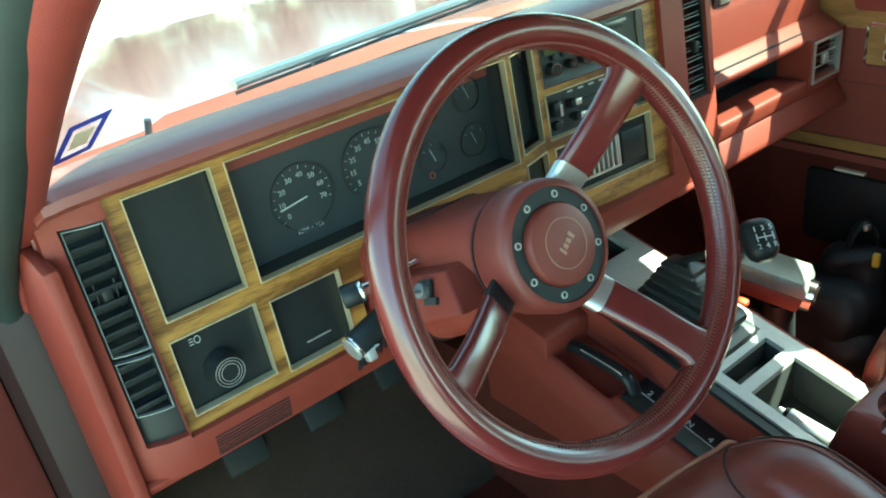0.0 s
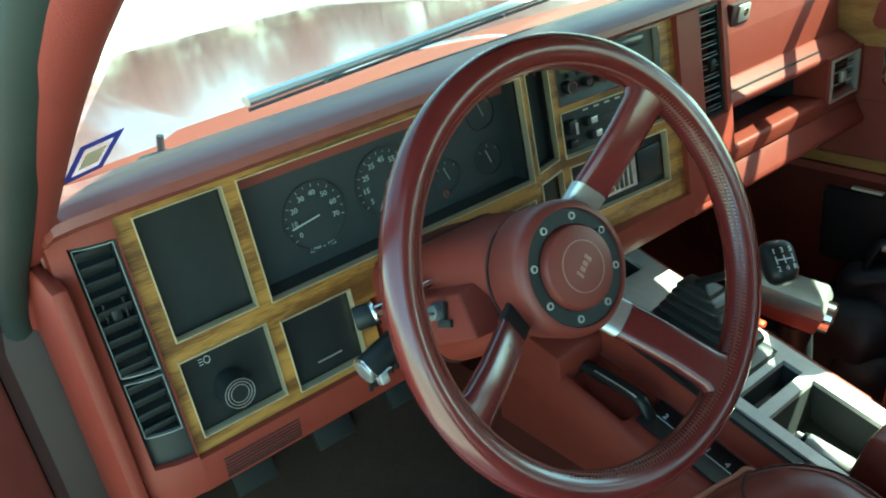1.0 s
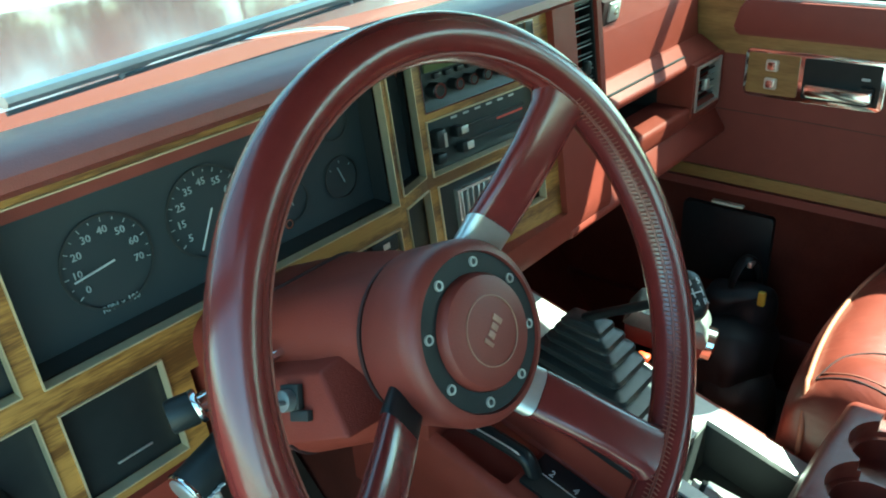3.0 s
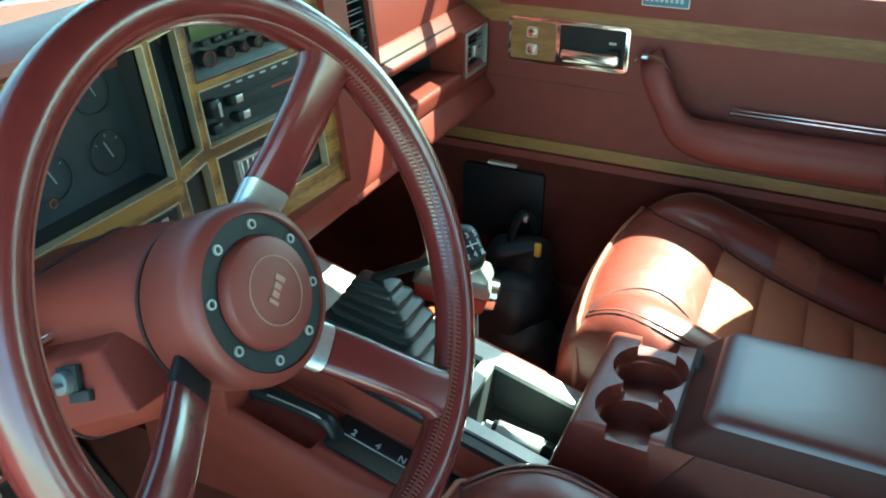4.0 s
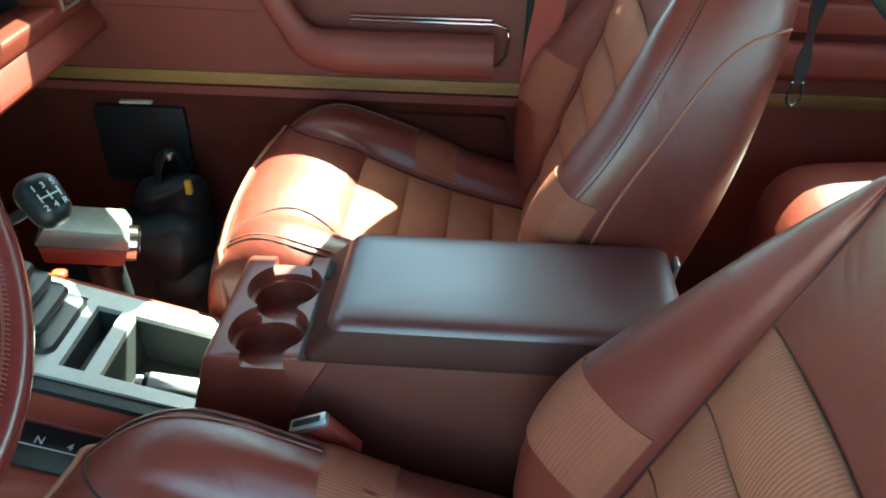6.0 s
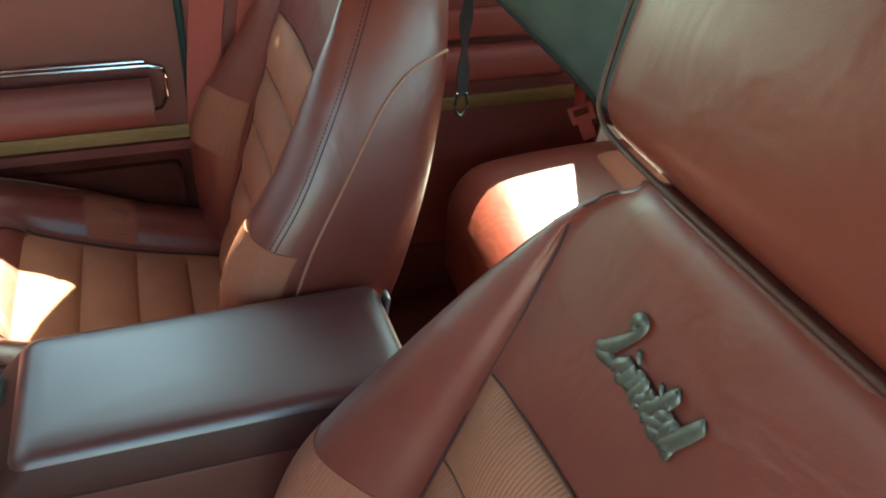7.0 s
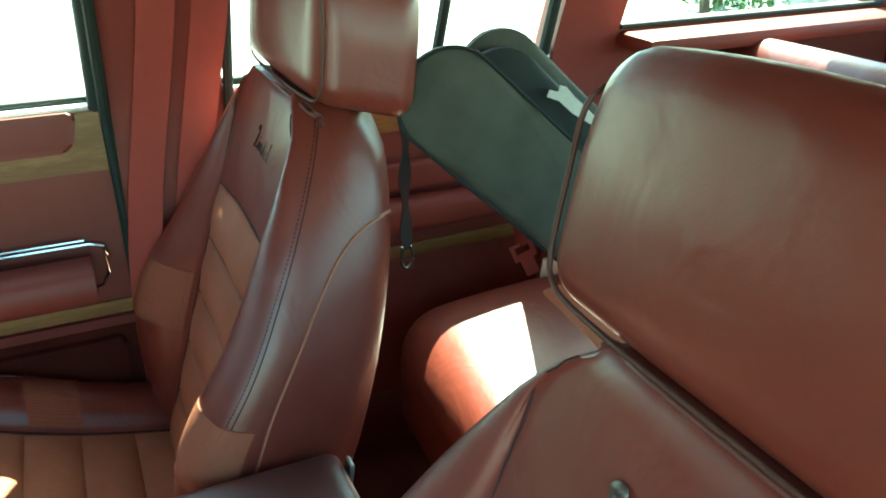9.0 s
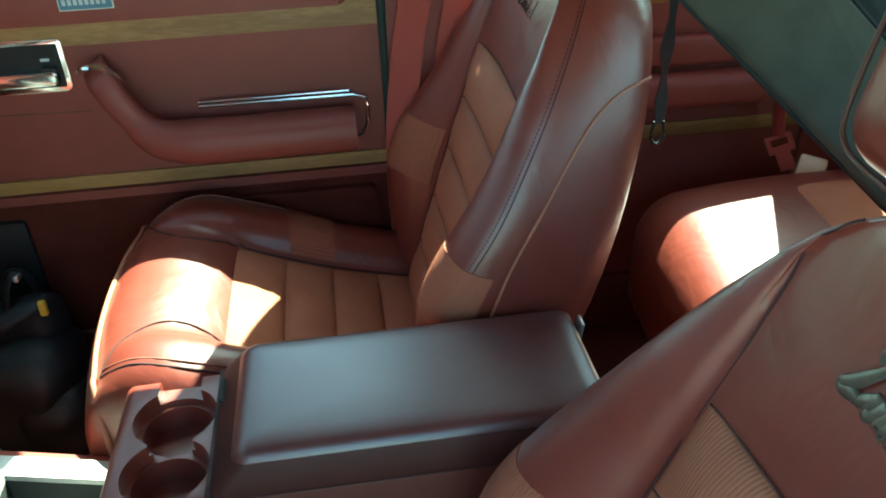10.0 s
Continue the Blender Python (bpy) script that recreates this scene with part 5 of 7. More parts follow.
base_bm = loft(bmesh.new(), [[Vector((x, y, z)) for x, z in ((flank(y) + 0.018, 0.45), (flank(y) + 0.0185, ledge(y) - 0.066), (flank(y) + 0.0115, ledge(y) - 0.060), (flank(y), ledge(y) - 0.056), (flank(y) + 0.0015, ledge(y) - 0.012), (flank(y) + 0.006, ledge(y) - 0.003), (flank(y) + 0.012, ledge(y)), (0.292, ledge(y)), (0.2965, ledge(y) + 0.004), (0.300, zc(y) - 0.012), (0.306, zc(y) - 0.010), (0.310, zc(y) - 0.10), (0.466, zc(y) - 0.10), (0.468, zc(y) - 0.012), (0.488, zc(y) - 0.014), (0.497, zc(y) - 0.03), (0.51, 0.45))] for y in (0.42, 0.25, 0.1, 0.05, 0.0, -0.05, -0.125)])
lever_pocket = nbox((0, 0, 0), (0.070, 0.116, 0.050), 0.006, m=pose(0.2555, 0.205, ledge(0.205) + 0.013, math.degrees(math.atan(0.27)), 0, 0))
kpart("base", cut_out(base_bm, [lever_pocket]), VINYL, "red console base")
TRAY, BOOTH, FRONT = (0.335, 0.440, -0.108, 0.012), (0.350, 0.448, 0.070, 0.226), (0.338, 0.440, 0.295, 0.345)
TRAY2 = (0.335, 0.440, 0.028, 0.056)
kpart("top_plate", plate(bmesh.new(), 0.317, 0.468, -0.120, 0.375, [TRAY, BOOTH, FRONT, TRAY2], on_top, 0.008, 0.03), PLATE, "pale brushed top plate")
for h, d in ((TRAY, 0.060), (FRONT, 0.05), (TRAY2, 0.03)):
    hh = (h[0] - 0.006, h[1] + 0.006, h[2] - 0.006, h[3] + 0.006)
    kpart("tray", plate(bmesh.new(), *hh, [h], lambda a, b, t: on_top(a, b, t + 0.008), d, 0.05), BLACK_MATT)
    kpart("tray_floor", plate(bmesh.new(), *hh, [], lambda a, b, t, d=d: on_top(a, b, t + 0.008 + d), 0.003, 0.05), BLACK_MATT)
kpart("plate_edge", plate(bmesh.new(), 0.300, 0.3165, -0.120, 0.30, [], lambda a, b, t: on_top(a, b, t + 0.004), 0.012, 0.05), BLACK, "dark edge beside the top plate")
# selector slot on the driver's flank
kpart("selector_plate", plate(bmesh.new(), 0.236, 0.290, -0.09, 0.145, [], lambda a, b, t: Vector((a, b, ledge(b) + 0.0045 - t)), 0.006, 0.06), BLACK, "black selector plate with white marks")
SEL = facing((0.262, 0.074, ledge(0.074) + 0.0048), (0, -1, -0.27), (1, 0, 0))
for k, s in enumerate(("2", "4", "N", "4")):
    words("numeral", s, 0.013, WHITE_INK, console, K_INV @ SEL @ pose(-0.05 + 0.033 * k, 0.008, 0.0003))
kpart("mark_line", nbox((0, 0, 0.0003), (0.12, 0.0014, 0.0005), m=SEL), WHITE_INK)
lever = thing("transfer_lever", "black transfer case lever with a bent grip", "lever", (0.256, 0.20, ledge(0.2)))
L_INV = lever.matrix_basis.inverted()
lv = [(0.256, 0.262, 0.722), (0.256, 0.255, 0.738), (0.256, 0.228, 0.741), (0.256, 0.165, 0.735), (0.256, 0.146, 0.727), (0.256, 0.134, 0.700)]
kpart("tower", prism(bmesh.new(), [(0.256, 0.70), (0.256, 0.768), (0.262, 0.774), (0.42, 0.806), (0.42, 0.70)], lambda a, b: Vector((0.2085, a, b)), lambda a, b: Vector((0.301, a, b)), 0.005), VINYL, "raised red block ahead of the lever")
ob = part("grip", tube(bmesh.new(), curve(lv, 7), lambda k: 0.0085 if k > 0.25 else 0.006, 12, 1.25, (1, 0, 0)), BLACK, lever)
ob.matrix_parent_inverse = L_INV
ob = part("grip_edge", tube(bmesh.new(), [(p[0] - 0.007, p[1], p[2] + 0.006) for p in curve(lv[2:5], 6)], 0.0012, 6), SATIN, lever)
ob.matrix_parent_inverse = L_INV
# tube in the tray, orange button
can = thing("silver_tube", "small white and black tube lying in the console tray", "tube", (0, 0, 0))
part("body", cyl(bmesh.new(), (0.381, -0.008, zc(-0.008) - 0.050), (0.394, -0.100, zc(-0.100) - 0.050), 0.0135, n=20, bev=0.002), BLACK, can)
part("sleeve", cyl(bmesh.new(), (0.3815, -0.014, zc(-0.014) - 0.049), (0.3900, -0.072, zc(-0.072) - 0.049), 0.0148, n=20, bev=0.002), SATIN, can)
part("cap", cyl(bmesh.new(), (0.380, 0.001, zc(0.001) - 0.050), (0.3815, -0.010, zc(-0.010) - 0.050), 0.009, n=16, bev=0.002), TAG, can)
btn = thing("orange_clip", "bright orange plastic clip beside the console plate", "clip", (0.478, 0.118, zc(0.118) - 0.004))
part("body", nbox((0, 0, 0.002), (0.014, 0.018, 0.010), 0.004), ORANGE, btn)

# gear lever
gear = thing("gear_lever", "black gear lever with rubber boot and printed shift pattern", "gear lever", (0.39, 0.175, zc(0.175)))
G_INV = gear.matrix_basis.inverted()
TOPP = Vector((0.351, 0.131, 0.880))
rows = []
base_c = Vector((0.396, 0.148, zc(0.148) - 0.010))
tiers = 6
for k in range(tiers):
    for q, grow in ((0.0, 0.93), (0.12, 1.06), (0.38, 1.10), (0.62, 1.06), (0.74, 0.90), (0.80, 0.80)):
        f = (k + q) / tiers
        s = (1 - 0.66 * (k / (tiers - 1)) ** 0.9) * grow
        c = base_c.lerp(TOPP, f) + Vector((0.006, 0.0, 0.004)) * math.sin(math.pi * f)
        rows.append([c + Vector((a, b, 0.27 * b * (1 - f))) for a, b in round_rect(-0.047 * s, 0.047 * s, -0.073 * s, 0.073 * s, 0.013 * s, 4)])
rows.append([TOPP + Vector((a, b, 0)) for a, b in round_rect(-0.012, 0.012, -0.012, 0.012, 0.0118, 4)])
ob = part("boot", loft(bmesh.new(), rows), BOOT, gear, "tiered black rubber boot")
ob.matrix_parent_inverse = G_INV
KNOB = Vector((0.328, 0.008, 0.959))
ob = part("shaft", tube(bmesh.new(), [TOPP - Vector((0, 0, 0.02)), TOPP, KNOB.lerp(TOPP, 0.5), KNOB], lambda k: 0.0062 - 0.001 * k, 12, 1.0, (1, 0, 0)), BLACK, gear)
ob.matrix_parent_inverse = G_INV
KN = Vector((-0.35, -0.62, 0.70)).normalized()
KM = facing(KNOB, Vector((0.87, -0.49, 0)).normalized(), KN.cross(Vector((0.87, -0.49, 0)))) @ Matrix.Scale(0.88, 4)
kb = bmesh.new()
pillow(kb, (0, 0, 0), (0.046, 0.060, 0.040), 0.019, 10, lambda p: Vector((p.x * (1 + 4 * p.y), p.y, p.z)), KM)
ob = part("knob", kb, BLACK, gear, "black leather shift knob")
ob.matrix_parent_inverse = G_INV
for x, s in ((-0.011, "1"), (0, "3"), (0.011, "5")):
    words("numeral", s, 0.010, WHITE_INK, gear, G_INV @ KM @ pose(x, 0.011, 0.0203))
for x, s in ((-0.011, "2"), (0, "4"), (0.011, "R")):
    words("numeral", s, 0.010, WHITE_INK, gear, G_INV @ KM @ pose(x, -0.013, 0.0203))
for c, s in (((0, -0.001, 0.0203), (0.024, 0.0014, 0.0006)), ((-0.011, -0.001, 0.0203), (0.0014, 0.011, 0.0006)), ((0, -0.001, 0.0203), (0.0014, 0.011, 0.0006)), ((0.011, -0.001, 0.0203), (0.0014, 0.011, 0.0006))):
    ob = part("pattern_line", nbox(c, s, m=KM), WHITE_INK, gear)
    ob.matrix_parent_inverse = G_INV

# cup holder and armrest box
arm = thing("armrest_console", "burgundy armrest box with padded lid and twin cup holder", "armrest", (0.385, -0.36, 0.45))
A_INV = arm.matrix_basis.inverted()


def apart(name, bm, mat, label=""):
    ob = part(name, bm, mat, arm, label)
    ob.matrix_parent_inverse = A_INV
    return ob


cb = bmesh.new()
prism(cb, [(-0.085, 0.45), (-0.104, 0.714), (-0.130, 0.806), (-0.136, 0.811), (-0.268, 0.815), (-0.268, 0.45)], lambda a, b: Vector((0.290, a, b)), lambda a, b: Vector((0.466, a, b)), 0.004)
wells = []
for cx, cy in ((0.334, -0.1875), (0.408, -0.1875)):
    w = bmesh.new()
    cyl(w, (cx, cy, 0.792), (cx, cy, 0.86), 0.0415, n=36)
    wells.append(w)
    w = bmesh.new()
    cyl(w, (cx, cy, 0.765), (cx, cy, 0.86), 0.0355, n=36)
    wells.append(w)
w = bmesh.new()
box(w, (0.371, -0.1875, 0.825), (0.05, 0.044, 0.05))
wells.append(w)
w = bmesh.new()
box(w, (0.285, -0.190, 0.823), (0.06, 0.044, 0.05))
wells.append(w)
w = bmesh.new()
box(w, (0.460, -0.1875, 0.823), (0.06, 0.044, 0.05))
wells.append(w)
apart("cup_holder", cut_out(cb, wells), LEATHER, "burgundy plastic cup holder with two wells")
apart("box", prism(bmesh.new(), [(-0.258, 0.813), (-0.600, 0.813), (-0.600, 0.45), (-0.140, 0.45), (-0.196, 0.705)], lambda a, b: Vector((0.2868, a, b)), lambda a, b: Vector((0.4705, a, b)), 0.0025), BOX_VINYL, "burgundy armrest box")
rows = []
for x0, x1, y0, y1, z, r in ((0.2875, 0.470, -0.612, -0.234, 0.8145, 0.012), (0.287, 0.4705, -0.613, -0.233, 0.818, 0.014), (0.2885, 0.469, -0.612, -0.237, 0.826, 0.016), (0.2908, 0.464, -0.609, -0.252, 0.8430, 0.016), (0.2932, 0.461, -0.607, -0.2545, 0.8462, 0.016), (0.2940, 0.460, -0.606, -0.2560, 0.8480, 0.016), (0.2925, 0.459, -0.607, -0.2575, 0.8500, 0.015), (0.2945, 0.456, -0.605, -0.2610, 0.8545, 0.014), (0.2990, 0.451, -0.601, -0.2660, 0.8580, 0.013), (0.306, 0.445, -0.598, -0.271, 0.8598, 0.012), (0.320, 0.431, -0.585, -0.286, 0.8608, 0.010), (0.350, 0.400, -0.50, -0.37, 0.8616, 0.008)):
    rows.append([Vector((a, b, z + 0.0010 * noise.noise(Vector((a, b, z)) * 16))) for a, b in round_rect(x0, x1, y0, y1, r, 6)])
dense = [[p for a, b in zip(r, r[1:] + r[:1]) for p in (a.lerp(b, q / 5) for q in range(5 if (a - b).length > 0.03 else 1))] for r in rows]
# the rim's colour carries the shade below the lid's edge
apart("lid_side", loft(bmesh.new(), dense[:6]), LID_SIDE, "dull burgundy rim of the lid, darkened as its shaded side")
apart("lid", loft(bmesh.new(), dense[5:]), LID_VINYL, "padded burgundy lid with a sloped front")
apart("lid_seam", nbox((0.3785, -0.42, 0.8138), (0.183, 0.384, 0.0016)), SEAM)
apart("lid_slot", nbox((0, 0, 0), (0.034, 0.003, 0.013), 0.001, m=pose(0.420, -0.2385, 0.8265, -43, 0, 0)), BLACK_MATT)
apart("hinge_cap", nbox((0, 0, 0), (0.020, 0.006, 0.044), 0.003, m=pose(0.436, -0.612, 0.832, 8, 0, 0)), SATIN)
buckle = thing("belt_receptacle", "red seat belt receptacle with a metal-edged slot", "seat belt", (0.246, -0.262, 0.752))
part("body", nbox((0, 0, 0), (0.015, 0.044, 0.060), 0.004, m=pose(0, 0, 0, -30, -14, 0)), RED_CASE, buckle, "red buckle body")
part("slot_edge", nbox((0, 0, 0.030), (0.0145, 0.0435, 0.008), 0.002, m=pose(0, 0, 0, -30, -14, 0)), SATIN, buckle, "bright metal edge")
part("slot", nbox((0, 0, 0.0342), (0.006, 0.032, 0.003), 0.0005, m=pose(0, 0, 0, -30, -14, 0)), BLACK_MATT, buckle)
part("stem", tube(bmesh.new(), [(0, -0.014, -0.03), (0.004, -0.04, -0.09), (0.012, -0.07, -0.16), (0.012, -0.07, -0.309)], 0.010, 8, 0.4), BLACK, buckle)

# ---- things in the passenger's footwell ----
case = thing("silver_red_case", "silver and red case with a round chrome end", "case", (0.62, 0.13, 0.43))
ax = Vector((0.30, -0.92, -0.22)).normalized()
CM = facing(Vector((0.590, 0.140, 0.738)), ax, Vector((0, 0, 1))) @ Matrix.Scale(0.80, 4)
I2 = case.matrix_basis.inverted()


def cpart(name, bm, mat, label=""):
    ob = part(name, bm, mat, case, label)
    ob.matrix_parent_inverse = I2


cpart("top", prism(bmesh.new(), [(-0.075, 0.0), (-0.060, 0.036), (0.060, 0.036), (0.072, 0.018), (0.072, 0.0)], lambda a, b: CM @ Vector((a, b, -0.042)), lambda a, b: CM @ Vector((a, b, 0.042)), 0.004), SILVER, "worn silver top")
cpart("lower", prism(bmesh.new(), [(-0.070, -0.001), (0.070, -0.001), (0.066, -0.034), (-0.060, -0.034)], lambda a, b: CM @ Vector((a, b, -0.039)), lambda a, b: CM @ Vector((a, b, 0.039)), 0.004), RED_CASE, "red lower half")
cpart("dial", lathe(bmesh.new(), [(0.032, -0.012), (0.032, 0.010), (0.028, 0.014), (0.024, 0.011), (0.012, 0.011), (0.010, 0.014), (0.0, 0.014)], CM @ pose(0.074, -0.008, 0, 0, 90, 0), 28), CHROME, "round chrome end")
for k in range(4):
    cpart("dial_slot", nbox((0, 0, 0.0135), (0.008, 0.010, 0.002), m=CM @ pose(0.074, -0.008, 0, 0, 90, 0) @ pose(0, 0, 0, 0, 0, 90 * k) @ pose(0.018, 0, 0)), BLACK)
# added prop under the case, black to sink into the footwell's shade
cpart("post", tube(bmesh.new(), curve([(0.600, 0.13, 0.70), (0.62, 0.14, 0.60), (0.625, 0.15, 0.50), (0.625, 0.16, 0.432)], 5), lambda k: 0.024 + 0.012 * k, 16), CLOTH, "added black post that props the case")
bag = thing("black_bag", "slumped black bag with a strap and yellow tag", "bag", (0.86, 0.15, 0.43))
I3 = bag.matrix_basis.inverted()


def slump(p):
    n = noise.noise(p * 9) * 0.022 + noise.noise(p * 22) * 0.010
    return p + Vector((n, n * 0.8, n * 0.7))


for c, s, r in (((0.835, 0.16, 0.525), (0.16, 0.20, 0.19), 0.05), ((0.865, 0.135, 0.605), (0.085, 0.12, 0.15), 0.035), ((0.80, 0.10, 0.49), (0.11, 0.12, 0.12), 0.04)):
    ob = part("body", pillow(bmesh.new(), c, s, r, 16, slump), CLOTH, bag)
    ob.matrix_parent_inverse = I3
ob = part("strap", tube(bmesh.new(), curve([(0.850, 0.15, 0.66), (0.858, 0.142, 0.705), (0.872, 0.132, 0.722), (0.888, 0.122, 0.708), (0.894, 0.114, 0.66), (0.880, 0.10, 0.58), (0.84, 0.06, 0.50), (0.82, 0.05, 0.44)], 6), 0.011, 8, 0.35), BLACK, bag, "black webbing strap")
ob.matrix_parent_inverse = I3
ob = part("clip", nbox((0.868, 0.124, 0.716), (0.020, 0.008, 0.010), 0.002), SATIN, bag, "small bright clip")
ob.matrix_parent_inverse = I3
ob = part("tag", nbox((0.842, 0.092, 0.672), (0.010, 0.012, 0.026), 0.003), YELLOW, bag, "yellow tag")
ob.matrix_parent_inverse = I3
mat_t = thing("floor_mat", "dark rubber floor mat in the footwell", "floor mat", (0.74, 0.22, 0.432))
part("sheet", nbox((0, 0, 0.004), (0.40, 0.46, 0.008), 0.003), RUBBER, mat_t)
for k in range(7):
    part("rib", nbox((-0.16 + 0.053 * k, 0, 0.0095), (0.012, 0.40, 0.004), 0.0015), RUBBER, mat_t)
copy_thing(mat_t, Matrix.Translation((-0.08, 0.17, 0.432)))
for n, x in (("brake_pedal", -0.02), ("clutch_pedal", -0.16), ("accelerator_pedal", 0.12)):
    pd = thing(n, "black rubber foot pedal under the dash", "pedal", (x, 0.552, 0.632))
    part("pad", nbox((0, 0, 0), (0.07, 0.015, 0.055), 0.006, m=pose(0, 0, 0, -30, 0, 0)), BLACK_MATT, pd)
    part("stem", tube(bmesh.new(), [(0, 0.01, 0.01), (0, 0.07, 0.12), (0, 0.13, 0.24)], 0.007, 8), BLACK_MATT, pd)

# ---- front seats ----
TAU = 11


def smooth_line(pts, per=4):
    """A list of (a, b) drawn through smoothly, and a reader of it by 0..len-1."""
    fine = curve([(a, b, 0) for a, b in pts], per)

    def at(t):
        t = max(0.0, min(len(pts) - 1.0, t)) * per
        i = min(int(t), len(fine) - 2)
        p = fine[i].lerp(fine[i + 1], t - i)
        return p.x, p.y
    return at


def ease(x, pts):
    """Straight lines between (x, value) pairs, eased."""
    if x <= pts[0][0]:
        return pts[0][1]
    for (a, p), (b, q) in zip(pts, pts[1:]):
        if x <= b:
            k = (x - a) / (b - a)
            return p + (q - p) * k * k * (3 - 2 * k)
    return pts[-1][1]


def glide(x, pts):
    """A soft line through (x, value) pairs, with no flats at the pairs."""
    if x <= pts[0][0]:
        return pts[0][1]
    for i in range(len(pts) - 1):
        (a, p), (b, q) = pts[i], pts[i + 1]
        if x <= b:
            k = (x - a) / (b - a)
            ma = (q - pts[i - 1][1]) / (b - pts[i - 1][0]) * (b - a) if i else q - p
            mb = (pts[i + 2][1] - p) / (pts[i + 2][0] - a) * (b - a) if i + 2 < len(pts) else q - p
            return p * (2 * k**3 - 3 * k * k + 1) + ma * (k**3 - 2 * k * k + k) + q * (3 * k * k - 2 * k**3) + mb * (k**3 - k * k)
    return pts[-1][1]


HALF_W = ((-0.11, 0.160), (-0.05, 0.198), (0.0, 0.222), (0.07, 0.236), (0.14, 0.238), (0.22, 0.228), (0.29, 0.208), (0.35, 0.186), (0.41, 0.155), (0.45, 0.126), (0.466, 0.106))
RIDGE = ((-0.11, -0.006), (-0.04, 0.014), (0.03, 0.042), (0.09, 0.052), (0.14, 0.047), (0.21, 0.026), (0.30, 0.006), (0.38, -0.010), (0.466, -0.026))
SIDE_PIPE = ((-0.06, 0.000), (0.09, -0.016), (0.17, -0.024), (0.24, -0.042), (0.31, -0.064), (0.345, -0.082), (0.366, -0.105), (0.376, -0.128), (0.378, -0.146))


def back_half(s):
    """Half the backrest's outline at height s: from the front's middle round the side to the back's middle."""
    w = glide(s, HALF_W)
    r = glide(s, RIDGE)
    f = glide(s, ((-0.11, -0.010), (0.28, -0.018), (0.36, -0.022), (0.466, -0.024)))
    wi = min(0.126, w - 0.014)
    d = w - wi
    th = glide(s, ((-0.1, 0.142), (0.3, 0.158), (0.43, 0.150), (0.466, 0.136)))
    return [(0, f), (wi * 0.5, f), (wi, f - 0.002), (wi + d * 0.22, f + (r - f) * 0.50), (wi + d * 0.55, r - 0.001), (w - d * 0.16 - 0.002, r - 0.007), (w, r - 0.028), (w + 0.003, r * 0.4 - 0.062), (w - 0.003, -0.096), (w - 0.018, -th + 0.024), (w - 0.058, -th), (0, -th - 0.010)]


CUSH_MID = ((-0.51, 0.652), (-0.352, 0.692), (-0.225, 0.742), (-0.195, 0.768), (-0.15, 0.786), (-0.105, 0.788), (-0.075, 0.780), (-0.056, 0.766))
CUSH_TOP = ((-0.51, 0.690), (-0.352, 0.738), (-0.29, 0.764), (-0.21, 0.792), (-0.15, 0.805), (-0.105, 0.798), (-0.075, 0.780), (-0.056, 0.762))


def cushion_half(y):
    """Half the cushion's outline across at y."""
    mid, top = glide(y, CUSH_MID), glide(y, CUSH_TOP)
    pin = 0.016 * max(0.0, (y + 0.145) / 0.09) ** 2
    return [(0, mid), (0.060, mid), (0.120, mid - 0.001), (0.140, mid * 0.42 + top * 0.58), (0.168, top), (0.200, top - 0.004), (0.226 - pin, top - 0.024), (0.238 - pin, top - 0.066), (0.240 - pin, 0.66), (0.228 - pin, 0.605), (0.19, 0.590), (0, 0.590)]


def closed(half, place, n=40):
    """A closed ring of points from half an outline."""
    at = smooth_line(half)
    pts = [at(TAU * k / n) for k in range(n + 1)]
    ring = [place(a, b) for a, b in pts] + [place(-a, b) for a, b in pts[-2:0:-1]]
    return ring


def shrunk(ring, k, lift):
    c = sum(ring, Vector()) / len(ring)
    return [c + (p - c) * k + lift for p in ring]


def skin(bm, f, nu, nv, thick):
    """A padded panel: f(u, v, off) gives its face, off metres proud; its back lies thick below."""
    g = [[bm.verts.new(f(i / nu, j / nv, 0.0)) for j in range(nv + 1)] for i in range(nu + 1)]
    b = [[bm.verts.new(f(i / nu, j / nv, -thick)) for j in range(nv + 1)] for i in range(nu + 1)]
    for i in range(nu):
        for j in range(nv):
            bm.faces.new((g[i][j], g[i + 1][j], g[i + 1][j + 1], g[i][j + 1]))
            bm.faces.new((b[i][j + 1], b[i + 1][j + 1], b[i + 1][j], b[i][j]))
    for i in range(nu):
        bm.faces.new((g[i + 1][0], g[i][0], b[i][0], b[i + 1][0]))
        bm.faces.new((g[i][nv], g[i + 1][nv], b[i + 1][nv], b[i][nv]))
    for j in range(nv):
        bm.faces.new((g[0][j], g[0][j + 1], b[0][j + 1], b[0][j]))
        bm.faces.new((g[nu][j + 1], g[nu][j], b[nu][j], b[nu][j + 1]))
    return bm


def across(half, x, lo=0, hi=6):
    """The outline's second value where its first is |x|."""
    at = smooth_line(half)
    a, b = float(lo), float(hi)
    for _ in range(22):
        m = (a + b) / 2
        if at(m)[0] < abs(x):
            a = m
        else:
            b = m
    return at(a)[1]


def around(half, t, off):
    """A point of the outline, off metres proud of it."""
    at = smooth_line(half)
    (x0, y0), (x1, y1) = at(t - 0.05), at(t + 0.05)
    d = Vector((y0 - y1, x1 - x0))
    d = d.normalized() if d.length else d
    x, y = at(t)
    return x + d.x * off, y + d.y * off


def behind(half, y, off):
    """A point of the outline's side, where its second value falls to y."""
    at = smooth_line(half)
    a, b = 5.0, 10.0
    for _ in range(22):
        m = (a + b) / 2
        if at(m)[1] > y:
            a = m
        else:
            b = m
    return around(half, a, off)


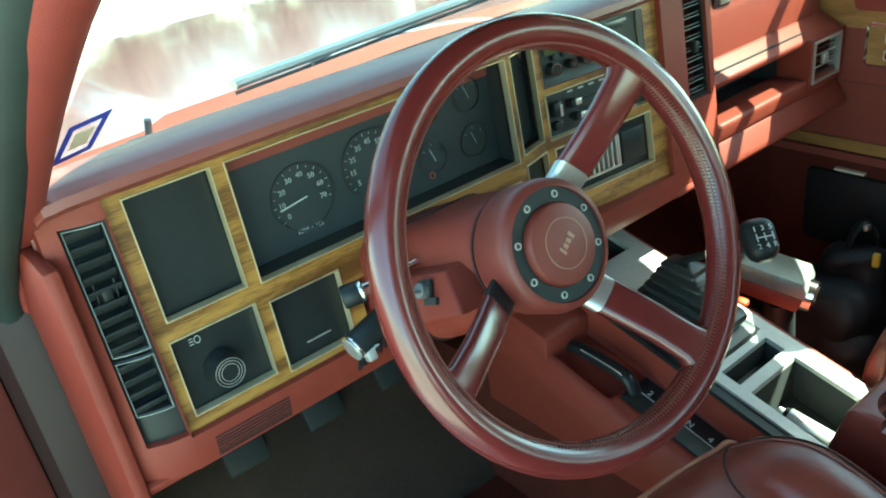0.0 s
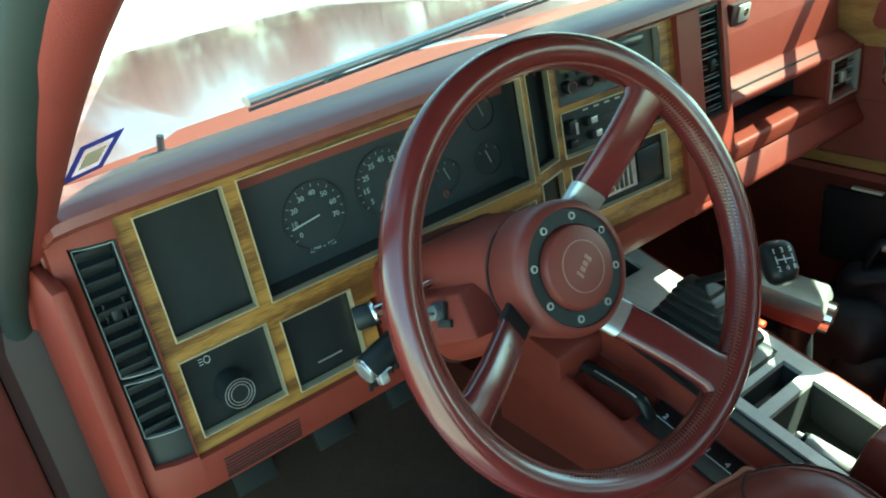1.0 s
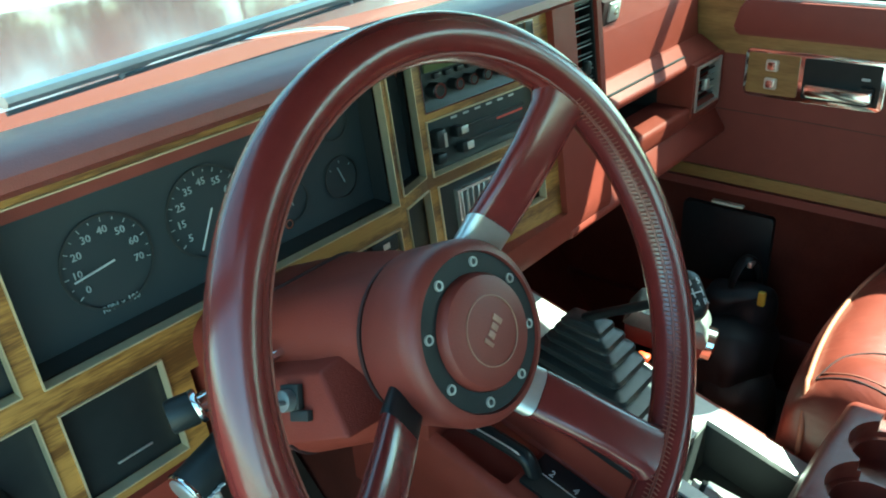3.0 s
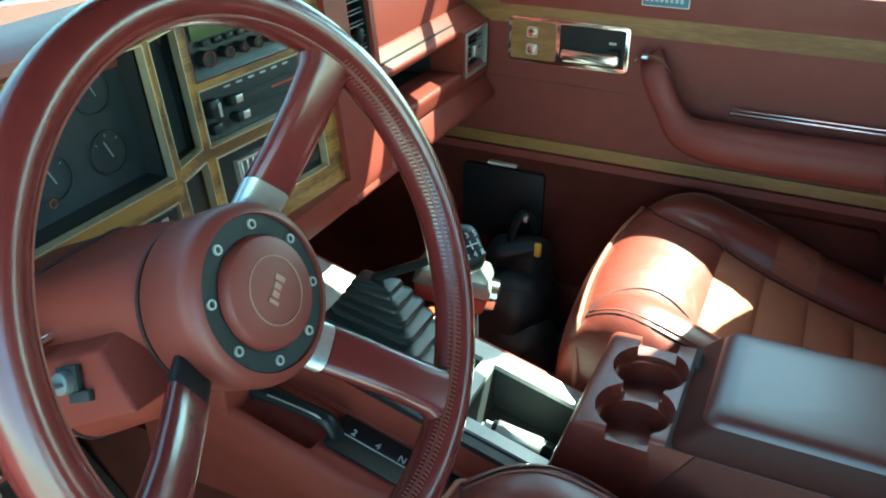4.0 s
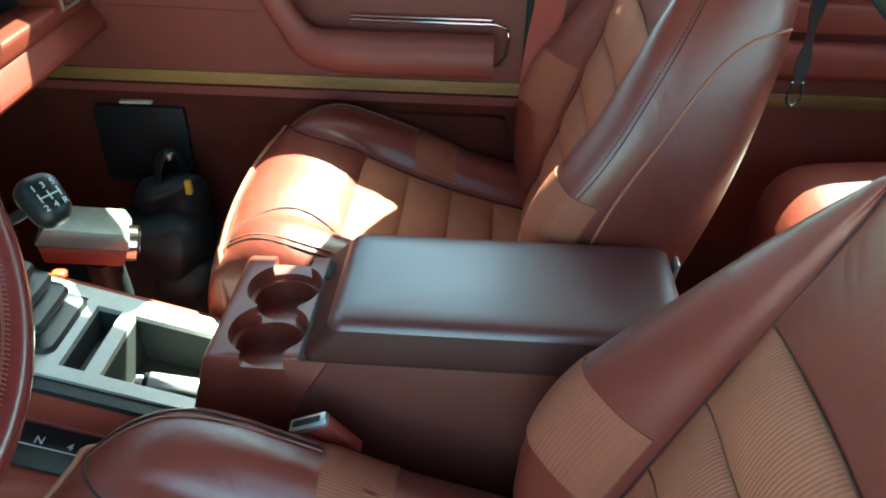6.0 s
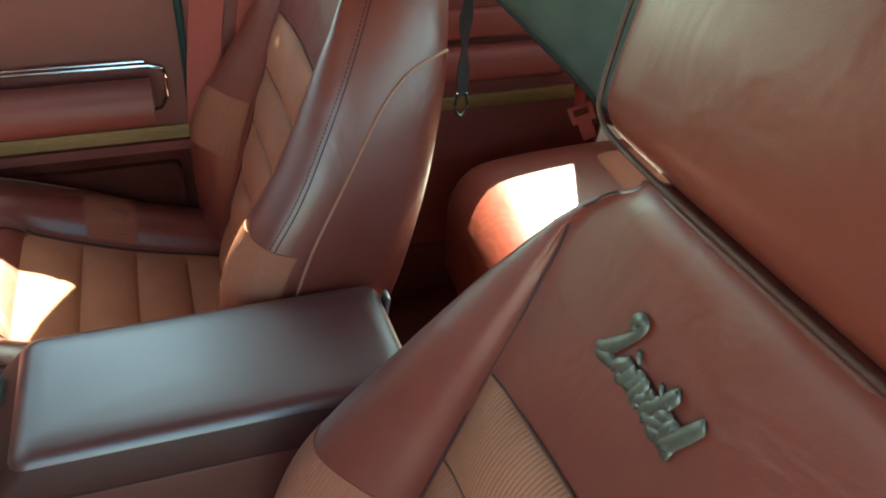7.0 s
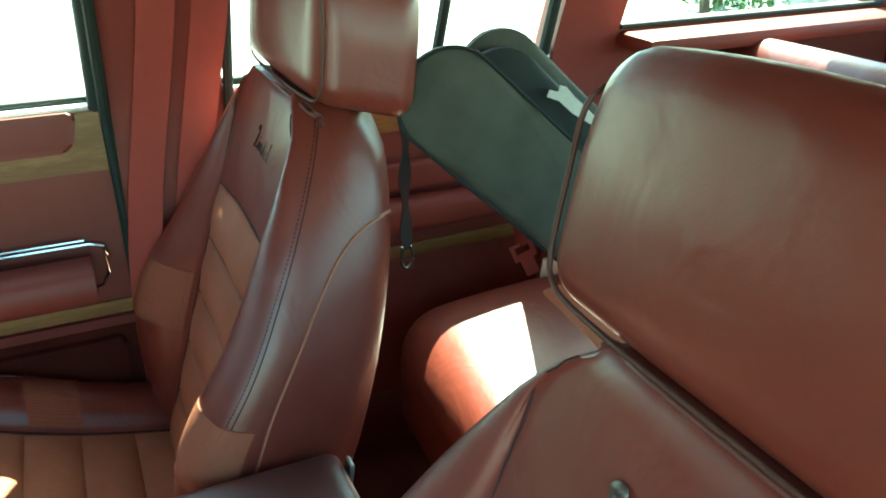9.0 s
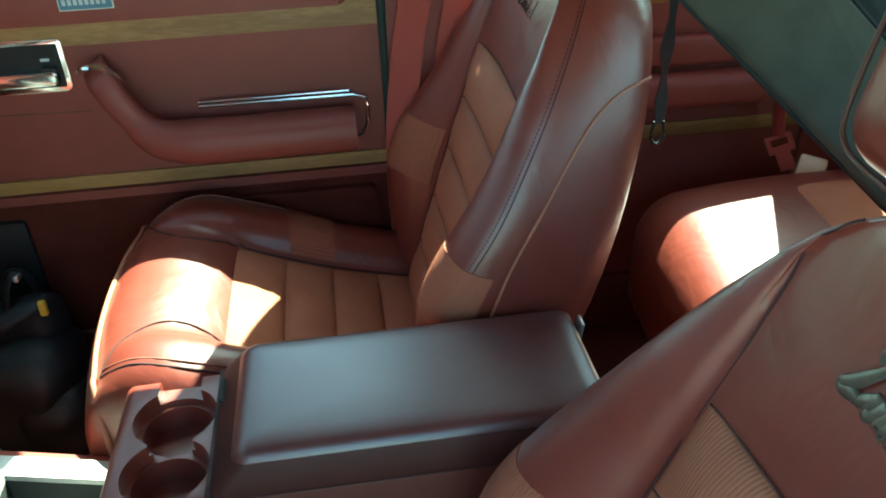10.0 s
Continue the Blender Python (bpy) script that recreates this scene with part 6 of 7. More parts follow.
def build_seat(label, lean, hinge, ahead, lift, rest_at=(0, 0, 0), tall=1.0):
    """A bucket seat: its origin is on the floor under the cushion; hinge is where the back's plane stands, ahead and lift shift the cushion, rest_at and tall the headrest."""
    root = thing("front_seat", label, "car seat", (0, 0, 0), "front seats")
    U = Matrix.Translation(hinge) @ Matrix.Rotation(radians(lean), 4, "X")   # x across, y to the front, z up the back
    C = Matrix.Translation((0, ahead, lift))

    def sp(name, bm, mat, label="", parent=None):
        return part(name, bm, mat, parent or root, label, sharp=55)

    def wrinkle(p, k=1.0):
        return noise.noise(p * 13) * 0.0022 * k + noise.noise(p * 31) * 0.0011 * k

    # --- cushion ---
    def bow(x, y):
        return y - 0.018 * (x / 0.19) ** 2 * ease(y, ((-0.25, 0), (-0.08, 1)))

    ys = [-0.505, -0.47, -0.42, -0.36, -0.31, -0.27, -0.245, -0.225, -0.21, -0.195, -0.17, -0.15, -0.13, -0.115, -0.10, -0.088, -0.076, -0.066, -0.056]
    rings = []
    for y in ys:
        r = closed(cushion_half(y), lambda a, b: Vector((a, bow(a, y), b)))
        rings.append([C @ (p + Vector((0, 0, wrinkle(p) if p.z > 0.7 else 0))) for p in r])

    def front(k, dy, f):
        """The front face swells forward below the piping."""
        return [Vector((p.x * k, p.y + dy, 0.60 + lift + (p.z - 0.60 - lift) * f)) for p in rings[-1]]
    rings = [shrunk(rings[0], 0.9, Vector((0, -0.012, 0)))] + rings + [front(0.995, 0.009, 0.95), front(0.99, 0.019, 0.84), front(0.985, 0.026, 0.68), front(0.97, 0.028, 0.48), front(0.92, 0.022, 0.24), front(0.6, 0.016, 0.10)]
    sp("cushion", loft(bmesh.new(), rings), LEATHER, "leather seat cushion with a rolled front")

    def cz(x, y):
        return across(cushion_half(y), x)

    for k in range(4):
        y0, y1 = -0.212 - 0.068 * k, -0.212 - 0.068 * (k + 1)

        def pleat(u, v, off, y0=y0, y1=y1):
            x, y = -0.121 + 0.242 * u, y0 + (y1 - y0) * v
            e = max(0.0, min(1.0, 6 * u, 6 * (1 - u)))
            return C @ Vector((x, y, cz(x, y) + 0.0012 + (0.0090 * math.sin(math.pi * v) ** 0.6 + 0.0010 * noise.noise(Vector((x, y, k)) * 25)) * e ** 0.5 + off))
        sp("insert_pleat", skin(bmesh.new(), pleat, 18, 10, 0.008), TAN, "tan corduroy pleat")
    for s in (-1, 1):
        def patch(u, v, off, s=s):
            y = -0.288 - 0.066 * u
            x, z = around(cushion_half(y), 2.35 + 4.9 * v, 0.0016 + off)
            return C @ Vector((s * x, bow(x, y), z))
        sp("bolster_patch", skin(bmesh.new(), patch, 5, 16, 0.005), TAN_Y, "tan corduroy patch on the bolster")

        def seam_line(pts, r, mat, name):
            line = []
            for p in curve([(a, b, 0) for a, b in pts], 6):
                line.append(C @ Vector((s * p.x, bow(p.x, p.y), cz(p.x, p.y) + r * 0.4)))
            sp(name, tube(bmesh.new(), line, r, 6), mat)
        seam_line([(0.172, -0.062), (0.130, -0.090), (0.104, -0.130), (0.102, -0.170), (0.118, -0.212)], 0.0013, SEAM, "seam")
        seam_line([(0.174, -0.062), (0.190, -0.10), (0.205, -0.15), (0.208, -0.21), (0.206, -0.285)], 0.0013, SEAM, "seam")
        seam_line([(0.166, -0.066), (0.182, -0.10), (0.197, -0.15), (0.200, -0.21), (0.199, -0.285)], 0.0012, STITCH, "seam")
        seam_line([(0.1225, -0.212), (0.1225, -0.30), (0.1225, -0.40), (0.1225, -0.48)], 0.0020, SEAM, "seam")
    line = []
    for k in range(41):
        x = -0.206 + 0.412 * k / 40
        line.append(C @ Vector((x, bow(x, -0.0535), cz(x, -0.058) - 0.001)))
    ends = [C @ Vector((s * 0.222, -0.082, 0.715)) for s in (-1, 1)]
    low = [C @ Vector((s * 0.222, -0.080, 0.645)) for s in (-1, 1)]
    sp("piping", tube(bmesh.new(), curve([low[0], ends[0], *line[2:-2:2], ends[1], low[1]], 4), 0.0034, 8), PIPING, "pale piping along the front edge")
    sp("valance", nbox((0, -0.29, 0.555 + lift / 2), (0.42, 0.38, 0.09 + lift), 0.02), BLACK)
    for sx in (-0.16, 0.16):
        sp("seat_rail", nbox((sx, -0.28, 0.470), (0.035, 0.44, 0.082), 0.005), BLACK_MATT)

    # --- backrest ---
    ss = [-0.11, -0.07, -0.03, 0.01, 0.05, 0.09, 0.125, 0.16, 0.19, 0.22, 0.25, 0.28, 0.31, 0.34, 0.37, 0.395, 0.42, 0.44, 0.455, 0.466]
    rings = []
    for s_ in ss:
        r = closed(back_half(s_), lambda a, b: Vector((a, b, s_)))
        rings.append([U @ (p + Vector((0, wrinkle(p, 1.2) if p.y > -0.03 else 0, 0))) for p in r])
    up = U.to_3x3() @ Vector((0, 0, 1))
    rings = [shrunk(rings[0], 0.85, -up * 0.02)] + rings + [shrunk(rings[-1], 0.955, up * 0.008), shrunk(rings[-1], 0.80, up * 0.014), shrunk(rings[-1], 0.30, up * 0.016)]
    sp("backrest", loft(bmesh.new(), rings), LEATHER, "leather backrest with side bolsters")

    for k in range(5):
        def pleat(u, v, off, k=k):
            x = -0.1245 + 0.249 * u
            s_ = 0.308 - 0.079 * (k + 1 - v) + 0.010 * (1 - (x / 0.1245) ** 2)
            e = max(0.0, min(1.0, 6 * u, 6 * (1 - u)))
            return U @ Vector((x, across(back_half(s_), x) + 0.0012 + (0.0105 * math.sin(math.pi * v) ** 0.6 + 0.0010 * noise.noise(Vector((x, s_, k)) * 25)) * e ** 0.5 + off, s_))
        sp("insert_pleat", skin(bmesh.new(), pleat, 20, 12, 0.008), TAN, "tan corduroy pleat across the back")
        groove = [U @ Vector((x, across(back_half(0.308 - 0.079 * k + 0.010 * (1 - (x / 0.1245) ** 2)), x) + 0.0014, 0.308 - 0.079 * k + 0.010 * (1 - (x / 0.1245) ** 2))) for x in (-0.1245 + 0.249 * i / 16 for i in range(17))]
        # a dark cord draws the groove's shade
        sp("seam", tube(bmesh.new(), groove, 0.0011, 6), FOLD)
    for s in (-1, 1):
        def patch(u, v, off, s=s):
            s_ = 0.078 + (0.080 + 0.012 * (1 - v)) * u
            x, y = around(back_half(s_), 2.3 + 4.12 * v, 0.0016 + off)
            return U @ Vector((s * x, y, s_))
        sp("bolster_patch", skin(bmesh.new(), patch, 8, 20, 0.005), TAN_Y, "tan corduroy patch on the bolster")

        def line_on(pairs, r, mat, name, lift=0.0004):
            out = []
            for p in curve([(a, b, 0) for a, b in pairs], 6):
                x, y = around(back_half(p.x), p.y, lift)
                out.append(U @ Vector((s * x, y, p.x)))
            return sp(name, tube(bmesh.new(), out, r, 6), mat)
        line_on([(-0.06, 2.05), (0.10, 2.05), (0.20, 2.05), (0.308, 2.05), (0.37, 2.1), (0.425, 2.3), (0.46, 3.6)], 0.0009, SEAM, "seam")
        pipe = []
        for p in curve([(a, b, 0) for a, b in SIDE_PIPE], 5):
            x, y = behind(back_half(p.x), p.y, 0.0006)
            pipe.append(U @ Vector((s * x, y, p.x)))
        sp("piping", tube(bmesh.new(), pipe, 0.0016, 6), PIPING, "thin pale piping on the side")
        bm = bmesh.new()
        for i in range(70):
            s_ = 0.162 + 0.300 * i / 70
            for t in (5.80,):
                pts = []
                for ds in (0, 0.0026):
                    x, y = around(back_half(s_ + ds), t, 0.0008)
                    pts.append(U @ Vector((s * x, y, s_ + ds)))
                tube(bm, pts, 0.0006, 5)
        sp("stitches", bm, SEAM, "row of dark stitches")["kind"] = "stuff"
        line_on([(0.160, 5.96), (0.25, 5.96), (0.35, 5.96), (0.42, 5.96), (0.464, 5.96)], 0.0007, SEAM, "seam")
    # double welt along the top edge and round its corners
    for off, mat, r in ((0.0, WELT, 0.0024), (-0.0062, WELT, 0.0024), (-0.0031, SEAM, 0.0018)):
        arc = []
        for k in range(25):
            q = -1 + 2 * k / 24
            arc.append(U @ Vector((0.113 * q, -0.026 + off - 0.016 * q**4, 0.4745 - off * 0.35 - 0.009 * q**6)))
        for side in (-1, 1):
            down = []
            for s_ in (0.463, 0.455, 0.445):
                x, y = around(back_half(s_), 5.96, 0.0012)
                down.append(U @ Vector((side * x, y + off * 0.6, s_)))
            arc = arc[1:] + down if side > 0 else down[::-1] + arc[:-1]
        sp("welt", tube(bmesh.new(), curve(arc, 3), r, 10), mat, "double welt along the top edge")

    # --- headrest ---
    H = U @ Matrix.Translation(Vector(rest_at) + Vector((0, 0, 0.553 * (1 - tall)))) @ Matrix.Diagonal((1, 1, tall, 1))
    def rest(p):
        p = p.copy()
        f = 1 if p.y > -0.085 else -1
        v = (p.z - 0.553) / 0.075
        p.y += f * 0.010 * (1 - (p.x / 0.155) ** 2) * (1 - 0.5 * v * v) + (0.013 * v if f > 0 else 0.012 * v) + (0.002 * noise.noise(p * 11) if f > 0 else 0)
        p.x *= 1 - 0.12 * max(0.0, v) ** 1.6
        p.z += 0.012 * (1 - (p.x / 0.155) ** 2) * max(0.0, v)
        return p
    hr = sp("headrest", pillow(bmesh.new(), (0, -0.077, 0.551), (0.310, 0.116, 0.142), 0.026, 22, rest, H), LEATHER, "smooth padded leather headrest")
    half = [(0.02, 0.4805), (0.075, 0.4805), (0.122, 0.4815), (0.142, 0.486), (0.1525, 0.50), (0.1545, 0.55), (0.1545, 0.592), (0.150, 0.610), (0.134, 0.6205), (0.07, 0.6225)]
    def edge(x, z):
        """The piping runs up the front's sides and crosses the top at the rear."""
        return rest(Vector((x, -0.025 - 0.060 * ease(z, ((0.595, 0.0), (0.6225, 1.0))), z)))
    loop = [edge(-x, z) for x, z in half] + [edge(x, z) for x, z in half[::-1]]
    sp("headrest_piping", tube(bmesh.new(), [H @ p for p in curve(loop, 5)], 0.0019, 8, closed=True), CORD, "dark piped edge of the headrest", hr)
    for s in (-1, 1):
        sp("headrest_post", cyl(bmesh.new(), U @ Vector((s * 0.05, -0.085, 0.42)), U @ Vector((s * 0.05, -0.085, 0.50)), 0.006, n=12), CHROME, "", hr)
    return root, U


seat, U_P = build_seat("passenger's burgundy leather seat with tan corduroy inserts", 16, (0, -0.476, 0.742), 0.0, 0.0)
seat.matrix_basis = Matrix.Translation((0.712, 0.0, 0.0))
driver, U_D = build_seat("driver's burgundy leather seat with chrome script badge", 20.5, (0, -0.473, 0.734), 0.018, 0.018, (0.010, 0.010, 0.004), 1.07)
driver.matrix_basis = Matrix.Translation((0.005, 0.0, 0.0))
LETTERS = [
    [(0.18, 0.80), (0.10, 0.95), (0.25, 1.05), (0.33, 0.85), (0.22, 0.45), (0.08, 0.10), (-0.04, 0.03), (0.06, -0.05), (0.30, 0.05), (0.45, 0.02)],
    [(0.45, 0.02), (0.58, 0.20), (0.66, 0.42), (0.64, 0.10), (0.70, 0.02), (0.78, 0.10)],
    [(0.78, 0.10), (0.86, 0.40), (0.86, 0.03), (0.93, 0.33), (1.00, 0.40), (1.02, 0.05), (1.09, 0.33), (1.16, 0.40), (1.18, 0.08), (1.26, 0.03)],
    [(1.26, 0.03), (1.34, 0.20), (1.42, 0.42), (1.40, 0.10), (1.46, 0.02)],
    [(1.46, 0.02), (1.56, 0.30), (1.68, 0.85), (1.64, 0.40), (1.62, 0.08), (1.70, 0.02)],
    [(1.70, 0.02), (1.82, 0.15), (1.94, 0.30), (1.90, 0.42), (1.80, 0.30), (1.80, 0.08), (1.92, 0.00), (2.04, 0.15)],
    [(2.20, 0.38), (2.08, 0.40), (2.04, 0.15), (2.14, 0.00), (2.26, 0.25), (2.36, 0.90), (2.30, 0.30), (2.30, 0.05), (2.44, 0.04)],
    [(1.52, 0.52), (1.80, 0.56)], [(0.69, 0.60), (0.72, 0.64)], [(1.45, 0.60), (1.48, 0.64)],
]


def script(name, u, r, flat, mat, parent, m, label):
    """The word Limited in joined handwriting, u metres to the capital's height."""
    bm = bmesh.new()
    for pts in LETTERS:
        line = curve([((a - 1.2 + 0.25 * b) * u, (b - 0.4) * u, 0) for a, b in pts], 5)
        tube(bm, [m @ p for p in line], lambda k: r * u * (0.8 + 0.4 * math.sin(9 * k) ** 2), 8, flat, m.to_3x3() @ Vector((0, 0, 1)))
    return part(name, bm, mat, parent, label, 75)


def on_back(U, x, s, off):
    """A pose on the upper back's face, its x towards the seat's left."""
    turn = U.to_3x3()
    return facing(U @ Vector((x, across(back_half(s), x) + off, s)), turn @ Vector((-1, 0, 0)), turn @ Vector((0, 0, 1)))


script("badge", 0.031, 0.122, 0.45, SCRIPT, driver, on_back(U_D, 0.016, 0.398, 0.002) @ pose(0, 0, 0, 0, 0, -5), "tarnished metal script badge")
script("embroidery", 0.027, 0.028, 1.2, SEAM, seat, on_back(U_P, -0.028, 0.404, 0.0002) @ pose(0, 0, 0, 0, 0, -4), "dark embroidered script")

# ---- rear seat ----
rear = thing("rear_bench", "burgundy leather rear bench with tan insert", "car seat", (0.37, -1.1, 0.45))
Q_INV = rear.matrix_basis.inverted()


def rpart(name, bm, mat, label=""):
    ob = part(name, bm, mat, rear, label, sharp=60)
    ob.matrix_parent_inverse = Q_INV


def rear_cush(p):
    p = p.copy()
    if p.z > 0.70:
        p.z += 0.018 * (1 - ((p.y + 1.10) / 0.25) ** 2) - 0.02 * max(0, (p.y + 0.92) / 0.1) ** 2
        p.z += 0.020 * math.cos((p.x - 0.72) / 0.2 * 1.2) - 0.015
    p.y += 0.03 * math.cos((p.x - 0.37) / 0.55 * 1.5)
    return p


rpart("cushion", pillow(bmesh.new(), (0.37, -1.09, 0.665), (0.97, 0.52, 0.22), 0.06, 22, rear_cush), LEATHER, "leather bench cushion")
rpart("insert", pillow(bmesh.new(), (0.66, -1.185, 0.732), (0.24, 0.27, 0.10), 0.03, 10, rear_cush), TAN, "tan corduroy insert")
rpart("insert", pillow(bmesh.new(), (0.06, -1.185, 0.732), (0.24, 0.27, 0.10), 0.03, 10, rear_cush), TAN)
RB = Matrix.Translation((0.37, -1.36, 0.70)) @ Matrix.Rotation(radians(18), 4, "X")
rpart("backrest", pillow(bmesh.new(), (0, -0.07, 0.215), (1.13, 0.13, 0.53), 0.045, 18, None, RB), LEATHER, "leather bench backrest")
rpart("insert", pillow(bmesh.new(), (0.33, -0.02, 0.20), (0.30, 0.06, 0.32), 0.025, 10, None, RB), TAN)
rb = thing("rear_belt_buckle", "red seat belt tongue on pale beige holder", "seat belt", (0.93, -1.08, 0.745))
I5 = rb.matrix_basis.inverted()
TG = facing((0.885, -1.093, 0.793), (-0.55, -0.84, 0.0), (0.25, -0.15, 0.95)) @ pose(0, 0, 0, 0, 0, 28)
TN = [("tongue", plate(bmesh.new(), -0.021, 0.021, 0.0, 0.030, [(-0.013, 0.013, 0.012, 0.024)], lambda a, b, t: TG @ Vector((a, b, -t)), 0.003), BELT),
      ("tongue_neck", plate(bmesh.new(), -0.012, 0.012, -0.030, 0.0, [], lambda a, b, t: TG @ Vector((a, b, -t)), 0.003), BELT),
      ("webbing", tube(bmesh.new(), curve([TG @ Vector((0, 0.026, -0.002)), (0.93, -1.10, 0.90), (0.94, -1.15, 1.02)], 6), 0.020, 8, 0.08, (0, 1, 0)), BELT),
      ("holder", nbox((0, 0, 0), (0.042, 0.046, 0.030), 0.004, m=TG @ pose(0.030, -0.042, 0.0, 0, 0, -35)), BEIGE)]
for nm, bm, mat in TN:
    ob = part(nm, bm, mat, rb)
    ob.matrix_parent_inverse = I5

# ---- soft bag behind the seats, hanging strap ----
soft = thing("soft_bag", "dark grey-green soft bag with open black flap and white tag", "bag", (0.52, -0.86, 0.44))
I6 = soft.matrix_basis.inverted()
BA, BB = Vector((0.588, -0.785, 1.192)), Vector((0.562, -0.950, 1.036))
axis = (BB - BA).normalized()
face = Vector((-0.82, 0.45, 0.29))
nrm = (face - axis * face.dot(axis)).normalized()
BM = Matrix.Translation(BA) @ Matrix((axis, nrm.cross(axis), nrm)).transposed().to_4x4()


def bag_shape(p):
    q = p.copy()
    q.z += 0.010 * noise.noise(p * 9) + 0.003 * noise.noise(p * 24) + 0.0006 * noise.noise(p * 60) - 0.8 * p.y * p.y
    return q


for nm, da, dz, dy, mat, lab in (("front_flap", 0.0, 0.0, 0.0, BAG, "dark padded front flap"), ("rear_flap", 0.055, -0.060, 0.058, BAG, "second flap standing open"), ("lining", 0.060, -0.034, 0.040, BAG_IN, "black lining")):
    L = 0.66 if nm != "lining" else 0.62
    out = []
    ring0 = round_rect(-0.036, L, -0.060, 0.060, 0.056, 8)
    for (a0, b0), (a1, b1) in zip(ring0, ring0[1:] + ring0[:1]):
        m = max(1, int(math.hypot(a1 - a0, b1 - b0) / 0.02))
        out += [(a0 + (a1 - a0) * i / m, b0 + (b1 - b0) * i / m) for i in range(m)]
    bm = bmesh.new()
    rings = []
    faces = [(0.0, 0.016), (0.2, 0.0165), (0.4, 0.0165), (0.6, 0.016), (0.8, 0.015), (0.92, 0.012), (1.0, 0.005)]
    for f, z in faces + [(f, -z) for f, z in faces[::-1]]:
        if f == 0.0:
            rings.append([bm.verts.new(BM @ bag_shape(Vector((0.30 + da, dy, z + dz))))])
        else:
            rings.append([bm.verts.new(BM @ bag_shape(Vector((0.30 + da + (a - 0.30) * f, b * f + dy, z + dz)))) for a, b in out])
    for p, q in zip(rings, rings[1:]):
        n = max(len(p), len(q))
        for k in range(n):
            fs = list(dict.fromkeys([p[k % len(p)], p[(k + 1) % len(p)], q[(k + 1) % len(q)], q[k % len(q)]]))
            bm.faces.new(fs)
    ob = part(nm, bm, mat, soft, lab)
    ob.matrix_parent_inverse = I6
bm = tube(bmesh.new(), [BM @ (bag_shape(Vector((a, b, 0.004))) + Vector((0, 0, 0.004))) for a, b in round_rect(-0.036, 0.66, -0.060, 0.060, 0.056, 10)], 0.0026, 6, closed=True)
ob = part("edge_piping", bm, BAG_IN, soft, "dark piped edge")
ob.matrix_parent_inverse = I6
TORN = [(0.0, 0.0), (0.016, 0.004), (0.040, 0.001), (0.074, 0.003), (0.076, 0.012), (0.050, 0.016), (0.030, 0.018), (0.012, 0.022), (0.004, 0.019), (0.008, 0.012), (-0.003, 0.008)]
TP = BM @ pose(0.115, 0.078, -0.012, 12, 0, 8)
ob = part("tag", prism(bmesh.new(), TORN, lambda a, b: TP @ Vector((a, b, 0)), lambda a, b: TP @ Vector((a, b, 0.0015))), TAG, soft, "torn white label tag")
ob.matrix_parent_inverse = I6
strap = thing("hanging_strap", "dark strap with bright end hanging beside the headrest", "strap", (0.69, -0.788, 1.17))
I7 = strap.matrix_basis.inverted()
st = curve([(0.693, -0.790, 1.150), (0.692, -0.790, 1.10), (0.690, -0.787, 1.05), (0.694, -0.789, 1.00), (0.690, -0.788, 0.955)], 6)
bm = bmesh.new()
rows = []
for i, p in enumerate(st):
    w = 0.0078 + 0.003 * math.sin(i * 0.7)
    tw = 0.8 * math.sin(i * 0.45)
    d = Vector((0.4 * math.cos(tw), -math.cos(tw), 0)).normalized() * w
    e = Vector((0.001, 0.0004, 0))
    rows.append([p - d - e, p + d - e, p + d + e, p - d + e])
ob = part("webbing", loft(bm, rows), CLOTH, strap)
ob.matrix_parent_inverse = I7
ob = part("end_clip", tube(bmesh.new(), curve([(0.690, -0.782, 0.958), (0.690, -0.779, 0.938), (0.690, -0.787, 0.926), (0.690, -0.796, 0.938), (0.690, -0.793, 0.958)], 5), 0.0022, 8), BLACK, strap)
ob.matrix_parent_inverse = I7

# ---- outdoors ----
bm = bmesh.new()
for sx, sy in ((-1, -1), (1, -1), (1, 1), (-1, 1)):
    bm.verts.new((sx * 400, sy * 400, 0))
bm.faces.new(bm.verts)
tagged(part("ground", bm, CONCRETE), "pale sunlit concrete ground", "ground", kind="structure")


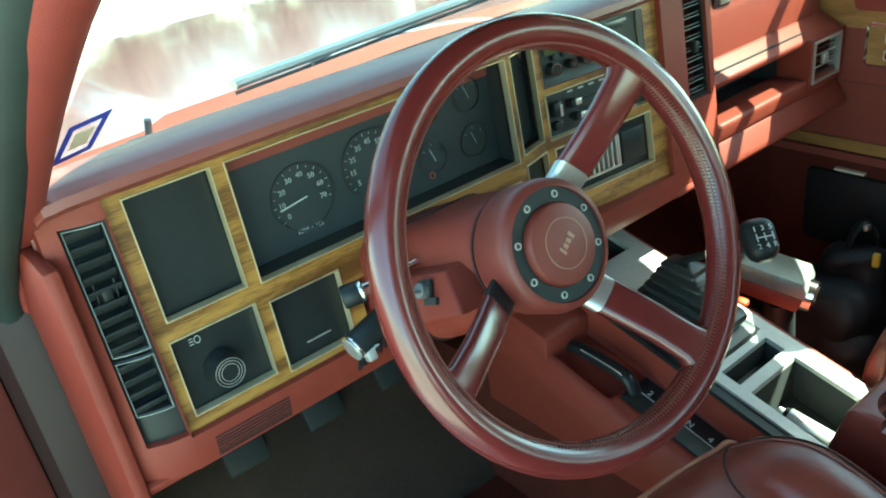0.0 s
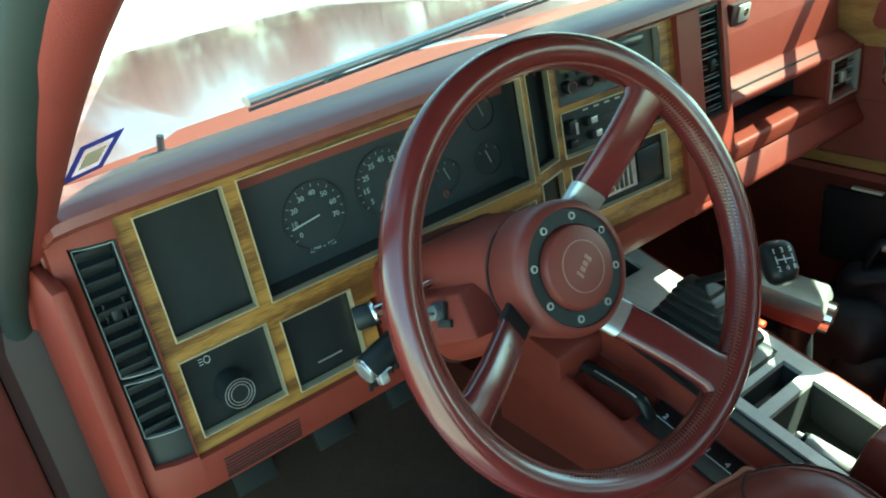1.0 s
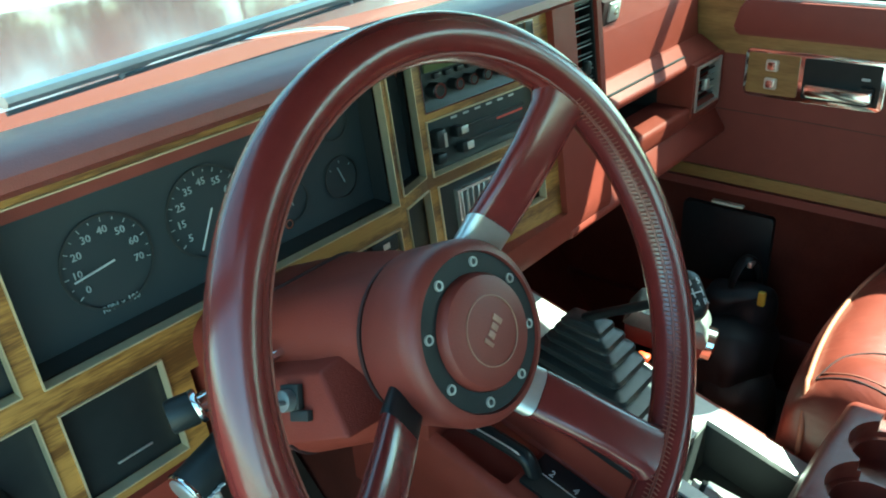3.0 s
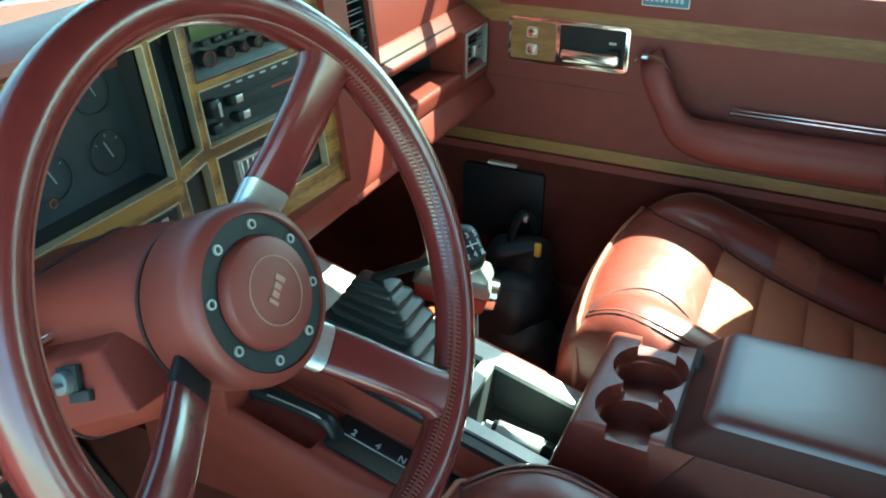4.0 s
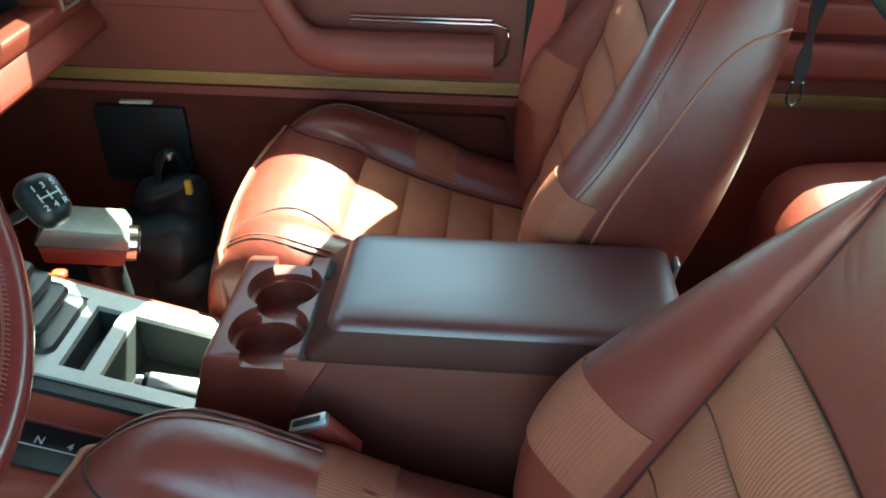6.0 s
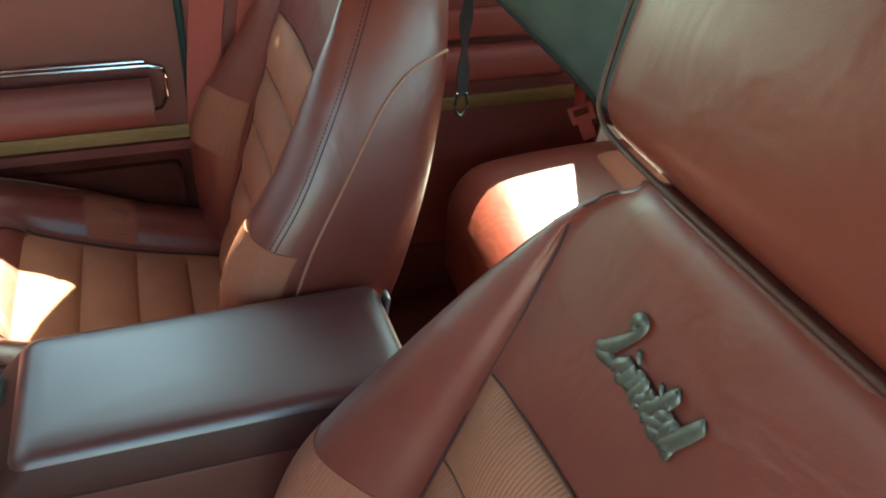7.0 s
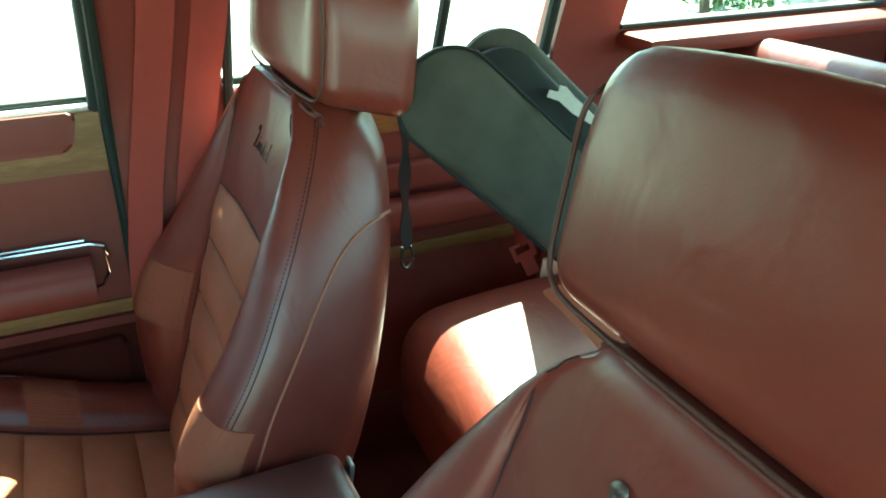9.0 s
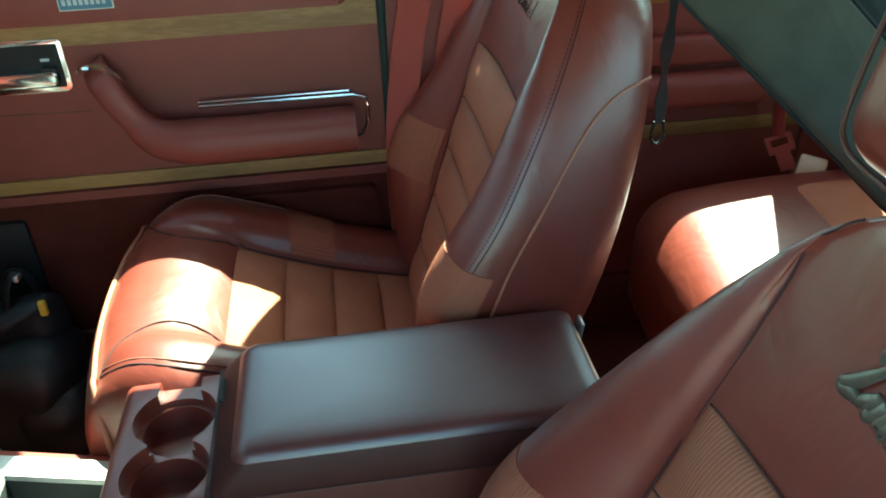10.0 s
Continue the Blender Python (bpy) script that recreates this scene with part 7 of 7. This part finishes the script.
def leaf_cloud(bm, c, r, n, size, rng):
    for _ in range(n):
        d = Vector((rng.gauss(0, 1), rng.gauss(0, 1), rng.gauss(0, 1))).normalized()
        p = Vector(c) + Vector((d.x * r[0], d.y * r[1], d.z * r[2])) * rng.uniform(0.35, 1.05)
        if p.z < 0.05:
            continue
        q = Euler((rng.uniform(0, 6.3), rng.uniform(0, 6.3), rng.uniform(0, 6.3))).to_matrix()
        s = size * rng.uniform(0.6, 1.4)
        bm.faces.new([bm.verts.new(p + q @ Vector(k)) for k in ((-s, 0, 0), (0, -s * 0.45, 0), (s, 0, 0), (0, s * 0.45, 0))])


rng = random.Random(4)
for k in range(6):
    bx, by = 6.8 + 0.35 * k + rng.uniform(-0.4, 0.4), -6.4 - 1.15 * k + rng.uniform(-0.3, 0.3)
    bush = thing("bush", "sunlit green bush at the edge of the concrete", "bush", (bx, by, 0), "bushes")
    part("stem", tube(bmesh.new(), [(0, 0, 0), (0.05, 0.03, 0.5), (0.02, 0.1, 1.1)], lambda q: 0.06 - 0.035 * q, 8), BARK, bush)
    bm = bmesh.new()
    for _ in range(7):
        leaf_cloud(bm, (rng.uniform(-0.7, 0.7), rng.uniform(-0.7, 0.7), rng.uniform(0.4, 1.7)), (0.6, 0.6, 0.5), 420, 0.05, rng)
    part("crown", bm, LEAF, bush)
for k in range(5):
    post = thing("white_post", "white painted post beyond the bushes", "post", (6.2 + 0.25 * k, -7.2 - 1.2 * k, 0), "posts")
    part("shaft", nbox((0, 0, 0.75), (0.10, 0.10, 1.5), 0.01), TAG, post)
    part("cap", nbox((0, 0, 1.52), (0.13, 0.13, 0.04), 0.01), TAG, post)
# bare trees far ahead, that the bonnet mirrors
for k in range(14):
    tx, ty = -14 + 3.0 * k + rng.uniform(-1, 1), 26 + rng.uniform(-2, 3)
    tree = thing("tree", "bare brown tree far ahead of the car", "tree", (tx, ty, 0), "trees")
    hgt = rng.uniform(4.5, 6.5)
    part("trunk", tube(bmesh.new(), [(0, 0, 0), (0.1, 0, hgt * 0.4), (0.0, 0.1, hgt * 0.8)], lambda q: 0.18 - 0.13 * q, 8), BARK, tree)
    bm = bmesh.new()
    for _ in range(9):
        leaf_cloud(bm, (rng.uniform(-1.5, 1.5), rng.uniform(-1.2, 1.2), rng.uniform(hgt * 0.1, hgt)), (1.2, 1.0, 1.0), 300, 0.19, rng)
    part("crown", bm, BARE, tree)
